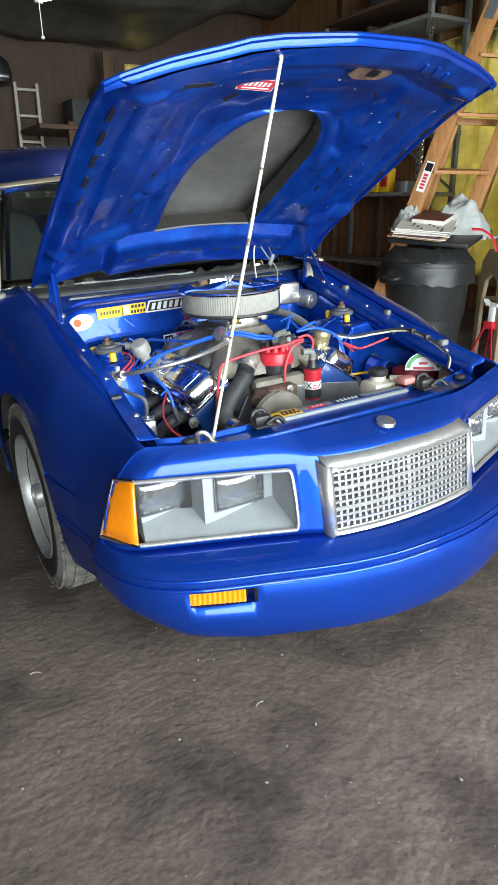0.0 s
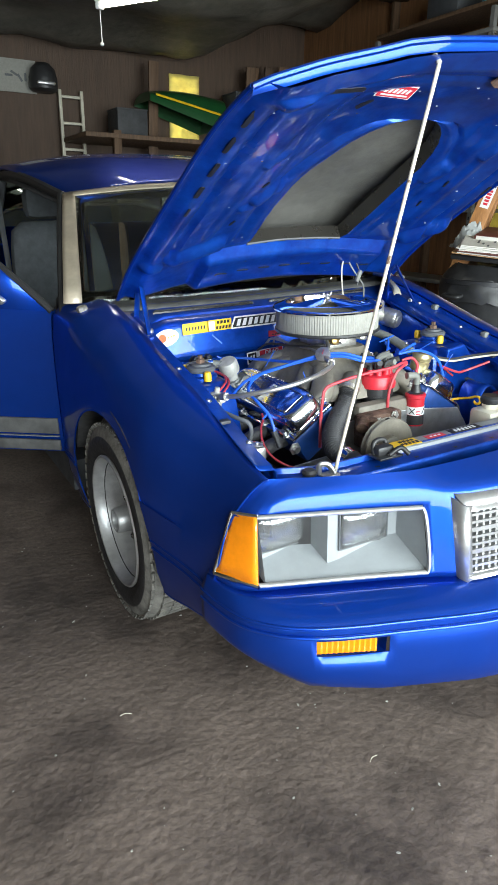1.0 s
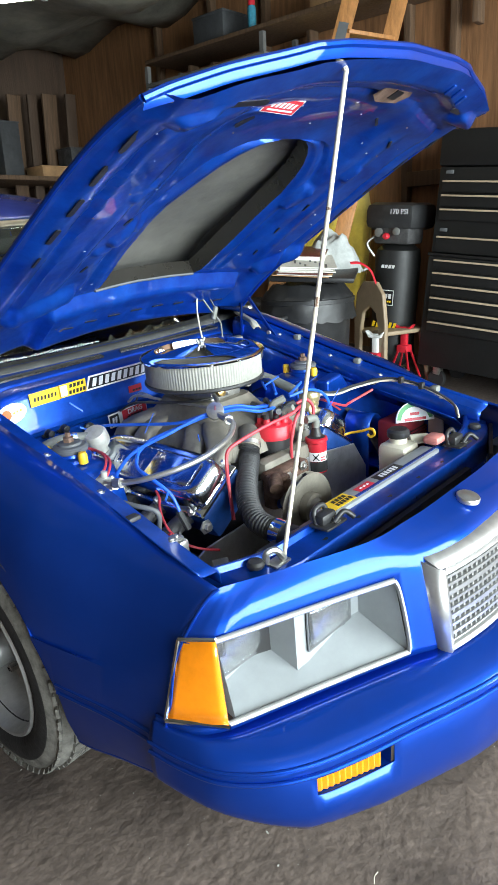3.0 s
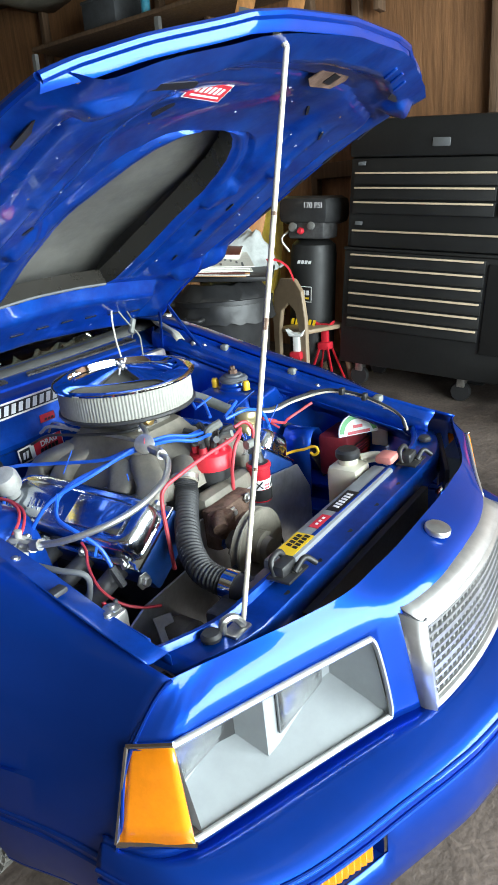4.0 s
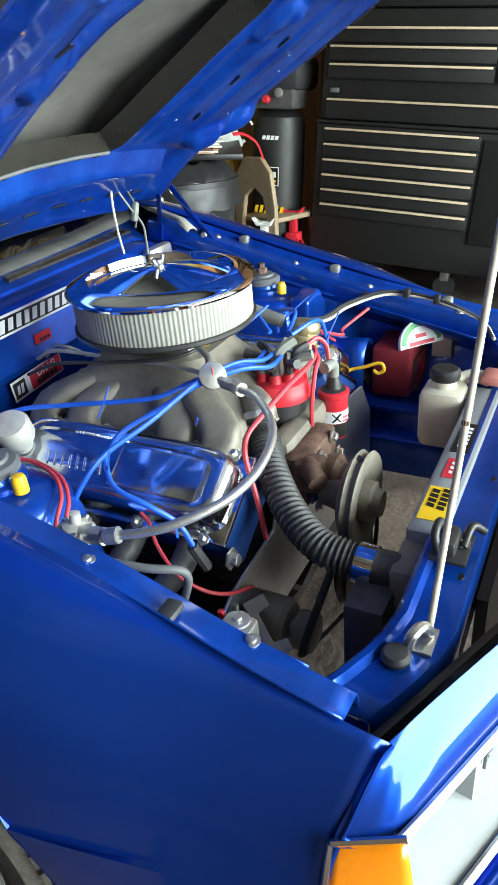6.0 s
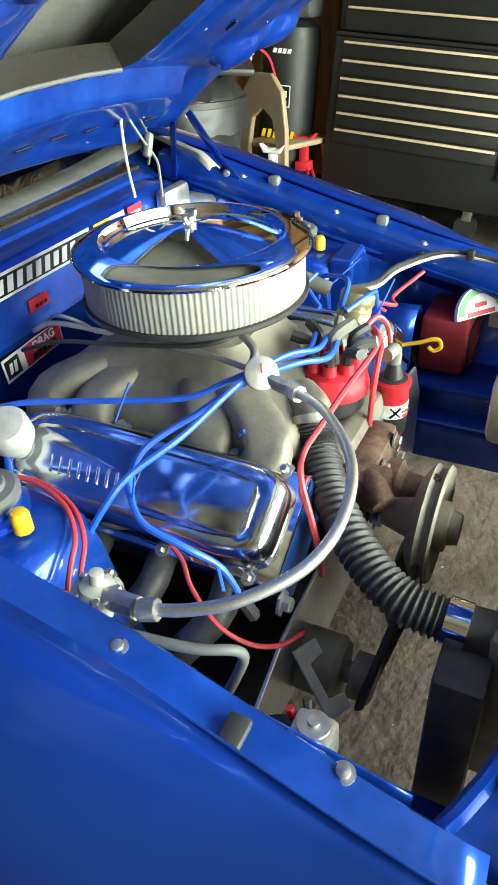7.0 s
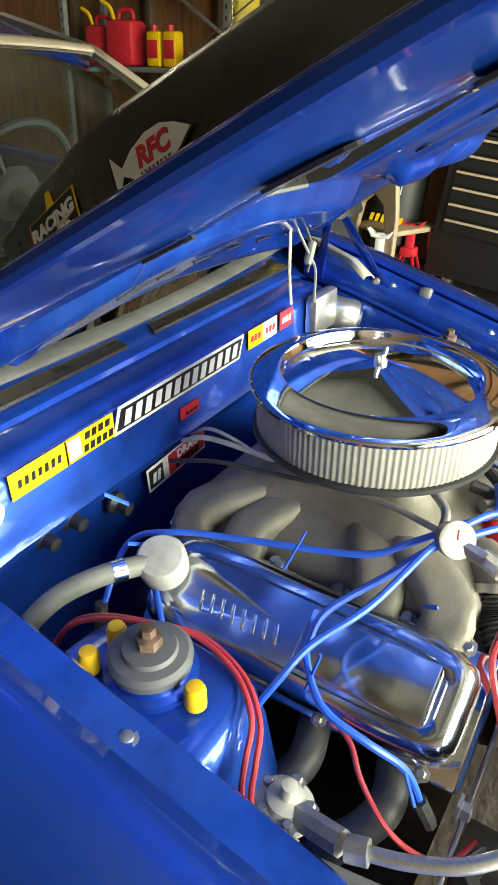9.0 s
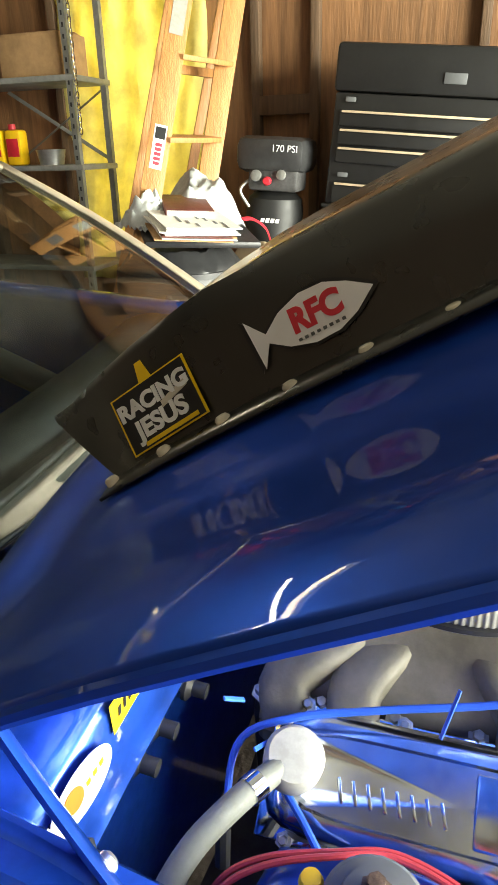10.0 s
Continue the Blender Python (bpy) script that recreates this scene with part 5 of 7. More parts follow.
bm = B()
rows = []
for z, hx, hy in ((.735, .155, .23), (.765, .152, .225), (.785, .142, .205), (.806, .124, .172), (.832, .104, .136), (.855, .09, .116), (.863, .083, .11)):
    row = []
    for k in range(40):
        a = 2 * math.pi * k / 40
        e = (abs(math.cos(a)) ** 6 + abs(math.sin(a)) ** 6) ** (-1 / 6)
        row.append((-.02 + hx * e * math.cos(a), .82 + hy * e * math.sin(a), z))
    rows.append(row)
vs = grid(bm, rows, closed=True)
bm.faces.new(vs[-1])
mani = part("intake_manifold", bm, M_ALU, eng, "cast aluminium intake manifold with boxy runners", angle=45)
for s in (-1, 1):
    for y0, y1 in ((.735, .632), (.785, .72), (.86, .918), (.905, 1.005)):
        bm = B()
        duct(bm, [(-.02 + s * .05, y0, .812), (-.02 + s * .1, (y0 * .6 + y1 * .4), .8), (-.02 + s * .145, y1, .772), (-.02 + s * .17, y1, .73), (-.02 + s * .175, y1, .7)], .066, .048)
        part("runner", bm, M_ALU, mani, "curved cast intake runner", angle=50)
    for y in (.6, .676, .77, .868, .96, 1.04):
        bm = B()
        bolt(bm, (-.02 + s * .16, y, .742), (s * .3, 0, 1), .008, .012)
        part("manifold_bolt", bm, M_STEEL, mani)
for x, y in ((-.1, .7), (-.11, .96), (.06, .69)):
    lathep("casting_boss", [(.016, 0), (.015, .02), (.009, .024), (.009, .034), (0, .036)], (x, y, .79), (0, 0, 1), M_ALU, mani, "", 14)
rboxp("carb_body", (-.02, .815, .873), (.12, .16, .045), .01, M_STEEL, eng, "zinc carburettor body")
for x, y in ((-.07, .73), (.04, .735), (-.075, .9)):
    lathep("carb_fitting", [(.01, 0), (.01, .02), (.014, .02), (.014, .03), (.006, .034), (0, .034)], (x, y, .89), (0, -1, .2), material("brass", (.5, .33, .12), .35, metal=.9, vary=.2, scale=30) if x == -.07 else M_STEEL, eng, "", 10)
tubep("throttle_cable", [(-.12, 1.1, .8), (-.135, 1.0, .842), (-.13, .87, .858), (-.12, .74, .878), (-.05, .7, .885)], .0036, M_BLACK, eng)
tubep("fuel_line", [(-.154, .66, .872), (-.12, .67, .885), (-.1, .72, .91), (-.075, .74, .9)], .006, M_STEEL, eng)
tubep("vacuum_pipe", [(-.085, 1.1, .82), (-.096, 1.032, .85), (-.103, .868, .853), (-.13, .74, .868), (-.15, .66, .87)], .0042, M_ZINC, eng)
tubep("return_pipe", [(-.05, 1.11, .81), (-.07, 1.06, .847), (-.085, 1.0, .853), (-.1, .95, .85)], .0034, M_STEEL, eng)

# air cleaner
ac = group_part("air_cleaner", "round chrome air cleaner with a pale filter")
AC = (-.03, .806)
lathep("air_cleaner_base", [(.0, .0), (.085, .0), (.14, .012), (.163, .016), (.167, .02), (.167, .026), (.16, .026)], (*AC, .893), (0, 0, 1), M_PLASTIC, ac, "black air cleaner base", 64)
lathep("filter_element", [(.158, .0), (.161, .004), (.161, .06), (.158, .064)], (*AC, .916), (0, 0, 1), M_PAPER, ac, "white pleated filter element", 640, lambda k, r: (.0008, .0005, -.0002, -.0009, -.0002)[k % 5], 80)
lathep("air_cleaner_lid", [(.167, .0), (.171, .001), (.1725, .005), (.171, .009), (.166, .0125), (.15, .0175), (.134, .0215), (.1315, .021), (.1295, .014), (.1282, .0075), (.126, .0062), (.02, .0285), (.014, .029), (.0, .029)], (*AC, .979), (0, 0, 1), M_CHROME, ac, "mirror chrome air cleaner lid", 96)
nut = lathep("wing_nut", [(.007, 0), (.009, .002), (.009, .008), (.006, .011), (.005, .016), (0, .017)], (*AC, 1.005), (0, 0, 1), M_STEEL, ac, "zinc wing nut", 12)
for s in (-1, 1):
    tubep("wing", [(AC[0] + s * .005, AC[1], 1.011), (AC[0] + s * .012, AC[1], 1.019), (AC[0] + s * .015, AC[1], 1.025)], .0035, M_STEEL, ac, "", 8)

# gauge and braided fuel hose down to the regulator
g = Vector((-.158, .642, .873))
d = Vector((-.62, -.55, .55)).normalized()
ga = lathep("pressure_gauge", [(.012, -.012), (.021, -.012), (.0225, .0), (.0225, .006), (.019, .007)], g, d, M_STEEL, eng, "small round fuel pressure gauge", 28)
lathep("gauge_face", [(.0, .0062), (.0195, .0062), (.0195, .004)], g, d, M_GREYHOSE, ga, "white dial", 28)
tubep("gauge_needle", [g + d * .0072, g + d * .0072 + Vector((.004, .002, .012))], .001, M_RDECAL, ga, "", 5)
tubep("gauge_fitting", [g - d * .01, g + Vector((.0, -.03, -.012)), g + Vector((-.003, -.05, -.013))], .01, M_STEEL, ga, "", 8)
HOSE = [(-.16, .598, .86), (-.205, .535, .868), (-.285, .475, .868), (-.365, .456, .86), (-.43, .468, .85), (-.478, .512, .835), (-.498, .556, .822), (-.508, .6, .812)]
bh = tubep("braided_hose", HOSE, .0064, M_BRAID, eng, "braided steel fuel hose", 16, 120)
for a, b in ((HOSE[0], HOSE[1]), (HOSE[-1], HOSE[-2])):
    a, b = Vector(a), Vector(b)
    tubep("hose_end", [a - (b - a) * .15, a + (b - a) * .25], .0115, M_STEEL, bh, "", 8)
reg = lathep("fuel_regulator", [(.016, -.03), (.017, -.01), (.0265, -.008), (.0275, .0), (.0275, .004), (.02, .006), (.018, .012), (.01, .015), (.0075, .016), (.0075, .03), (.003, .031), (0, .031)], (-.496, .672, .79), (.1, -.1, 1), M_ZINC, car, "zinc fuel pressure regulator", 20)
tubep("regulator_port", [(-.498, .66, .792), (-.506, .612, .806)], .012, M_STEEL, reg, "", 8)
for k in range(5):
    a = k * 1.257
    bm = B()
    bolt(bm, (-.496 + .0225 * math.cos(a), .672 + .0225 * math.sin(a), .794), (0, 0, 1), .005, .007)
    part("regulator_screw", bm, M_STEEL, reg)
tubep("lower_hose", [(-.515, .63, .77), (-.5, .56, .765), (-.475, .52, .75), (-.47, .53, .7), (-.48, .56, .62)], .0058, M_GREYTRIM, car, "second grey hose", 12)

# distributor, coil, filters
ds = group_part("distributor", "distributor with a red cap")
D = (.018, .606)
lathep("distributor_body", [(.02, -.2), (.022, -.05), (.04, -.045), (.044, .0), (.05, .002), (.05, .03)], (*D, .735), (0, 0, 1), M_PLASTIC, ds)
lathep("distributor_cap", [(.056, 0), (.057, .012), (.054, .02), (.052, .035), (.046, .04), (0, .042)], (*D, .762), (0, 0, 1), M_RED, ds, "red distributor cap", 32)
BOOT = []
for k in range(8):
    a = 2 * math.pi * k / 8 + .2
    x, y = D[0] + .034 * math.cos(a), D[1] + .034 * math.sin(a)
    BOOT.append((x, y))
    lathep("cap_tower", [(.012, 0), (.01, .018)], (x, y, .8), (0, 0, 1), M_RED, ds, "", 12)
    ox, oy = math.cos(a), math.sin(a)
    tubep("plug_boot", [(x, y, .812), (x + .004 * ox, y + .004 * oy, .836), (x + .03 * ox, y + .03 * oy, .845)], .0085, M_GREYHOSE if k % 3 == 0 else M_BLACK, ds, "rubber plug boot", 8)
tubep("centre_boot", [(*D, .803), (D[0] + .002, D[1], .845), (D[0] + .03, D[1] - .02, .862)], .01, M_GREYHOSE, ds, "grey centre boot", 8)
# blue plug wires over the valve cover
W1 = [(.02, .6, .84), (-.05, .59, .85), (-.111, .613, .868), (-.17, .662, .86), (-.228, .694, .845), (-.293, .734, .825), (-.329, .738, .81), (-.354, .727, .80), (-.384, .691, .785), (-.382, .639, .765), (-.365, .603, .73), (-.36, .58, .68)]
W2 = [(.03, .62, .84), (-.04, .61, .855), (-.1, .63, .872), (-.172, .661, .866), (-.276, .692, .84), (-.34, .73, .815), (-.379, .746, .79), (-.404, .767, .74), (-.4, .78, .66)]
W3 = [(.03, .64, .84), (-.05, .62, .855), (-.11, .64, .868), (-.17, .69, .855), (-.206, .739, .84), (-.243, .88, .825), (-.271, .974, .815), (-.3, 1.03, .79), (-.36, 1.03, .72)]
W4 = [(-.3, .99, .76), (-.345, .94, .74), (-.38, .9, .70), (-.39, .89, .64)]
for w in (W1, W2, W3, W4):
    tubep("plug_wire", w, .0044, M_BLUEWIRE, eng, "blue spark plug wire", 8, 50)
for w in ([(.1, .66, .85), (.15, .72, .87), (.2, .8, .85), (.27, .85, .8)], [(.12, .63, .845), (.2, .65, .86), (.26, .72, .83), (.3, .74, .77)], [(.11, .62, .845), (.18, .6, .85), (.28, .62, .8), (.32, .62, .7)]):
    tubep("plug_wire", w, .0044, M_BLUEWIRE, eng, "blue spark plug wire", 8)
for w in ([(.1, .57, .83), (.06, .55, .835), (.022, .547, .828), (-.066, .553, .822), (-.154, .559, .81), (-.2, .565, .795), (-.213, .563, .76), (-.24, .533, .7), (-.251, .518, .64)], [(.1, .57, .825), (.06, .545, .825), (.034, .541, .81), (.012, .54, .76), (.008, .541, .70)],
          [(.09, .58, .835), (.12, .57, .84), (.13, .555, .82), (.115, .545, .79)]):
    tubep("ignition_wire", w, .0045, M_REDWIRE, eng, "red ignition wire", 8)
for w in ([(-.34, .69, .71), (-.35, .668, .70), (-.37, .645, .68), (-.386, .604, .65), (-.376, .566, .62), (-.349, .538, .6), (-.303, .523, .58)], [(-.47, 1.03, .7), (-.45, 1.0, .775), (-.43, .96, .802), (-.409, .9, .81), (-.392, .847, .806), (-.408, .784, .803), (-.44, .743, .796), (-.47, .73, .78), (-.49, .722, .76), (-.5, .71, .72)], [(-.46, 1.035, .69), (-.44, 1.005, .77), (-.42, .965, .796), (-.4, .9, .803), (-.384, .845, .8), (-.4, .78, .796), (-.434, .737, .788), (-.465, .722, .77), (-.486, .714, .75), (-.496, .702, .71)],
          [(.35, .62, .74), (.33, .66, .77), (.36, .7, .76), (.4, .66, .74)]):
    tubep("red_wire", w, .0033, M_REDWIRE, car, "red wire", 8)
# zip ties
for p, q in (((-.255, .815, .815), (-.23, .80, .865)), ((-.365, .722, .775), (-.36, .71, .83)), ((-.215, .65, .81), (-.235, .63, .835)), ((-.375, .60, .74), (-.40, .58, .735)), ((.26, .7, .82), (.3, .66, .86)),
             ((.1, .7, .87), (.14, .68, .89)), ((-.29, .99, .8), (-.33, 1.0, .825)), ((.29, .62, .76), (.32, .6, .82)), ((-.3, 1.02, .86), (-.33, 1.03, .89))):
    tubep("cable_tie", [p, q], .0028, M_BLUEWIRE, eng, "blue cable tie", 5, None, .5)
coil = group_part("ignition_coil", "red ignition coil")
K = (.113, .536)
lathep("coil_can", [(.0, 0), (.027, 0), (.028, .004), (.028, .086), (.031, .089), (.031, .097), (.026, .1), (.0, .1)], (*K, .64), (0, 0, 1), M_RED, coil)
lathep("coil_base", [(.0283, 0), (.0283, .03)], (*K, .644), (0, 0, 1), M_PLASTIC, coil, "black lower can", 28)
lathep("coil_top", [(.025, 0), (.02, .003), (0, .003)], (*K, .7405), (0, 0, 1), M_PLASTIC, coil, "", 24)
lathep("coil_label", [(.0285, 0), (.0285, .026)], (*K, .675), (0, 0, 1), M_WDECAL, coil, "white coil label", 28)
for a0, z0, a1, z1, mat in ((-2.9, .679, -2.3, .697, M_KDECAL_HOLE), (-2.9, .697, -2.3, .679, M_KDECAL_HOLE), (-2.15, .68, -1.7, .68, M_RDECAL), (-2.15, .688, -1.7, .688, M_RDECAL), (-1.5, .68, -1.1, .696, M_KDECAL_HOLE)):
    tubep("print_bar", [(K[0] + .0287 * math.cos(a0 + (a1 - a0) * q / 4), K[1] + .0287 * math.sin(a0 + (a1 - a0) * q / 4), z0 + (z1 - z0) * q / 4) for q in range(5)], .0028, mat, coil, "", 4, None, .5)
lathep("coil_tower", [(.018, 0), (.014, .018), (.011, .03), (0, .03)], (*K, .738), (0, 0, 1), M_PLASTIC, coil)
tubep("coil_boot", [(*K, .758), (K[0] - .002, K[1], .792), (K[0] - .035, K[1] + .005, .797)], .011, M_GREYHOSE, coil)
lathep("fuel_filter", [(.012, -.02), (.026, -.01), (.03, .0), (.031, .016), (.028, .02), (.031, .024), (.031, .04), (.026, .048), (.012, .05), (0, .05)], (.218, .643, .785), (.2, -.15, 1), material("gold_canister", (.45, .38, .2), .35, metal=.7, vary=.2, scale=25), car, "dull gold filter canister", 24)
tubep("filter_neck", [(.21, .64, .775), (.175, .6, .765), (.15, .585, .75)], .016, M_CHROME, car, "chrome elbow", 10)
tubep("heater_hose", [(.12, .98, .86), (.17, .9, .875), (.21, .8, .86), (.225, .69, .825)], .014, M_GREYHOSE, car, "grey braided heater hose", 12)

# breather with its hose
br = lathep("breather_cap", [(.018, -.045), (.018, -.02), (.03, -.018), (.033, -.01), (.033, .018), (.028, .026), (0, .03)], (-.305, .965, .79), (-.4, -.2, .9), M_ZINC, eng, "grey breather cap on the valve cover", 28)
tubep("breather_hose", [(-.325, .975, .80), (-.38, 1.005, .805), (-.43, 1.035, .79), (-.47, 1.055, .75), (-.49, 1.06, .68)], .0135, M_GREYHOSE, br, "grey braided hose", 12)
tubep("hose_band", [(-.35, .989, .803), (-.365, .997, .804)], .0155, M_CHROME, br, "", 12)

# corrugated radiator hose
bm = B()
CH = spline([(-.1, .592, .765), (-.12, .575, .74), (-.175, .535, .715), (-.24, .475, .695), (-.282, .41, .68), (-.287, .345, .67)], 120)
tube(bm, CH, lambda f: .0258 + .0022 * math.cos(f * 2 * math.pi * 38), 20, 340)
part("corrugated_hose", bm, M_BLACK, car, "black corrugated radiator hose", angle=70)
tubep("hose_clamp", [(-.286, .352, .671), (-.286, .325, .669)], .031, M_CHROME, car, "chrome hose clamp", 20)
tubep("hose_sleeve", [(-.286, .33, .669), (-.283, .29, .667)], .028, M_BLACK, car, "", 16)
tubep("water_outlet", [(-.1, .592, .765), (-.085, .6, .78), (-.06, .63, .785)], .03, M_ALU, eng, "aluminium water outlet", 14)
tubep("hose_clamp", [(-.098, .594, .768), (-.092, .598, .776)], .0325, M_STEEL, car, "", 18)

# front of the engine: timing cover, pump, pulleys, motor plate
rboxp("timing_cover", (0, .565, .6), (.2, .05, .26), .02, M_ALU, eng, "cast aluminium timing cover")
bm = B()
rbox(bm, (-.04, .525, .66), (.15, .05, .1), .012)
rbox(bm, (-.1, .5, .68), (.05, .05, .06), .01)
lathe(bm, [(.05, 0), (.05, .05), (.035, .06), (.03, .09)], (-.02, .53, .62), (0, -1, 0), 20)
tube(bm, [(-.09, .51, .69), (-.12, .49, .70), (-.14, .47, .69)], .018, 10)
wp = part("water_pump", bm, M_RUST, eng, "rusty iron water pump housing")
for x, z in ((-.1, .63), (-.06, .69), (.0, .7), (.03, .65), (-.08, .6)):
    bm = B()
    bolt(bm, (x, .498, z), (0, -1, 0), .008, .01)
    part("pump_bolt", bm, M_STEEL if x > -.09 else BLUEENG, wp)
lathep("pump_pulley", [(.02, -.06), (.03, -.02), (.06, -.014), (.078, -.004), (.086, .002), (.08, .009), (.08, .014), (.087, .02), (.084, .024), (.05, .02), (.036, .012), (.036, .034), (.026, .036), (.022, .05), (.0, .052)], (-.1, .42, .645), (0, -1, 0), M_ALU, eng, "grey water pump pulley", 40)
lathep("crank_pulley", [(.0, 0), (.07, 0), (.085, .01), (.075, .02), (.085, .03), (.06, .035), (.0, .035)], (-.01, .47, .42), (0, -1, 0), M_DARKMETAL, eng, "dark crank pulley", 36)
lathep("alternator", [(.04, 0), (.047, .01), (.047, .06), (.04, .068), (.016, .07), (.016, .08), (.034, .082), (.034, .112), (.03, .114), (0, .114)], (-.265, .545, .475), (0, -1, 0), M_ALU, eng, "alternator low beside the block", 28)
bm = B()
tube(bm, [(-.1, .41, .727), (-.02, .41, .66), (.06, .43, .44), (-.01, .44, .345), (-.26, .44, .44), (-.3, .438, .48), (-.19, .412, .62), (-.1, .41, .727)], .007, 8, 60, True, .5)
part("drive_belt", bm, M_BLACK, eng, "black drive belt")
bm = B()
prism(bm, [(-.42, .45), (-.16, .42), (.36, .42), (.36, .57), (.3, .66), (.1, .69), (-.13, .69), (-.18, .60), (-.33, .59), (-.42, .55)], .006, Matrix.Translation((0, .545, 0)) @ rot(90, 0, 0).to_4x4())
part("motor_plate", bm, M_ALUB, car, "dull aluminium motor plate", smooth=False, bevel=.0015)
bm = B()
prism(bm, [(-.02, -.05), (.02, -.05), (.02, -.03), (-.004, -.026), (-.004, .024), (.02, .028), (.02, .05), (-.02, .05)], .005, Matrix.Translation((-.325, .49, .525)) @ rot(38, 0, -30).to_4x4())
part("alternator_bracket", bm, M_ZINC, eng, "cut steel bracket", smooth=False, bevel=.002)
rboxp("radiator_shroud", (-.325, .318, .47), (.085, .06, .38), .01, M_DARKMETAL, rad, "dark plastic side of the radiator shroud")
tubep("front_crossmember", [(-.43, .62, .36), (-.2, .64, .26), (.2, .64, .26), (.43, .62, .36)], .05, M_DARKMETAL, car, "dark crossmember", 10, None, .6)
tubep("lower_wire_loom", [(-.5, .44, .7), (-.47, .48, .64), (-.46, .55, .57), (-.44, .7, .52), (-.4, .9, .5)], .012, M_BLACK, car, "black wiring loom", 8)

# ---- loose fittings along the sides of the bay ----
bl = group_part("coolant_bottle", "milky white coolant bottle with a black cap")
rboxp("bottle", (.225, .345, .66), (.085, .085, .125), .016, M_MILK, bl)
lathep("bottle_neck", [(.024, 0), (.024, .02)], (.225, .345, .72), (0, 0, 1), M_MILK, bl)
lathep("bottle_cap", [(.028, 0), (.03, .004), (.03, .016), (.024, .022), (0, .022)], (.225, .345, .738), (0, 0, 1), M_PLASTIC, bl, "black cap", 20)
rx = group_part("battery_box", "red box with a dark grille front and a round label")
BX = Vector((.557, .53, .61))
M_CASE = material("dull_red_case", (.24, .02, .03), .5, vary=.25, scale=15.)
rboxp("box_body", BX, (.14, .1, .13), .012, M_CASE, rx)
rboxp("front_panel", BX + Vector((.01, -.052, -.012)), (.105, .01, .085), .006, M_PLASTIC, rx, "dark ribbed front panel")
for k in range(9):
    bm = B()
    box(bm, BX + Vector((.01, -.058, -.049 + .0095 * k)), (.098, .004, .004))
    part("box_rib", bm, M_CASE, rx, smooth=False)
sticker("print_bar", rect(.04, .022), Matrix.Translation(BX + Vector((.015, -.0605, -.008))) @ rot(90, 0, 0).to_4x4(), M_RDECAL, rx)
rboxp("well_shelf", (.54, .5, .53), (.19, .36, .012), .004, M_BAY, None, "blue shelf under the red box")
HALF = [(.062 * math.cos(q), .062 * math.sin(q)) for q in [math.pi * k / 20 for k in range(21)]]
hm = Matrix.Translation((.535, .47, .672)) @ rot(68, 0, -40).to_4x4()
bm = B()
prism(bm, HALF, .01, hm)
lid = part("round_label", bm, M_WDECAL, rx, "white half-round label with a green arc and red print", smooth=False)
arc = [(.059 * math.cos(q), .059 * math.sin(q)) for q in [.15 + 2.84 * k / 18 for k in range(19)]] + [(.046 * math.cos(q), .046 * math.sin(q)) for q in [2.99 - 2.84 * k / 18 for k in range(19)]]
sticker("print_field", arc, hm @ Matrix.Translation((0, 0, .0102)), material("green_decal", (.12, .4, .16), .5, vary=.1, scale=20), lid)
rboxp("battery_bracket", (.6, .43, .655), (.012, .05, .07), .004, M_MILK, rx, "pale plastic bracket")
sticker("print_bar", rect(.07, .009), hm @ Matrix.Translation((0, .007, .0102)), M_RDECAL, lid)
sticker("print_bar", rect(.03, .009), hm @ Matrix.Translation((0, .024, .0102)), M_RDECAL, lid)
tubep("filler_pipe", [(.26, .33, .72), (.29, .3, .72), (.3, .27, .71)], .014, M_MILK, car, "yellowed filler pipe", 10)
rboxp("pink_cap", (.262, .258, .735), (.055, .045, .022), .009, material("faded_pink_plastic", (.55, .2, .17), .5, vary=.15), car, "faded pink cap at the radiator's end")
for x, y in ((-.262, .225), (.305, .215)):
    e = group_part("hood_latch", "black steel bracket on the radiator support")
    rboxp("latch_plate", (x, y, .716), (.07, .05, .006), .002, M_PLASTIC, e)
    tubep("latch_loop", [(x - .025, y + .012, .718), (x - .02, y + .02, .745), (x + .01, y + .02, .748), (x + .02, y + .015, .72)], .006, M_PLASTIC, e)
    rboxp("latch_body", (x - .003, y + .006, .728), (.05, .03, .026), .008, M_PLASTIC, e)
    tubep("latch_lever", [(x + .0, y - .015, .72), (x + .03, y - .02, .735), (x + .045, y - .035, .72)], .006, M_PLASTIC, e)
    bm = B()
    bolt(bm, (x + .01, y - .012, .719), (0, 0, 1), .007, .008)
    part("latch_bolt", bm, M_STEEL, e)
for s in (-1, 1):
    lathep("hood_bumper", [(.009, 0), (.009, .006), (.017, .008), (.018, .014), (.014, .02), (0, .022)], (s * .471, .243, .697), (0, 0, 1), M_BLACK, car, "black rubber hood stop", 18)
# propped rod
rod = group_part("prop_rod", "dirty white hood prop rod with rust spots")
R0, R1 = Vector((-.418, .218, .703)), Vector((-.21, .18, 1.555))
tubep("rod", [R0, R0 + (R1 - R0) * .5, R1], .0044, M_ROD, rod, "", 10)
for f, l in ((.3, .006), (.55, .02), (.74, .006)):
    tubep("rust_spot", [R0 + (R1 - R0) * f, R0 + (R1 - R0) * (f + l)], .0046, M_RUST, rod, "", 8)
tubep("rod_hook", [R1, R1 + Vector((.001, .008, .012)), R1 + Vector((.002, .02, .018))], .0052, M_ROD, rod, "", 8)
bm = B()
rbox(bm, (-.43, .222, .703), (.045, .03, .006), .002)
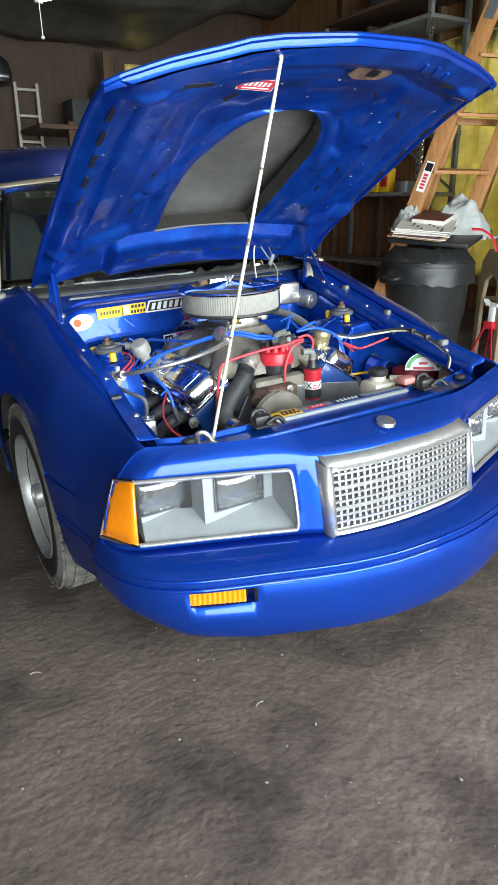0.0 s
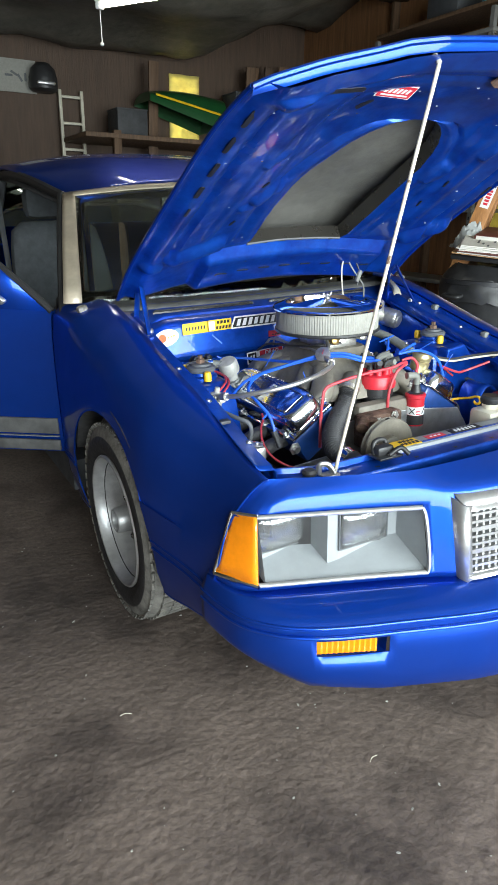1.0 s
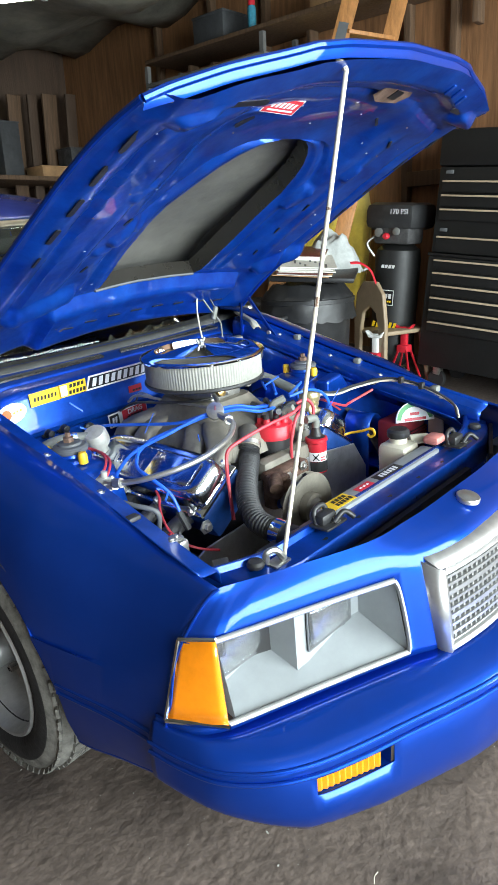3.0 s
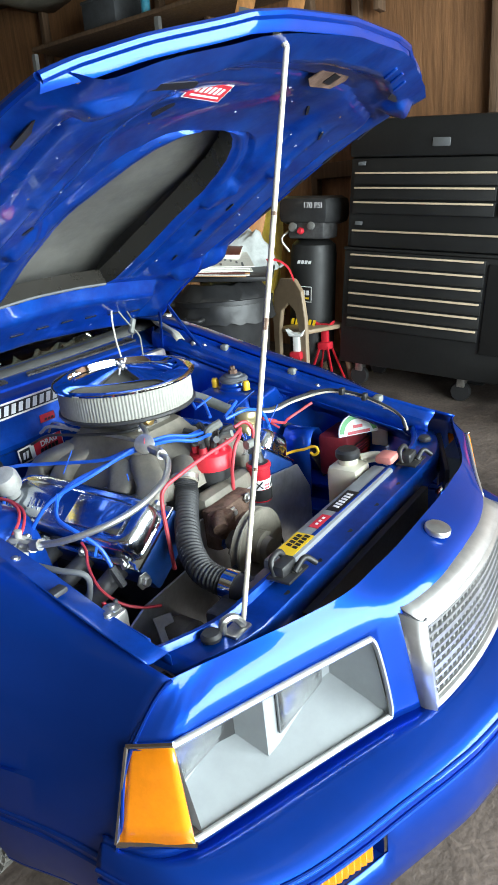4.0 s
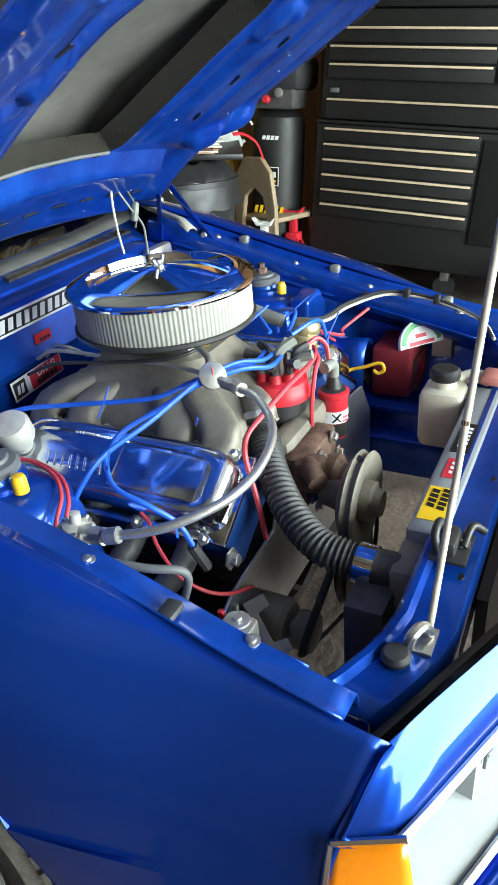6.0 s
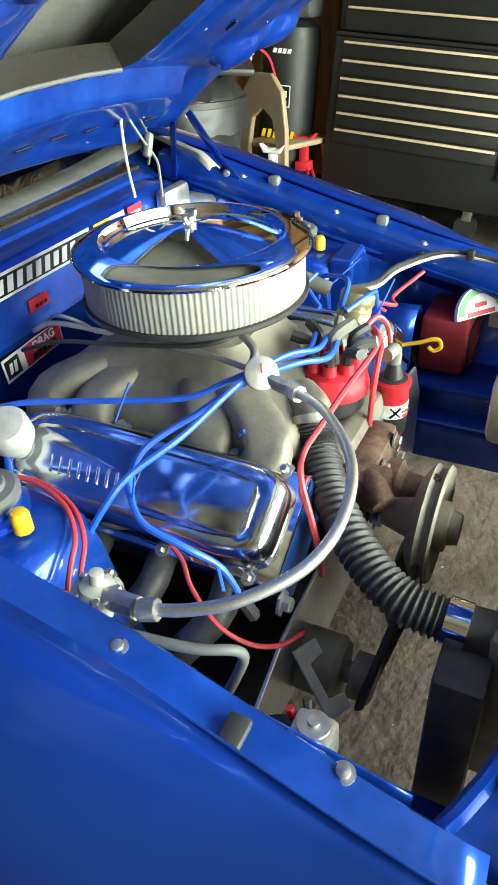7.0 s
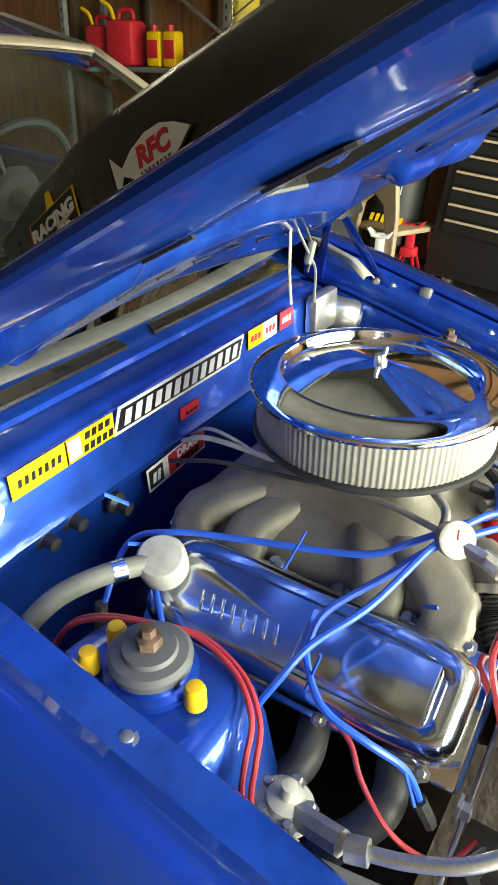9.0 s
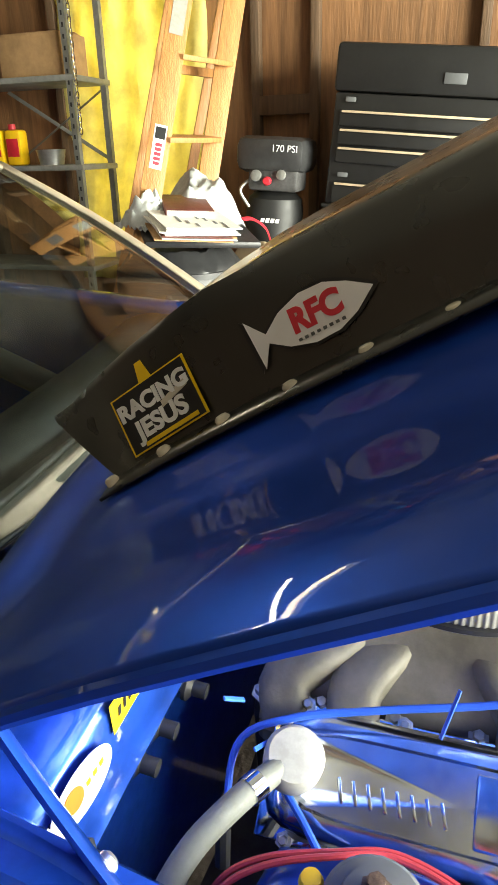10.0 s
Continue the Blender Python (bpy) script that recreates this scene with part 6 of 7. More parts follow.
tube(bm, [(-.45, .235, .706), (-.452, .23, .728), (-.435, .222, .73), (-.42, .215, .708)], .007, 8)
part("rod_bracket", bm, M_STEEL, rod)
# solenoid by the near rail
so = group_part("starter_solenoid", "zinc starter solenoid on the apron")
rboxp("solenoid_body", (-.508, .43, .7), (.042, .044, .05), .008, M_STEEL, so)
lathep("solenoid_disc", [(.016, 0), (.016, .003), (.006, .004), (.006, .008), (0, .008)], (-.505, .43, .726), (.1, 0, 1), M_STEEL, so, "", 20)
for dx, dy, mat in ((.01, .035, M_RED), (-.02, .04, M_STEEL), (.03, .02, M_PLASTIC)):
    tubep("terminal", [(-.505 + dx * .7, .43 + dy * .7, .712), (-.505 + dx * .8, .43 + dy * .8, .726)], .0045, mat, so, "", 6)
rboxp("rubber_pad", (-.572, .475, fender_top(.475) - .008), (.03, .022, .01), .003, M_BLACK, car, "black rubber pad on the flange")
for y in (.42, .7, .95):
    rboxp("rubber_pad", (.572, y, fender_top(y) - .008), (.03, .025, .02), .005, M_GREYHOSE, car, "grey rubber pad on the flange")
# far side: blue bracket tower, dipstick, loom
bm = B()
rows = []
for k in range(9):
    a = math.pi * k / 8
    rows.append([(.49 - .05 * math.cos(a), y, .545 + .15 * math.sin(a) ** .5 if 0 < k < 8 else .5) for y in (.585, .62, .68)])
grid(bm, rows)
part("apron_bracket", bm, M_BAY, car, "blue rounded bracket on the far apron", thick=.004)
bm = B()
prism(bm, [(-.07, -.1), (.06, -.1), (.075, .03), (.03, .085), (-.05, .075)], .05, Matrix.Translation((.46, .76, .73)) @ rot(90, 0, 0).to_4x4())
part("tower_brace", bm, M_BAY, car, "blue faceted tower brace", smooth=False, bevel=.008)
dp = tubep("dipstick", [(.33, .605, .665), (.354, .586, .67), (.36, .55, .68), (.364, .53, .688), (.366, .515, .688), (.366, .51, .674), (.364, .522, .665), (.362, .533, .672)], .0042, M_YELLOW, car, "yellow dipstick loop", 8)
for k in range(4):
    o = Vector((.004 * (k % 2), .003 * k, .006 * (k // 2)))
    tubep("wiring_loom", [Vector(p) + o for p in ((.29, .66, .80), (.36, .64, .785), (.44, .62, .79), (.5, .55, .805), (.515, .47, .80), (.505, .39, .785), (.5, .32, .755), (.47, .29, .73))], .0034, (M_ROD, M_GREYHOSE, M_BLACK, M_BLACK)[k], car, "pale bundled wiring", 6)
for y, z in ((.6, .795), (.5, .81), (.43, .8)):
    rboxp("loom_clip", (.507, y, z), (.02, .014, .02), .003, M_PLASTIC, car, "black loom clip")
tubep("loom_wire", [(.3, .64, .78), (.34, .6, .76), (.4, .62, .75), (.47, .58, .78)], .004, M_REDWIRE, car, "", 6)

# made-up dark sheets that stand for the shade low beside the engine
for s in (-1, 1):
    bm = B()
    grid(bm, [[(s * .47, y, .47), (s * .4, y, .4), (s * .2, y, .34), (s * .01, y, .3)] for y in (.58, .7, .85, 1.0, 1.14)])
    part("dark_gap_sheet", bm, M_DARKMETAL, car, "made-up dark sheet that stands for the shade low beside the engine", thick=.003)

for a, b in (((-.362, .585, .69), (-.352, .57, .645)), ((-.4, .777, .68), (-.388, .785, .63)), ((-.39, .89, .65), (-.38, .885, .61)), ((-.36, 1.03, .73), (-.37, 1.03, .68))):
    tubep("plug_boot", [a, b], .009, M_BLACK, eng, "black rubber plug boot", 8)

# ---- cabin fittings and the open door ----
def seat(x):
    e = group_part("front_seat", "grey cloth front seat")
    rboxp("seat_cushion", (x, 2.35, .72), (.5, .52, .16), .06, M_SEAT, e)
    bm = B()
    rows = []
    for k in range(13):
        f = k / 12
        z, y = .74 + .48 * f, 2.58 + .15 * f
        w = .25 - .05 * f ** 3
        row = []
        for j in range(24):
            a = 2 * math.pi * j / 24
            q = (abs(math.cos(a)) ** 4 + abs(math.sin(a)) ** 4) ** -.25
            row.append((x + w * q * math.cos(a) * (1 if k < 12 else .8), y + .065 * q * math.sin(a) * (1 if k < 12 else .6), z))
        rows.append(row)
    vs = grid(bm, rows, closed=True)
    bm.faces.new(vs[-1])
    part("seat_back", bm, M_SEAT, e)
    rboxp("headrest", (x, 2.75, 1.31), (.27, .1, .16), .045, M_SEAT, e)
    return e


seat(-.4)
seat(.4)
bm = B()
grid(bm, [[(x, 1.5 + .05 * k - .06 * (1 - (x / .7) ** 2), z) for x in [-.68 + 1.36 * j / 12 for j in range(13)]] for k, z in enumerate((.975, .99, .985, .97, .9, .75))])
part("dashboard", bm, M_INT, car, "dark dashboard top", thick=.02)
sw = group_part("steering_wheel", "pale steering wheel seen through the glass")
m = Matrix.Translation((.36, 1.97, 1.03)) @ rot(-62, 0, 0).to_4x4()
bm = B()
tube(bm, [m @ Vector((.185 * math.cos(a), .185 * math.sin(a), 0)) for a in [2 * math.pi * k / 40 for k in range(41)]], .012, 8, 80)
part("wheel_rim", bm, M_INT, sw)
bm = B()
lathe(bm, [(.07, -.02), (.075, 0), (.06, .02), (0, .025)], m @ Vector((0, 0, 0)), m.to_3x3() @ Vector((0, 0, 1)), 24)
part("wheel_hub", bm, M_INT, sw)
for a in (0, 2.1, 4.2):
    tubep("wheel_spoke", [m @ Vector((0, 0, 0)), m @ Vector((.18 * math.cos(a), .18 * math.sin(a), 0))], .012, M_GREYTRIM, sw, "", 8, None, .4)
tubep("steering_column", [m @ Vector((0, 0, -.02)), (.36, 1.65, .9)], .03, M_INT, sw)
rboxp("mirror_inside", (.0, 1.93, 1.29), (.24, .03, .06), .012, M_PLASTIC, car, "inside mirror behind the glass")
# cross bar of a seat belt and b pillar on the near side
tubep("belt_strap", [(-.66, 2.72, 1.4), (-.655, 2.7, 1.1), (-.65, 2.68, .75)], .022, M_GREYTRIM, car, "grey seat belt strap", 6, None, .15)
tubep("door_pillar", [(-.6, 2.9, 1.45), (-.68, 2.95, 1.1), (-.74, 2.95, .5)], .04, M_INT, car, "", 8)
bm = B()
grid(bm, [[(-.53, 1.98, 1.325), (-.605, 2.5, 1.42), (-.6, 2.9, 1.45)], [(-.545, 1.97, 1.305), (-.62, 2.5, 1.4), (-.615, 2.9, 1.43)]])
part("door_seal", bm, M_BLACK, car, thick=.01)

# open passenger door, swung out from its front edge
DOOR = pose(-.745, 1.445, 0, 0, 0, 51)
door = group_part("passenger_door", "open blue passenger door with grey side moulding")
door.matrix_local = DOOR
bm = B()
rows = []
for k in range(15):
    y = 1.22 * k / 14
    rows.append([(.03, y, .955 + .03 * k / 14), (.0, y, .965 + .03 * k / 14), (-.02, y, .92), (-.032, y, .82), (-.036, y, .7), (-.038, y, .62), (-.036, y, .53), (-.03, y, .46), (-.02, y, .44), (.03, y, .44), (.05, y, .6), (.045, y, .9)])
vs = grid(bm, rows, closed=True)
bm.faces.new(vs[0][::-1])
bm.faces.new(vs[-1])
part("door_shell", bm, M_PAINT, door, "bright blue door shell")
for z, h, mat in ((.545, .06, M_COWL), (.472, .04, M_COWL), (.506, .005, M_SATIN)):
    rboxp("side_moulding", (-.04, .6, z), (.012, 1.18, h), .004, mat, door)
bm = B()
tube(bm, [(.0, .0, .955), (.01, .1, 1.04), (.07, .42, 1.27), (.09, .62, 1.34), (.09, 1.1, 1.38), (.03, 1.2, 1.0)], .013, 8, 60)
part("window_frame", bm, M_PLASTIC, door, "black door window frame")
bm = B()
grid(bm, [[(0.01, .02, .96), (.01, .35, .97), (.01, .8, .98), (.01, 1.18, .99)], [(0.012, .06, 1.0), (.065, .42, 1.26), (.088, .8, 1.35), (.088, 1.1, 1.37)]])
g = part("door_glass", bm, M_GLASS, door, thick=.004)
g.visible_shadow = False
bm = B()
grid(bm, [[(-.008, .0, .955), (-.006, .2, .965), (-.002, .5, .975)], [(-.004, .05, 1.005), (.01, .22, 1.12), (.03, .5, 1.19)], [(.012, .09, 1.045), (.035, .25, 1.16), (.07, .5, 1.28)]])
part("door_corner", bm, M_PAINT, door, "blue corner panel at the front of the door window", thick=.012)
out = Matrix(((0, 0, 1, -.014), (1, 0, 0, 0), (0, 1, 0, 0), (0, 0, 0, 1)))
bm = B()
prism(bm, [(.15, .995), (.17, .98), (.5, .985), (.5, 1.13), (.4, 1.12), (.28, 1.08), (.2, 1.03)], -.02, out)
mir = part("door_mirror", bm, M_ALUB, door, "pale bright triangular mirror at the window corner", bevel=.008)
# stickers on the scoop and hood


def on_scoop(a, f, lift=.002):
    """A frame on the scoop's near side: x along it to the front, y up it."""
    def at(aa, ff):
        return Vector((-scoop_half(aa, ff), aa, skin_up(scoop_half(aa, 0), aa) + .002 + scoop_h(aa) * ff))
    p = at(a, f)
    ex = (at(a + .03, f) - at(a - .03, f)).normalized()
    ey = (at(a, f + .2) - at(a, f - .2)).normalized()
    ez = ex.cross(ey).normalized()
    ey = ez.cross(ex)
    out = ez if ez.x < 0 else -ez
    m = Matrix((ex.to_4d(), ey.to_4d(), out.to_4d(), (0, 0, 0, 1))).transposed()
    for i in range(3):
        m[3][i] = 0
    m.translation = p + out * lift
    return m


m = on_scoop(.362, .38, .003)
FISH = [(-.062, .026), (-.044, .006), (-.025, .019), (.0, .0265), (.025, .025), (.045, .016), (.066, .002), (.045, -.013), (.025, -.021), (.0, -.022), (-.025, -.015), (-.044, -.003), (-.056, -.024)]
st = sticker("fish_sticker", [(x * .93, y * .95) for x, y in FISH], m, M_KDECAL_HOLE, scoop, "white fish sticker with red print")
sticker("print_field", [(x * .86, y * .85) for x, y in FISH], m @ Matrix.Translation((0, 0, .0008)), M_WDECAL, st)
words("fish_print", "RFC", M_RDECAL, st, m @ Matrix.Translation((.008, .003, .002)) @ Matrix.Diagonal((.95, 1.0, 1, 1)), .0265, bold=.0012)
bars(st, m @ Matrix.Translation((.008, -.0115, .001)), M_GREYTRIM, 8, .003, .0025, .0025, 0)
m = on_scoop(.2, .37, .003) @ Matrix.Diagonal((1.3, .76, 1, 1))
st = sticker("slogan_sticker", rect(.072, .075), m, M_YDECAL, scoop, "black sticker with white words and a yellow rim")
sticker("print_field", rect(.068, .071), m @ Matrix.Translation((0, 0, .0008)), M_KDECAL_HOLE, st)
sticker("print_spire", [(-.006, .036), (.006, .036), (.003, .06), (-.003, .06)], m, M_YDECAL, st)
sticker("print_bar", rect(.05, .005), m @ Matrix.Translation((.004, -.031, .0016)), M_YDECAL, st)
sticker("print_flag", [(.005, -.004), (.03, .004), (.03, .012), (.005, .004)], m @ Matrix.Translation((0, 0, .0016)), M_ROD, st)
words("slogan_upper", "RACING", M_WDECAL, st, m @ Matrix.Translation((0, .014, .002)) @ Matrix.Diagonal((.82, 1.25, 1, 1)), .0215, bold=.0009)
words("slogan_lower", "JESUS", M_WDECAL, st, m @ Matrix.Translation((0, -.014, .002)) @ Matrix.Diagonal((.85, 1.3, 1, 1)), .0235, bold=.0009)
# red sticker under the hood, by the rod
pm = Matrix.Translation(under(-.165, 1.0, .003)) @ rot(180, 0, 0).to_4x4() @ rot(0, 0, 180).to_4x4() @ rot(0, 0, 4).to_4x4()
st = sticker("sticker", rect(.105, .042), pm, M_WDECAL, inner, "red and white sticker under the hood")
sticker("print_field", rect(.099, .037), pm @ Matrix.Translation((0, 0, .0008)), M_RDECAL, st)
bars(st, pm @ Matrix.Translation((0, .004, .0008)), M_WDECAL, 6, .008, .015, .005, -.2)
sticker("print_bar", rect(.08, .004), pm @ Matrix.Translation((0, -.011, .0016)), M_WDECAL, st)

# ---- things along the east wall ----


def thing(name, m, label, category, group=""):
    return empty(name, m, label, category, group)


# black rolling tool chest
TB = pose(2.74, 1.70, 0.0, 5.2, 0, 0)
tb = thing("tool_chest", TB, "tall black steel rolling tool chest with bright drawer pulls", "tool chest")
TW = 1.58
rboxp("lower_cabinet", (.23, -TW / 2, .77), (.46, TW, .7), .012, M_TOOLBOX, tb)
rboxp("worktop", (.23, -TW / 2, 1.13), (.47, TW + .01, .018), .006, M_TOOLBOX, tb)
rboxp("upper_chest", (.23, -TW / 2, 1.39), (.44, TW - .02, .5), .012, M_TOOLBOX, tb)
rboxp("chest_lid", (.23, -TW / 2, 1.745), (.46, TW, .205), .02, M_TOOLBOX, tb)
rboxp("lid_badge", (-.004, -.55, 1.715), (.006, .1, .045), .003, M_GREYTRIM, tb)
for z in (1.615, 1.195):
    m = Matrix.Translation((-.012, -1.2, z)) @ rot(90, 0, -90).to_4x4()
    bd = sticker("maker_badge", [(-.07, 0), (-.05, .014), (-.05, .008), (.07, .008), (.07, -.008), (-.05, -.008), (-.05, -.014)], m, M_GREYHOSE, tb, "pale grey arrow badge")
    bars(bd, m @ Matrix.Translation((.01, 0, .0)), M_KDECAL_HOLE, 6, .011, .009, .005, .2)


M_PULL = material('gold_drawer_pull', (.72, .57, .4), .4, metal=.35, vary=.1, scale=20)


def drawer(y0, y1, z0, z1):
    d = rboxp("drawer", (-.006, -(y0 + y1) / 2, (z0 + z1) / 2), (.016, y1 - y0 - .012, z1 - z0 - .008), .003, M_TOOLBOX, tb)
    rboxp("drawer_pull", (-.022, -(y0 + y1) / 2, z1 - .012), (.02, y1 - y0 - .03, .011), .003, M_PULL, d, "pale gold aluminium drawer pull")


for z in (1.41, 1.49, 1.57):
    drawer(.04, .885, z - .078, z)
    drawer(.9, 1.55, z - .078, z)
drawer(.04, 1.55, 1.145, 1.25)
for k in range(6):
    drawer(.04, .875, 1.11 - .077 * (k + 1), 1.11 - .077 * k)
rboxp("cabinet_door", (-.006, -1.22, .84), (.016, .66, .5), .004, M_TOOLBOX, tb)
for y, z in ((.09, 1.61), (.09, 1.28)):
    rboxp("lock_plate", (-.012, -y, z), (.008, .05, .022), .004, M_GREYTRIM, tb)
for y in (.12, TW / 2, TW - .12):
    for x in (.08, .38):
        lathep("caster", [(.0, -.02), (.055, -.02), (.06, -.01), (.06, .01), (.055, .02), (0, .02)], (x, -y, .33), (1, 0, 0), M_PLASTIC, tb, "", 20)
        rboxp("caster_fork", (x, -y, .39), (.06, .05, .06), .006, M_STEEL, tb)

# vertical air compressor
cx, cy = 2.84, 1.93
fz = floor_z(cx, cy)
co = thing("air_compressor", pose(cx, cy, fz, 4, 0, 0), "black upright air compressor with yellow and white decals", "air compressor")
lathep("air_tank", [(.0, .1), (.1, .11), (.145, .16), (.15, .22), (.15, .82), (.14, .88), (.08, .93), (0, .93)], (0, 0, 0), (0, 0, 1), M_TOOLBOX, co, "", 32)
rboxp("motor_shroud", (0, 0, 1.09), (.34, .36, .17), .05, M_PLASTIC, co)
rboxp("pump_block", (-.05, -.02, .98), (.2, .26, .12), .02, M_DARKMETAL, co)
for k in range(3):
    a = 2.1 * k + .5
    tubep("tank_foot", [(.13 * math.cos(a), .13 * math.sin(a), .2), (.19 * math.cos(a), .19 * math.sin(a), .0)], .02, M_TOOLBOX, co, "", 8, None, .4)
dm = Matrix.Translation((-.152, -.02, .58)) @ rot(90, 0, -90).to_4x4()
st = sticker("decal", rect(.11, .1), dm, M_WDECAL, co, "pale square decal")
sticker("print_field", rect(.1, .09), dm @ Matrix.Translation((0, 0, .001)), M_KDECAL_HOLE, st)
bars(st, dm @ Matrix.Translation((0, .01, .001)), M_WDECAL, 3, .02, .03, .008, 0)
bars(st, dm @ Matrix.Translation((0, -.025, .001)), M_YDECAL, 5, .012, .012, .004, 0)
bars(co, Matrix.Translation((-.155, -.02, .40)) @ rot(90, 0, -90).to_4x4(), M_YDECAL, 6, .02, .042, .012, .25)
bars(co, Matrix.Translation((-.153, -.02, .78)) @ rot(90, 0, -90).to_4x4(), M_WDECAL, 4, .02, .022, .006, .3)
words("pressure_print", "170 PSI", M_WDECAL, co, Matrix.Translation((-.172, -.08, 1.12)) @ rot(90, 0, -90).to_4x4(), .045)
for y, z, r in ((.06, .99, .028), (-.07, 1.0, .024)):
    lathep("gauge", [(r, 0), (r, .015), (r * .8, .018), (0, .018)], (-.16, y, z), (-1, 0, .2), M_GREYPAINT, co, "", 18)
lathep("regulator_knob", [(.02, 0), (.022, .02), (.015, .03), (0, .03)], (-.16, 0, .97), (-1, 0, 0), M_RED, co, "red knob", 14)
tubep("copper_pipe", [(-.1, .1, .98), (-.17, .14, .92), (-.14, .1, .84)], .008, M_STEEL, co)

# trash can with a tray, papers, book and cloth on it
kx, ky = 2.2, 2.15
kz = floor_z(kx, ky)
can = thing("trash_can", pose(kx, ky, kz), "large dark grey plastic trash can", "trash can")
lathep("can_body", [(.0, 0), (.22, 0), (.225, .02), (.25, .3), (.252, .32), (.262, .34), (.275, .62), (.285, .64), (.3, .645), (.3, .67), (.285, .675), (.278, .66)], (0, 0, 0), (0, 0, 1), M_PLASTIC, can, "", 48)
for s in (-1, 1):
    tubep("can_handle", [(s * .28, -.06, .58), (s * .33, -.05, .57), (s * .33, .05, .57), (s * .28, .06, .58)], .014, M_PLASTIC, can)
bag = thing("garbage_bag", pose(kx, ky, kz + .64), "black crumpled garbage bag lining the can", "garbage bag")
bm = B()
rows = []
for k in range(9):
    f = k / 8
    r = .31 - .03 * f - .16 * max(0, f - .6)
    rows.append([(r * math.cos(a) * (1 + .05 * noise.noise((3 * math.cos(a), 3 * math.sin(a), f * 4))), r * math.sin(a) * (1 + .05 * noise.noise((3 * math.cos(a), 3 * math.sin(a), f * 4 + 5))), -.1 + .22 * f + .02 * noise.noise((6 * math.cos(a), 6 * math.sin(a), f))) for a in [2 * math.pi * j / 60 for j in range(60)]])
vs = grid(bm, rows, closed=True)
bm.faces.new(vs[-1])
part("bag_film", bm, M_PLASTIC, bag)
tray = thing("black_tray", pose(kx + .05, ky - .05, kz + .83, 3, -6, 30), "black plastic tray across the trash can", "tray")
rboxp("tray_panel", (0, 0, 0), (.66, .5, .03), .01, M_PLASTIC, tray)
pap = thing("newspaper_pile", pose(2.04, 2.04, 1.08, 4, -9, 38), "pile of old newspapers and a folder", "newspaper")
for k in range(9):
    random.seed(40 + k)
    bm = B()
    box(bm, (random.uniform(-.015, .015), random.uniform(-.015, .015), .006 * k), (.42 - .01 * (k % 3), .33 - .012 * (k % 4), .005), rot(0, 0, random.uniform(-5, 5)))
    part("newspaper", bm, M_CARD if k in (0, 2) else M_LEATHER if k == 3 else M_PAGES, pap, smooth=False)
nm = Matrix.Translation((0, 0, .0515))
for k in range(7):
    sticker("print_bar", rect(.05 if k % 3 else .1, .012), nm @ Matrix.Translation((-.15 + .05 * (k % 4), -.12 + .03 * k, .0)), M_GREYTRIM, pap)
bk = thing("book", pose(2.17, 2.1, 1.135, 4, -9, 30), "thick book with a dark red brown cover", "book")
rboxp("page_block", (0, 0, .022), (.29, .2, .036), .003, M_PAGES, bk)
for z in (.002, .043):
    rboxp("cover", (0.002, 0, z), (.3, .21, .004), .0015, M_LEATHER, bk)
rboxp("spine", (.0, .105, .022), (.3, .004, .044), .0015, M_LEATHER, bk)


def cloth(name, m, sx, sy, h, seed, label):
    e = thing(name, m, label, "cloth")
    bm = B()
    rows = []
    for i in range(35):
        row = []
        for j in range(35):
            u, v = i / 34 * 2 - 1, j / 34 * 2 - 1
            r = math.hypot(u, v)
            z = h * max(0, 1 - r * r) ** .8 * (.85 + .45 * noise.noise((u * 1.5 + seed, v * 1.5, 1))) + .045 * abs(noise.noise((u * 3.2, v * 3.2 + seed, 2))) + .012 * noise.noise((u * 8, v * 8, seed))
            q = 1 + .22 * noise.noise((u * 1.3, v * 1.3, seed + 7))
            row.append((sx * u * q, sy * v * q, z))
        rows.append(row)
    grid(bm, rows)
    part("fabric", bm, M_CLOTH, e, thick=.003)
    return e


cloth("rag", pose(2.44, 2.14, 1.03, 0, 0, 20), .25, .2, .3, 3, "pale grey crumpled towel heaped by the book")
cloth("rag", pose(2.12, 2.26, 1.08, 0, 0, 60), .14, .12, .14, 9, "white crumpled rag behind the book")
stp = thing("red_strap", pose(2.26, 1.78, 1.05), "red webbing strap hanging over the tray", "strap")
tubep("strap", [(0, .08, .05), (.06, .05, .045), (.1, .0, .0), (.13, -.02, -.08)], .012, M_RED, stp, "", 6, None, .3)

# wooden step ladder leaning at the wall
lad = thing("step_ladder", pose(0, 0, 0), "orange brown wooden step ladder with labels", "ladder")
A0, A1 = Vector((1.78, 2.36, floor_z(1.78, 2.36))), Vector((2.66, 2.08, 2.75))
OFF = Vector((.45, -.11, 0))


def plank(name, a, b, w, t, parent, mat, side):
    """A board from a to b, w wide along side and t thick."""
    a, b = Vector(a), Vector(b)
    d = (b - a).normalized()
    sd = (Vector(side) - d * d.dot(Vector(side))).normalized()
    m = Matrix((sd, d.cross(sd), d)).transposed()
    bm = B()
    rbox(bm, (a + b) / 2, (w, t, (b - a).length), .003, m)
    return part(name, bm, mat, parent)


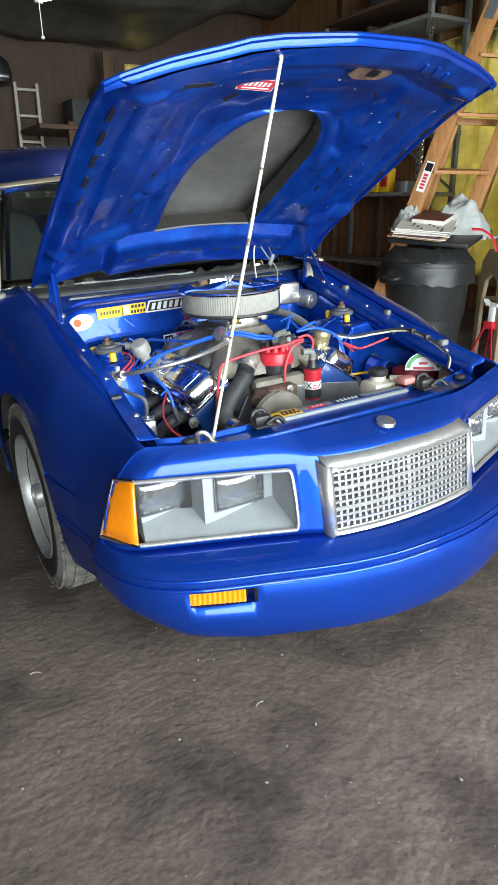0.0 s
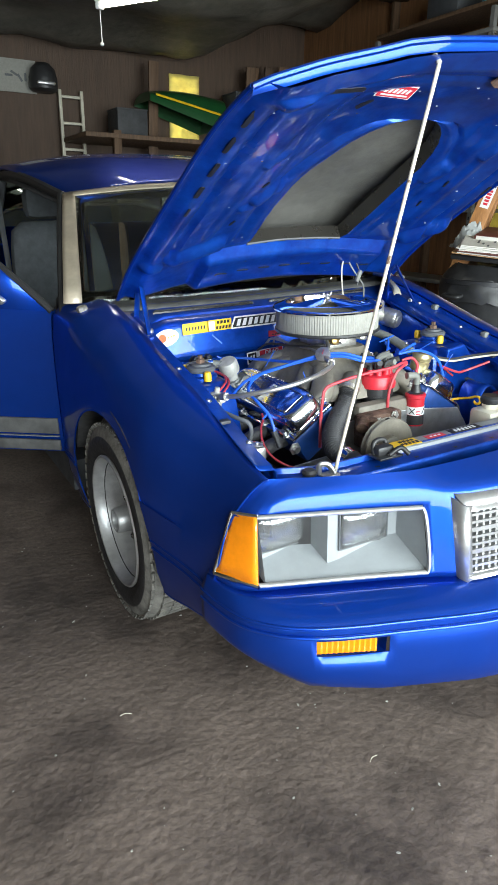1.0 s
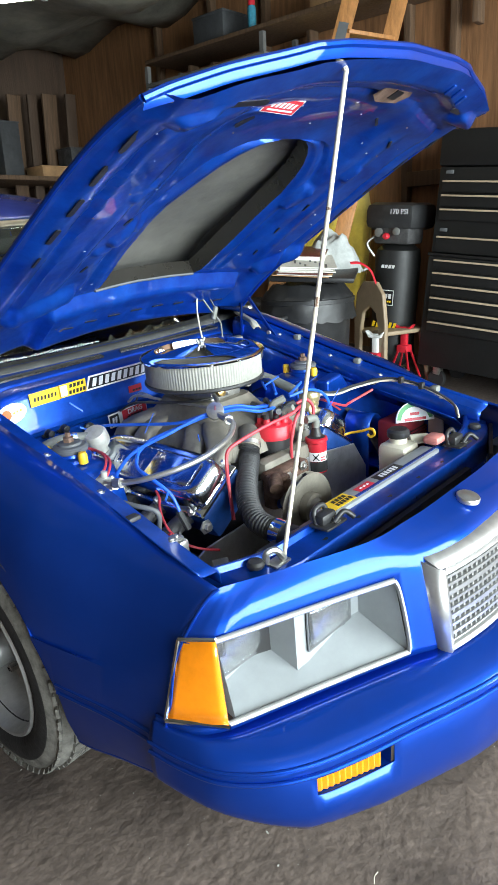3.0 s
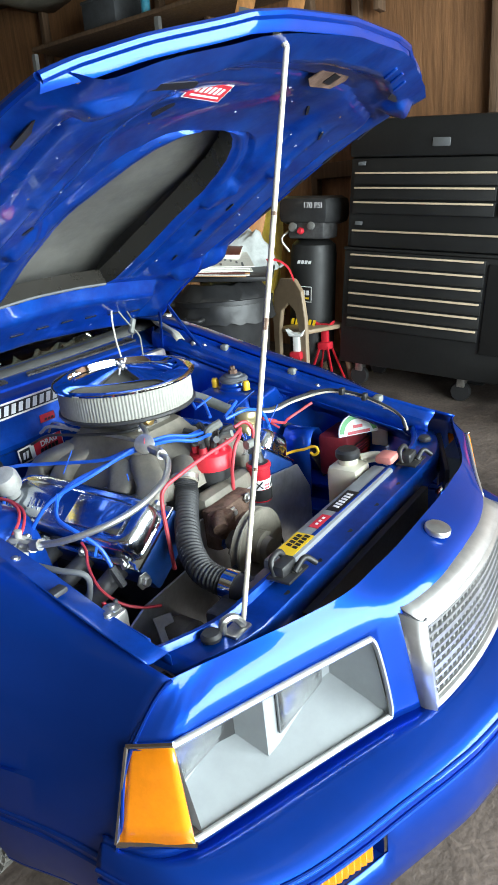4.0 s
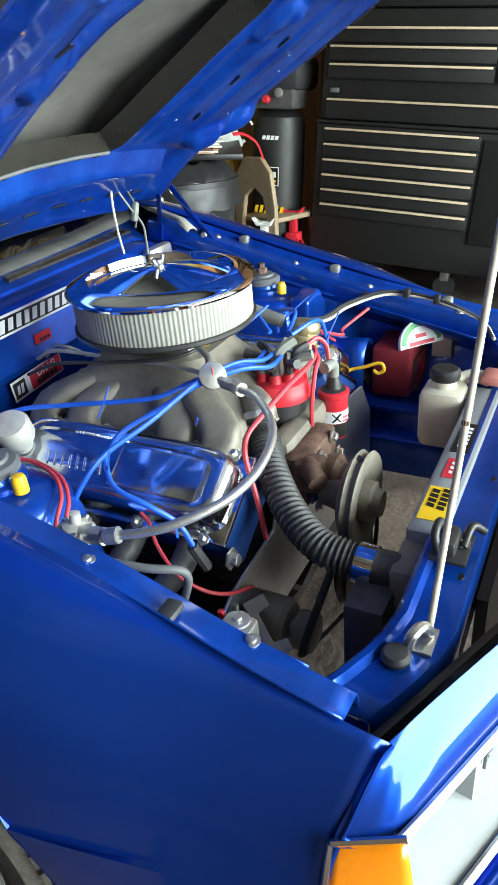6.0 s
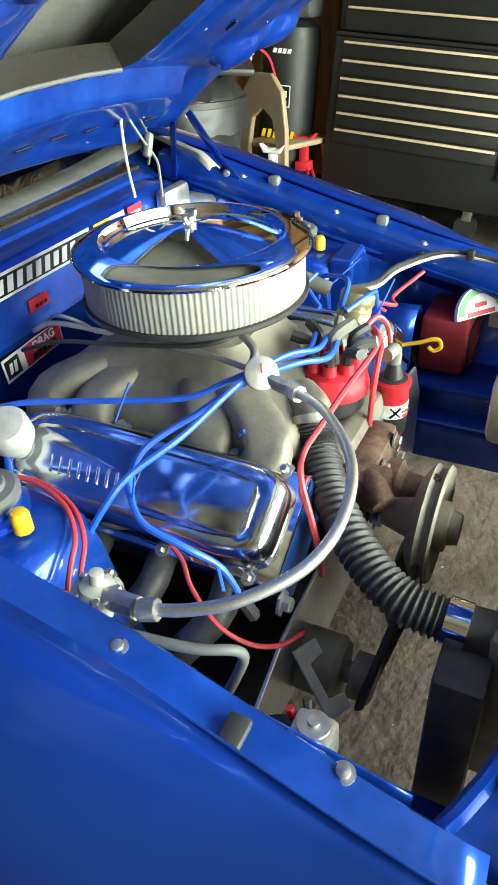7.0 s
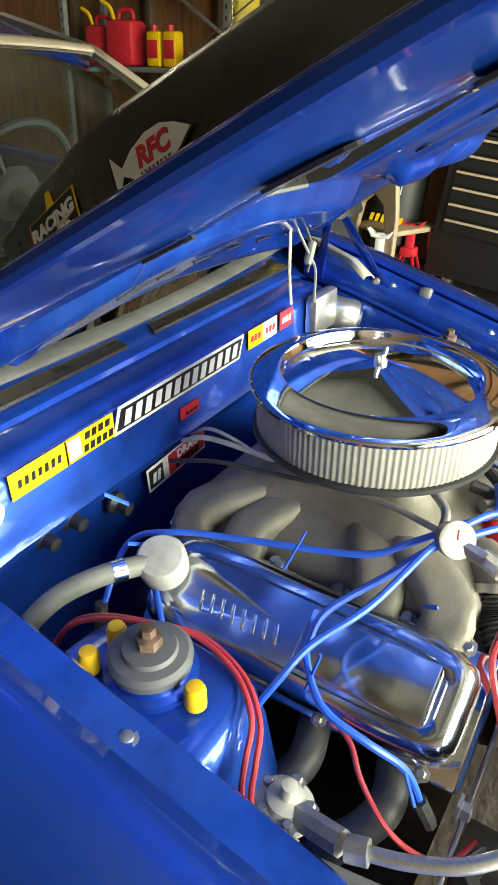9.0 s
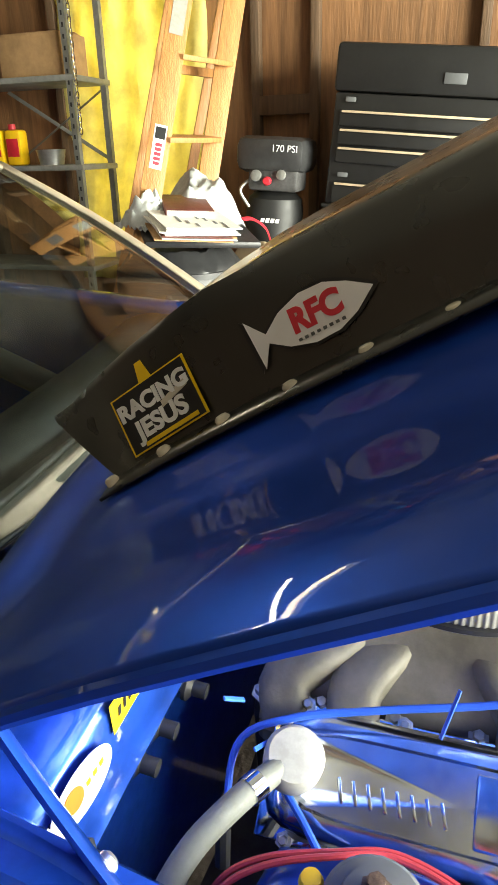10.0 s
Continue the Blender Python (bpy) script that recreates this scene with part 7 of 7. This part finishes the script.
R1_ = plank("rail", A0, A1, .1, .028, lad, M_LADDER, (.5, -.85, 0))
plank("rail", A0 + OFF, A1 + OFF * .85, .1, .028, lad, M_LADDER, (.5, -.85, 0))
for k in range(7):
    f = .1 + .13 * k
    a = A0 + (A1 - A0) * f
    b = A0 + OFF + (A1 + OFF * -.15 - A0) * f
    plank("tread", a + (b - a) * .02, b - (b - a) * .02, .11, .022, lad, M_LADDER, (.9, .4, .1))
B0 = A0 + Vector((.55, .35, 0.08))
plank("back_leg", B0, A1 + Vector((.02, .05, -.05)), .05, .022, lad, M_LADDER, (.5, -.85, 0))
plank("back_leg", B0 + OFF, A1 + OFF * .85 + Vector((.02, .05, -.05)), .05, .022, lad, M_LADDER, (.5, -.85, 0))
for f in (.25, .6):
    plank("back_brace", B0 + (A1 - B0) * f, B0 + OFF + (A1 + OFF * -.15 - B0) * f, .04, .018, lad, M_LADDER, (0, 0, 1))
d = (A1 - A0).normalized()
sd = (Vector((.5, -.85, 0)) - d * d.dot(Vector((.5, -.85, 0)))).normalized()
nrm = sd.cross(d)
nrm = nrm if nrm.x < 0 else -nrm
lm = Matrix((sd.to_4d(), d.to_4d(), nrm.to_4d(), (0, 0, 0, 1))).transposed()
for i in range(3):
    lm[3][i] = 0


def label_at(f, w, h, mat, txt):
    q = lm.copy()
    q.translation = A0 + (A1 - A0) * f + nrm * .0155
    s = sticker("label_plate", rect(w, h), q, mat, lad, txt)
    return s, q


s1, q = label_at(.475, .055, .19, M_WDECAL, "white label with a red band")
sticker("print_field", rect(.045, .05), q @ Matrix.Translation((0, .06, .001)), M_KDECAL_HOLE, s1)
bars(s1, q @ Matrix.Translation((0, -.03, .0)) @ rot(0, 0, 90).to_4x4(), M_RDECAL, 5, .014, .03, .006, 0)
label_at(.69, .06, .22, M_PAPER, "faded white label")
label_at(.86, .06, .2, M_GREYTRIM, "dark label")

# tan plastic chair, jack stands, red stool
ch = thing("plastic_chair", pose(2.53, 1.9, floor_z(2.53, 1.9), 0, 0, -20), "tan plastic garden chair beside the can", "chair")
bm = B()
poly = [(-.24, 0), (-.24, .5), (-.2, .68), (-.1, .76), (.1, .76), (.2, .68), (.24, .5), (.24, 0), (.16, 0), (.15, .4), (.1, .55), (0, .6), (-.1, .55), (-.15, .4), (-.16, 0)]
prism(bm, [(u * .68, v * .96) for u, v in poly], .03, Matrix.Translation((0, 0, 0)) @ rot(90, 0, 90).to_4x4())
part("backrest", bm, M_TAN, ch, smooth=False, bevel=.008)
rboxp("seat", (.2, 0, .4), (.36, .3, .03), .012, M_TAN, ch)
for y in (-.12, .12):
    tubep("leg", [(.34, y, .4), (.42, y * 1.1, 0)], .022, M_TAN, ch)
for x, y, mat, txt in ((2.49, 1.82, M_WHITE, "jack stand with a white ratchet post"), (2.73, 1.75, M_RED, "red steel jack stand")):
    e = thing("jack_stand", pose(x, y, floor_z(x, y)), txt, "jack stand", "jack stands")
    for k in range(4):
        a = math.pi / 4 + math.pi / 2 * k
        tubep("leg", [(.04 * math.cos(a), .04 * math.sin(a), .26), (.12 * math.cos(a), .15 * math.sin(a), 0)], .016, M_RED, e, "", 8, None, .5)
    rboxp("collar", (0, 0, .27), (.08, .08, .05), .01, M_RED, e)
    rboxp("post", (0, 0, .34), (.035, .045, .15), .006, mat, e)
    bm = B()
    prism(bm, [(-.045, 0), (.045, 0), (.072, .045), (.04, .025), (0, .012), (-.04, .025), (-.072, .045)], .05, Matrix.Translation((.025, 0, .39)) @ rot(90, 0, -90).to_4x4())
    part("saddle", bm, mat, e, smooth=False, bevel=.006)
sx, sy = 2.52, .3
stl = thing("shop_stool", pose(sx, sy, floor_z(sx, sy)), "low red round shop stool", "stool")
lathep("seat", [(.0, .3), (.09, .3), (.135, .29), (.16, .265), (.165, .235), (.155, .2), (0, .19)], (0, 0, 0), (0, 0, 1), M_RED, stl, "", 36)
lathep("base", [(.14, .0), (.15, .03), (.13, .06), (.03, .08), (.03, .2)], (0, 0, 0), (0, 0, 1), M_PLASTIC, stl, "", 36)

# yellow tarp over the window, wall studs, shelf unit
tp_ = thing("yellow_tarp", pose(3.36, 2.75, 0), "sunlit yellow tarp hung over the window", "tarp")
bm = B()
rows = []
for i in range(31):
    y = -.33 + .95 * i / 30
    rows.append([(-.02 - .035 * math.sin(i * 1.1 + .4 * j) * .6 - .02 * noise.noise((i * .4, j * .5, 0)), y + .02 * math.sin(j * .7 + i * .2), .62 + 1.85 * j / 20) for j in range(21)])
grid(bm, rows)
part("sheet", bm, M_TARP, tp_, thick=.002)
for k in range(6):
    lathep("grommet", [(.008, 0), (.014, .001), (.014, .003), (.008, .004)], (-.045, -.3 + .17 * k, 2.44), (-1, 0, 0), M_STEEL, tp_, "", 16)
tubep("hem", [(-.03, -.33 + .086 * k, 2.47 + .004 * math.sin(k)) for k in range(12)], .01, M_TARP, tp_, "folded hem", 8, None, .5)
for y, w in ((1.78, .09), (2.12, .09), (3.4, .09), (.9, .09), (.3, .09), (-.4, .09), (4.0, .09), (4.7, .09)):
    bm = B()
    rbox(bm, (3.36, y, 1.7), (.07, w * .55, 3.2), .004)
    tagged(part("wall_stud", bm, M_STUD), "old wooden wall stud", "stud", kind="structure")
bm = B()
rbox(bm, (3.355, 1.95, 1.62), (.06, .34, .1), .004)
tagged(part("wall_block", bm, M_STUD), "wooden block between studs", "stud", kind="structure")

sh = thing("shelf_unit", pose(0, 0, 0), "grey perforated steel shelf unit along the wall", "shelf")
for y in (3.05, 4.35):
    for x in (2.92, 3.3):
        bm = B()
        box(bm, (x, y, 1.45), (.035, .003, 2.5))
        box(bm, (x - .017, y + .016, 1.45), (.003, .035, 2.5))
        pst = part("post", bm, M_GREYPAINT, sh, smooth=False)
        if x < 3:
            # black tabs on the post paint the shade of its perforations
            for k in range(34):
                bm = B()
                box(bm, (x - .0195, y + .016, .6 + .055 * k), (.0015, .011, .022))
                part("post_hole", bm, M_KDECAL_HOLE, pst, smooth=False)
for z in (.75, 1.32, 1.78, 2.55):
    rboxp("shelf_board", (3.1, 3.7, z), (.42, 1.34, .03), .004, M_GREYPAINT, sh)
tubep("brace", [(3.3, 3.06, 1.35), (3.3, 3.75, 1.76)], .012, M_GREYPAINT, sh, "", 6, None, .3)
tubep("brace", [(3.3, 3.75, 1.35), (3.3, 3.06, 1.76)], .012, M_GREYPAINT, sh, "", 6, None, .3)


def jug(x, y, z, mat, label, s=1.0):
    e = thing("fuel_can", pose(x, y, z), label, "fuel can", "fuel cans")
    rboxp("body", (0, 0, .13 * s), (.17 * s, .22 * s, .26 * s), .03 * s, mat, e)
    tubep("handle", [(0, -.07 * s, .26 * s), (0, -.05 * s, .31 * s), (0, .04 * s, .31 * s), (0, .06 * s, .26 * s)], .014 * s, mat, e)
    tubep("spout", [(0, .09 * s, .25 * s), (0, .13 * s, .33 * s), (0, .2 * s, .37 * s)], .013 * s, M_YELLOW, e)


jug(3.05, 3.95, 1.335, M_RED, "red plastic fuel can on the shelf")
jug(3.1, 4.2, 1.335, M_RED, "red plastic fuel can on the shelf", .9)
jug(3.05, 4.15, 1.795, M_RED, "red plastic fuel can on the upper shelf")
for y, mat, lb in ((3.55, M_YELLOW, "yellow and orange oil jug"), (3.68, M_YDECAL, "orange oil jug on the shelf")):
    e = thing("oil_jug", pose(3.03, y, 1.335), lb, "oil jug")
    rboxp("body", (0, 0, .1), (.09, .11, .2), .02, mat, e)
    lathep("cap", [(.022, 0), (.022, .03), (0, .03)], (0, .02, .2), (0, 0, 1), M_RED, e)
    rboxp("label", (-.047, 0, .1), (.003, .08, .1), .001, M_RED, e)
bx = thing("cardboard_box", pose(3.08, 3.32, 1.795), "worn cardboard box on the shelf", "box")
rboxp("carton", (0, 0, .11), (.28, .4, .22), .004, M_CARD, bx)
for s in (-1, 1):
    rboxp("flap", (s * .1, 0, .222), (.1, .38, .004), .001, M_CARD, bx, "", rot(0, s * 12, 0))
e = thing("steel_tub", pose(3.0, 3.3, 1.335), "small dented metal tub", "tub")
lathep("tub", [(0, 0), (.07, 0), (.085, .08), (.088, .085), (.08, .08), (.065, .01), (0, .01)], (0, 0, 0), (0, 0, 1), M_ALUB, e)
cd = thing("extension_cord", pose(2.98, 3.72, 1.84), "coiled red extension cord hanging at the shelf", "cord")
for k in range(9):
    random.seed(k)
    r = .13 + random.uniform(-.03, .03)
    tubep("loop", [(random.uniform(-.02, .02) + .01 * math.sin(3 * a), r * math.cos(a) * .8 + random.uniform(-.004, .004), .16 + r * math.sin(a) * 1.1) for a in [2 * math.pi * q / 16 for q in range(17)]], .006, M_REDWIRE, cd, "", 6)
chn = thing("chain", pose(2.9, 3.02, 1.4), "bright steel chain hanging from the shelf post", "chain")
for k in range(34):
    bm = B()
    mm = Matrix.Translation((0, 0, 1.1 - .03 * k)) @ rot(0, 0, 90 * (k % 2)).to_4x4()
    tube(bm, [mm @ Vector((.009 * math.cos(a), 0, .02 * math.sin(a))) for a in [2 * math.pi * q / 10 for q in range(11)]], .0035, 6, 16)
    part("chain_link", bm, M_CHROME, chn)
pg = thing("high_shelf", pose(0, 0, 0), "dark wooden shelf high on the wall", "shelf")
rboxp("board", (3.15, 2.9, 2.74), (.45, 3.0, .03), .004, M_STUD, pg)
for y in (1.6, 2.9, 4.2):
    rboxp("bracket", (3.3, y, 2.62), (.1, .04, .24), .004, M_STUD, pg)
sp = thing("spray_can", pose(3.02, 3.25, 2.755), "spray can with a red cap and a blue label", "spray can")
lathep("can", [(0, 0), (.032, 0), (.033, .01), (.033, .15), (.025, .165), (0, .165)], (0, 0, 0), (0, 0, 1), material("blue_green_label", (.05, .25, .35), .4, vary=.3, scale=30), sp)
lathep("cap", [(.027, 0), (.027, .05), (.02, .06), (0, .06)], (0, 0, .165), (0, 0, 1), M_RED, sp)
for y, s, mat, lb in ((2.2, .3, M_INT, "dark storage box"), (2.6, .2, M_CARD, "old cardboard box"), (3.7, .34, M_INT, "dark storage tote"), (1.8, .22, M_DARKMETAL, "dark metal box")):
    e = thing("storage_box", pose(3.15, y, 2.755), lb + " on the high shelf", "box")
    rboxp("carton", (0, 0, s * .3), (.3, s, s * .6), .01, mat, e)
    rboxp("lid", (0, 0, s * .6), (.31, s + .01, .02), .004, mat, e)

# ---- far end of the garage ----
tubel = thing("fluorescent_lamp", pose(.54, 3.2, 2.45, 0, 0, -57.5), "bare fluorescent tube lamp hanging from the ceiling", "lamp")
rboxp("lamp_body", (0, 0, .035), (1.24, .06, .035), .008, M_WHITE, tubel)
tubep("tube", [(-.58, 0, 0), (.58, 0, 0)], .014, M_TUBE, tubel, "glowing tube", 12)
for s in (-1, 1):
    rboxp("socket", (s * .6, 0, .01), (.03, .05, .06), .005, M_WHITE, tubel)
    tubep("hanger", [(s * .5, 0, .05), (s * .5, 0, .5)], .004, M_STEEL, tubel, "", 6)
tubep("pull_cord", [(-.6, .0, 0), (-.6, .01, -.2)], .003, M_WHITE, tubel, "", 6)
lathep("pull_knob", [(0, 0), (.012, .008), (.012, .02), (0, .028)], (-.6, .01, -.22), (0, 0, 1), M_WHITE, tubel, "", 10)
wl = thing("pale_ladder", pose(.7, 6.18, 1.2, -3, 0, 0), "short pale painted ladder hung on the end wall", "ladder")
for s in (-1, 1):
    rboxp("rail", (s * .105, 0, .55), (.03, .04, 1.2), .005, M_MILK, wl)
for k in range(5):
    rboxp("rung", (0, 0, .15 + .235 * k), (.2, .03, .025), .005, M_MILK, wl)
pb = thing("wall_picture", pose(.19, 6.27, 2.43), "faded pale poster on the end wall", "poster")
rboxp("panel", (0, 0, 0), (.4, .012, .28), .002, M_PAPER, pb)
for k in range(5):
    rboxp("print_bar", (-.05 + .05 * k, -.008, .02 * math.sin(k * 2)), (.07, .003, .02), .001, M_GREYTRIM, pb, "", rot(0, 30 * k, 0))
kt = thing("hanging_helmet", pose(.43, 6.16, 2.3), "black round helmet hanging on the end wall", "helmet")
lathep("shell", [(0, .25), (.06, .24), (.11, .19), (.13, .1), (.125, .02), (.1, 0)], (0, 0, 0), (0, 0, 1), M_PLASTIC, kt)
rboxp("visor", (0, -.1, .06), (.16, .08, .03), .01, M_SATIN, kt)
ty = thing("yellow_cover", pose(1.91, 6.25, 2.27), "sunlit yellow sheet over the end window", "tarp")
bm = B()
grid(bm, [[(-.17 + .34 * i / 12, .02 + .01 * math.sin(i), -.33 + .67 * j / 12) for j in range(13)] for i in range(13)])
part("sheet", bm, M_TARP, ty, thick=.002)
mw = thing("mower_hood", pose(1.7, 5.95, 2.15, 0, 16, 0), "green garden tractor hood with a yellow stripe", "tractor hood")
bm = B()
rows = []
for k in range(11):
    f = k / 10
    x = -.4 + .78 * f
    w, h = .22 + .06 * f, .2 + .12 * f - .1 * (1 - f) ** 3
    rows.append([(x, w * math.cos(a), h * max(0, math.sin(a)) ** .7) for a in [math.pi * j / 14 for j in range(15)]])
vs = grid(bm, rows)
bm.faces.new(vs[0])
bm.faces.new(vs[-1][::-1])
part("bonnet", bm, M_GREEN, mw)
tubep("stripe", [(-.36, -.235, .07), (0, -.265, .1), (.36, -.285, .13)], .018, M_YDECAL, mw, "yellow stripe", 6, None, .4)
rack = thing("loft_shelf", pose(0, 0, 0), "dark wooden loft shelf at the end wall", "shelf")
rboxp("board", (1.9, 5.85, 1.9), (2.6, .8, .04), .004, M_STUD, rack)
for x in (.9, 3.0):
    rboxp("post", (x, 5.5, 1.1), (.07, .07, 1.7), .004, M_STUD, rack)
for x, y, z, w, d_, h, mat, lb in ((2.7, 5.7, 1.92, .35, .3, .1, M_CARD, "flat cardboard box on the loft shelf"), (2.35, 5.9, 1.92, .2, .3, .5, M_INT, "dark upright case on the loft shelf"), (3.05, 5.8, 1.92, .2, .25, .3, M_DARKMETAL, "grey metal bin on the loft shelf"),
                                   (1.15, 5.9, 1.92, .3, .3, .25, M_INT, "dark tote on the loft shelf")):
    e = thing("storage_box", pose(x, y, z), lb, "box")
    rboxp("carton", (0, 0, h / 2), (w, d_, h), .01, mat, e)
    rboxp("lid", (0, 0, h), (w + .012, d_ + .012, .015), .003, mat, e)
for k, (x, w) in enumerate(((2.55, .14), (2.75, .1), (2.95, .16), (3.2, .12), (1.45, .1), (-.6, .12), (-1.2, .14), (-2.0, .12))):
    e = thing("leaning_board", pose(x, 6.12, floor_z(x, 6.1), 4, 0, 0), "old brown board leaning on the end wall", "board", "leaning boards")
    rboxp("board", (0, 0, 1.2), (w, .03, 2.3), .004, M_DARKWALL if k % 2 else M_STUD, e)
for y in (-2.2, -.9, .4, 1.7, 3.0, 4.3, 5.6):
    bm = B()
    rbox(bm, (0.05, y, 3.36), (6.6, .045, .14), .004)
    tagged(part("rafter", bm, M_STUD), "old wooden rafter", "rafter", kind="structure")

# small litter on the floor
lit = B()
random.seed(11)
for k in range(700):
    x, y = random.uniform(-1.9, 1.4), random.uniform(-1.3, 1.6)
    r = random.choice((.001, .0012, .0015, .002, .002, .0035))
    m = Matrix.Translation((x, y, floor_z(x, y) + .003)) @ rot(random.uniform(-20, 20), random.uniform(-20, 20), random.uniform(0, 360)).to_4x4()
    prism(lit, [(r * random.uniform(.6, 1.6) * math.cos(t), r * random.uniform(.4, 1) * math.sin(t)) for t in (0, 1.2, 2.5, 3.6, 5.0)], r * .6, m)
tagged(part("floor_litter", lit, M_PAPER, smooth=False), "pale crumbs and chips scattered on the dirt floor", "litter", kind="stuff")
for x, y, a in ((-.36, .02, 20), (-.84, .44, -10)):
    tw = thing("twig", pose(x, y, .006, 0, 0, a), "short pale dry twig on the floor", "twig")
    tubep("stem", [(-.014, 0, 0), (0, .003, .002), (.016, -.001, 0)], .0009, M_ROD, tw, "", 6)
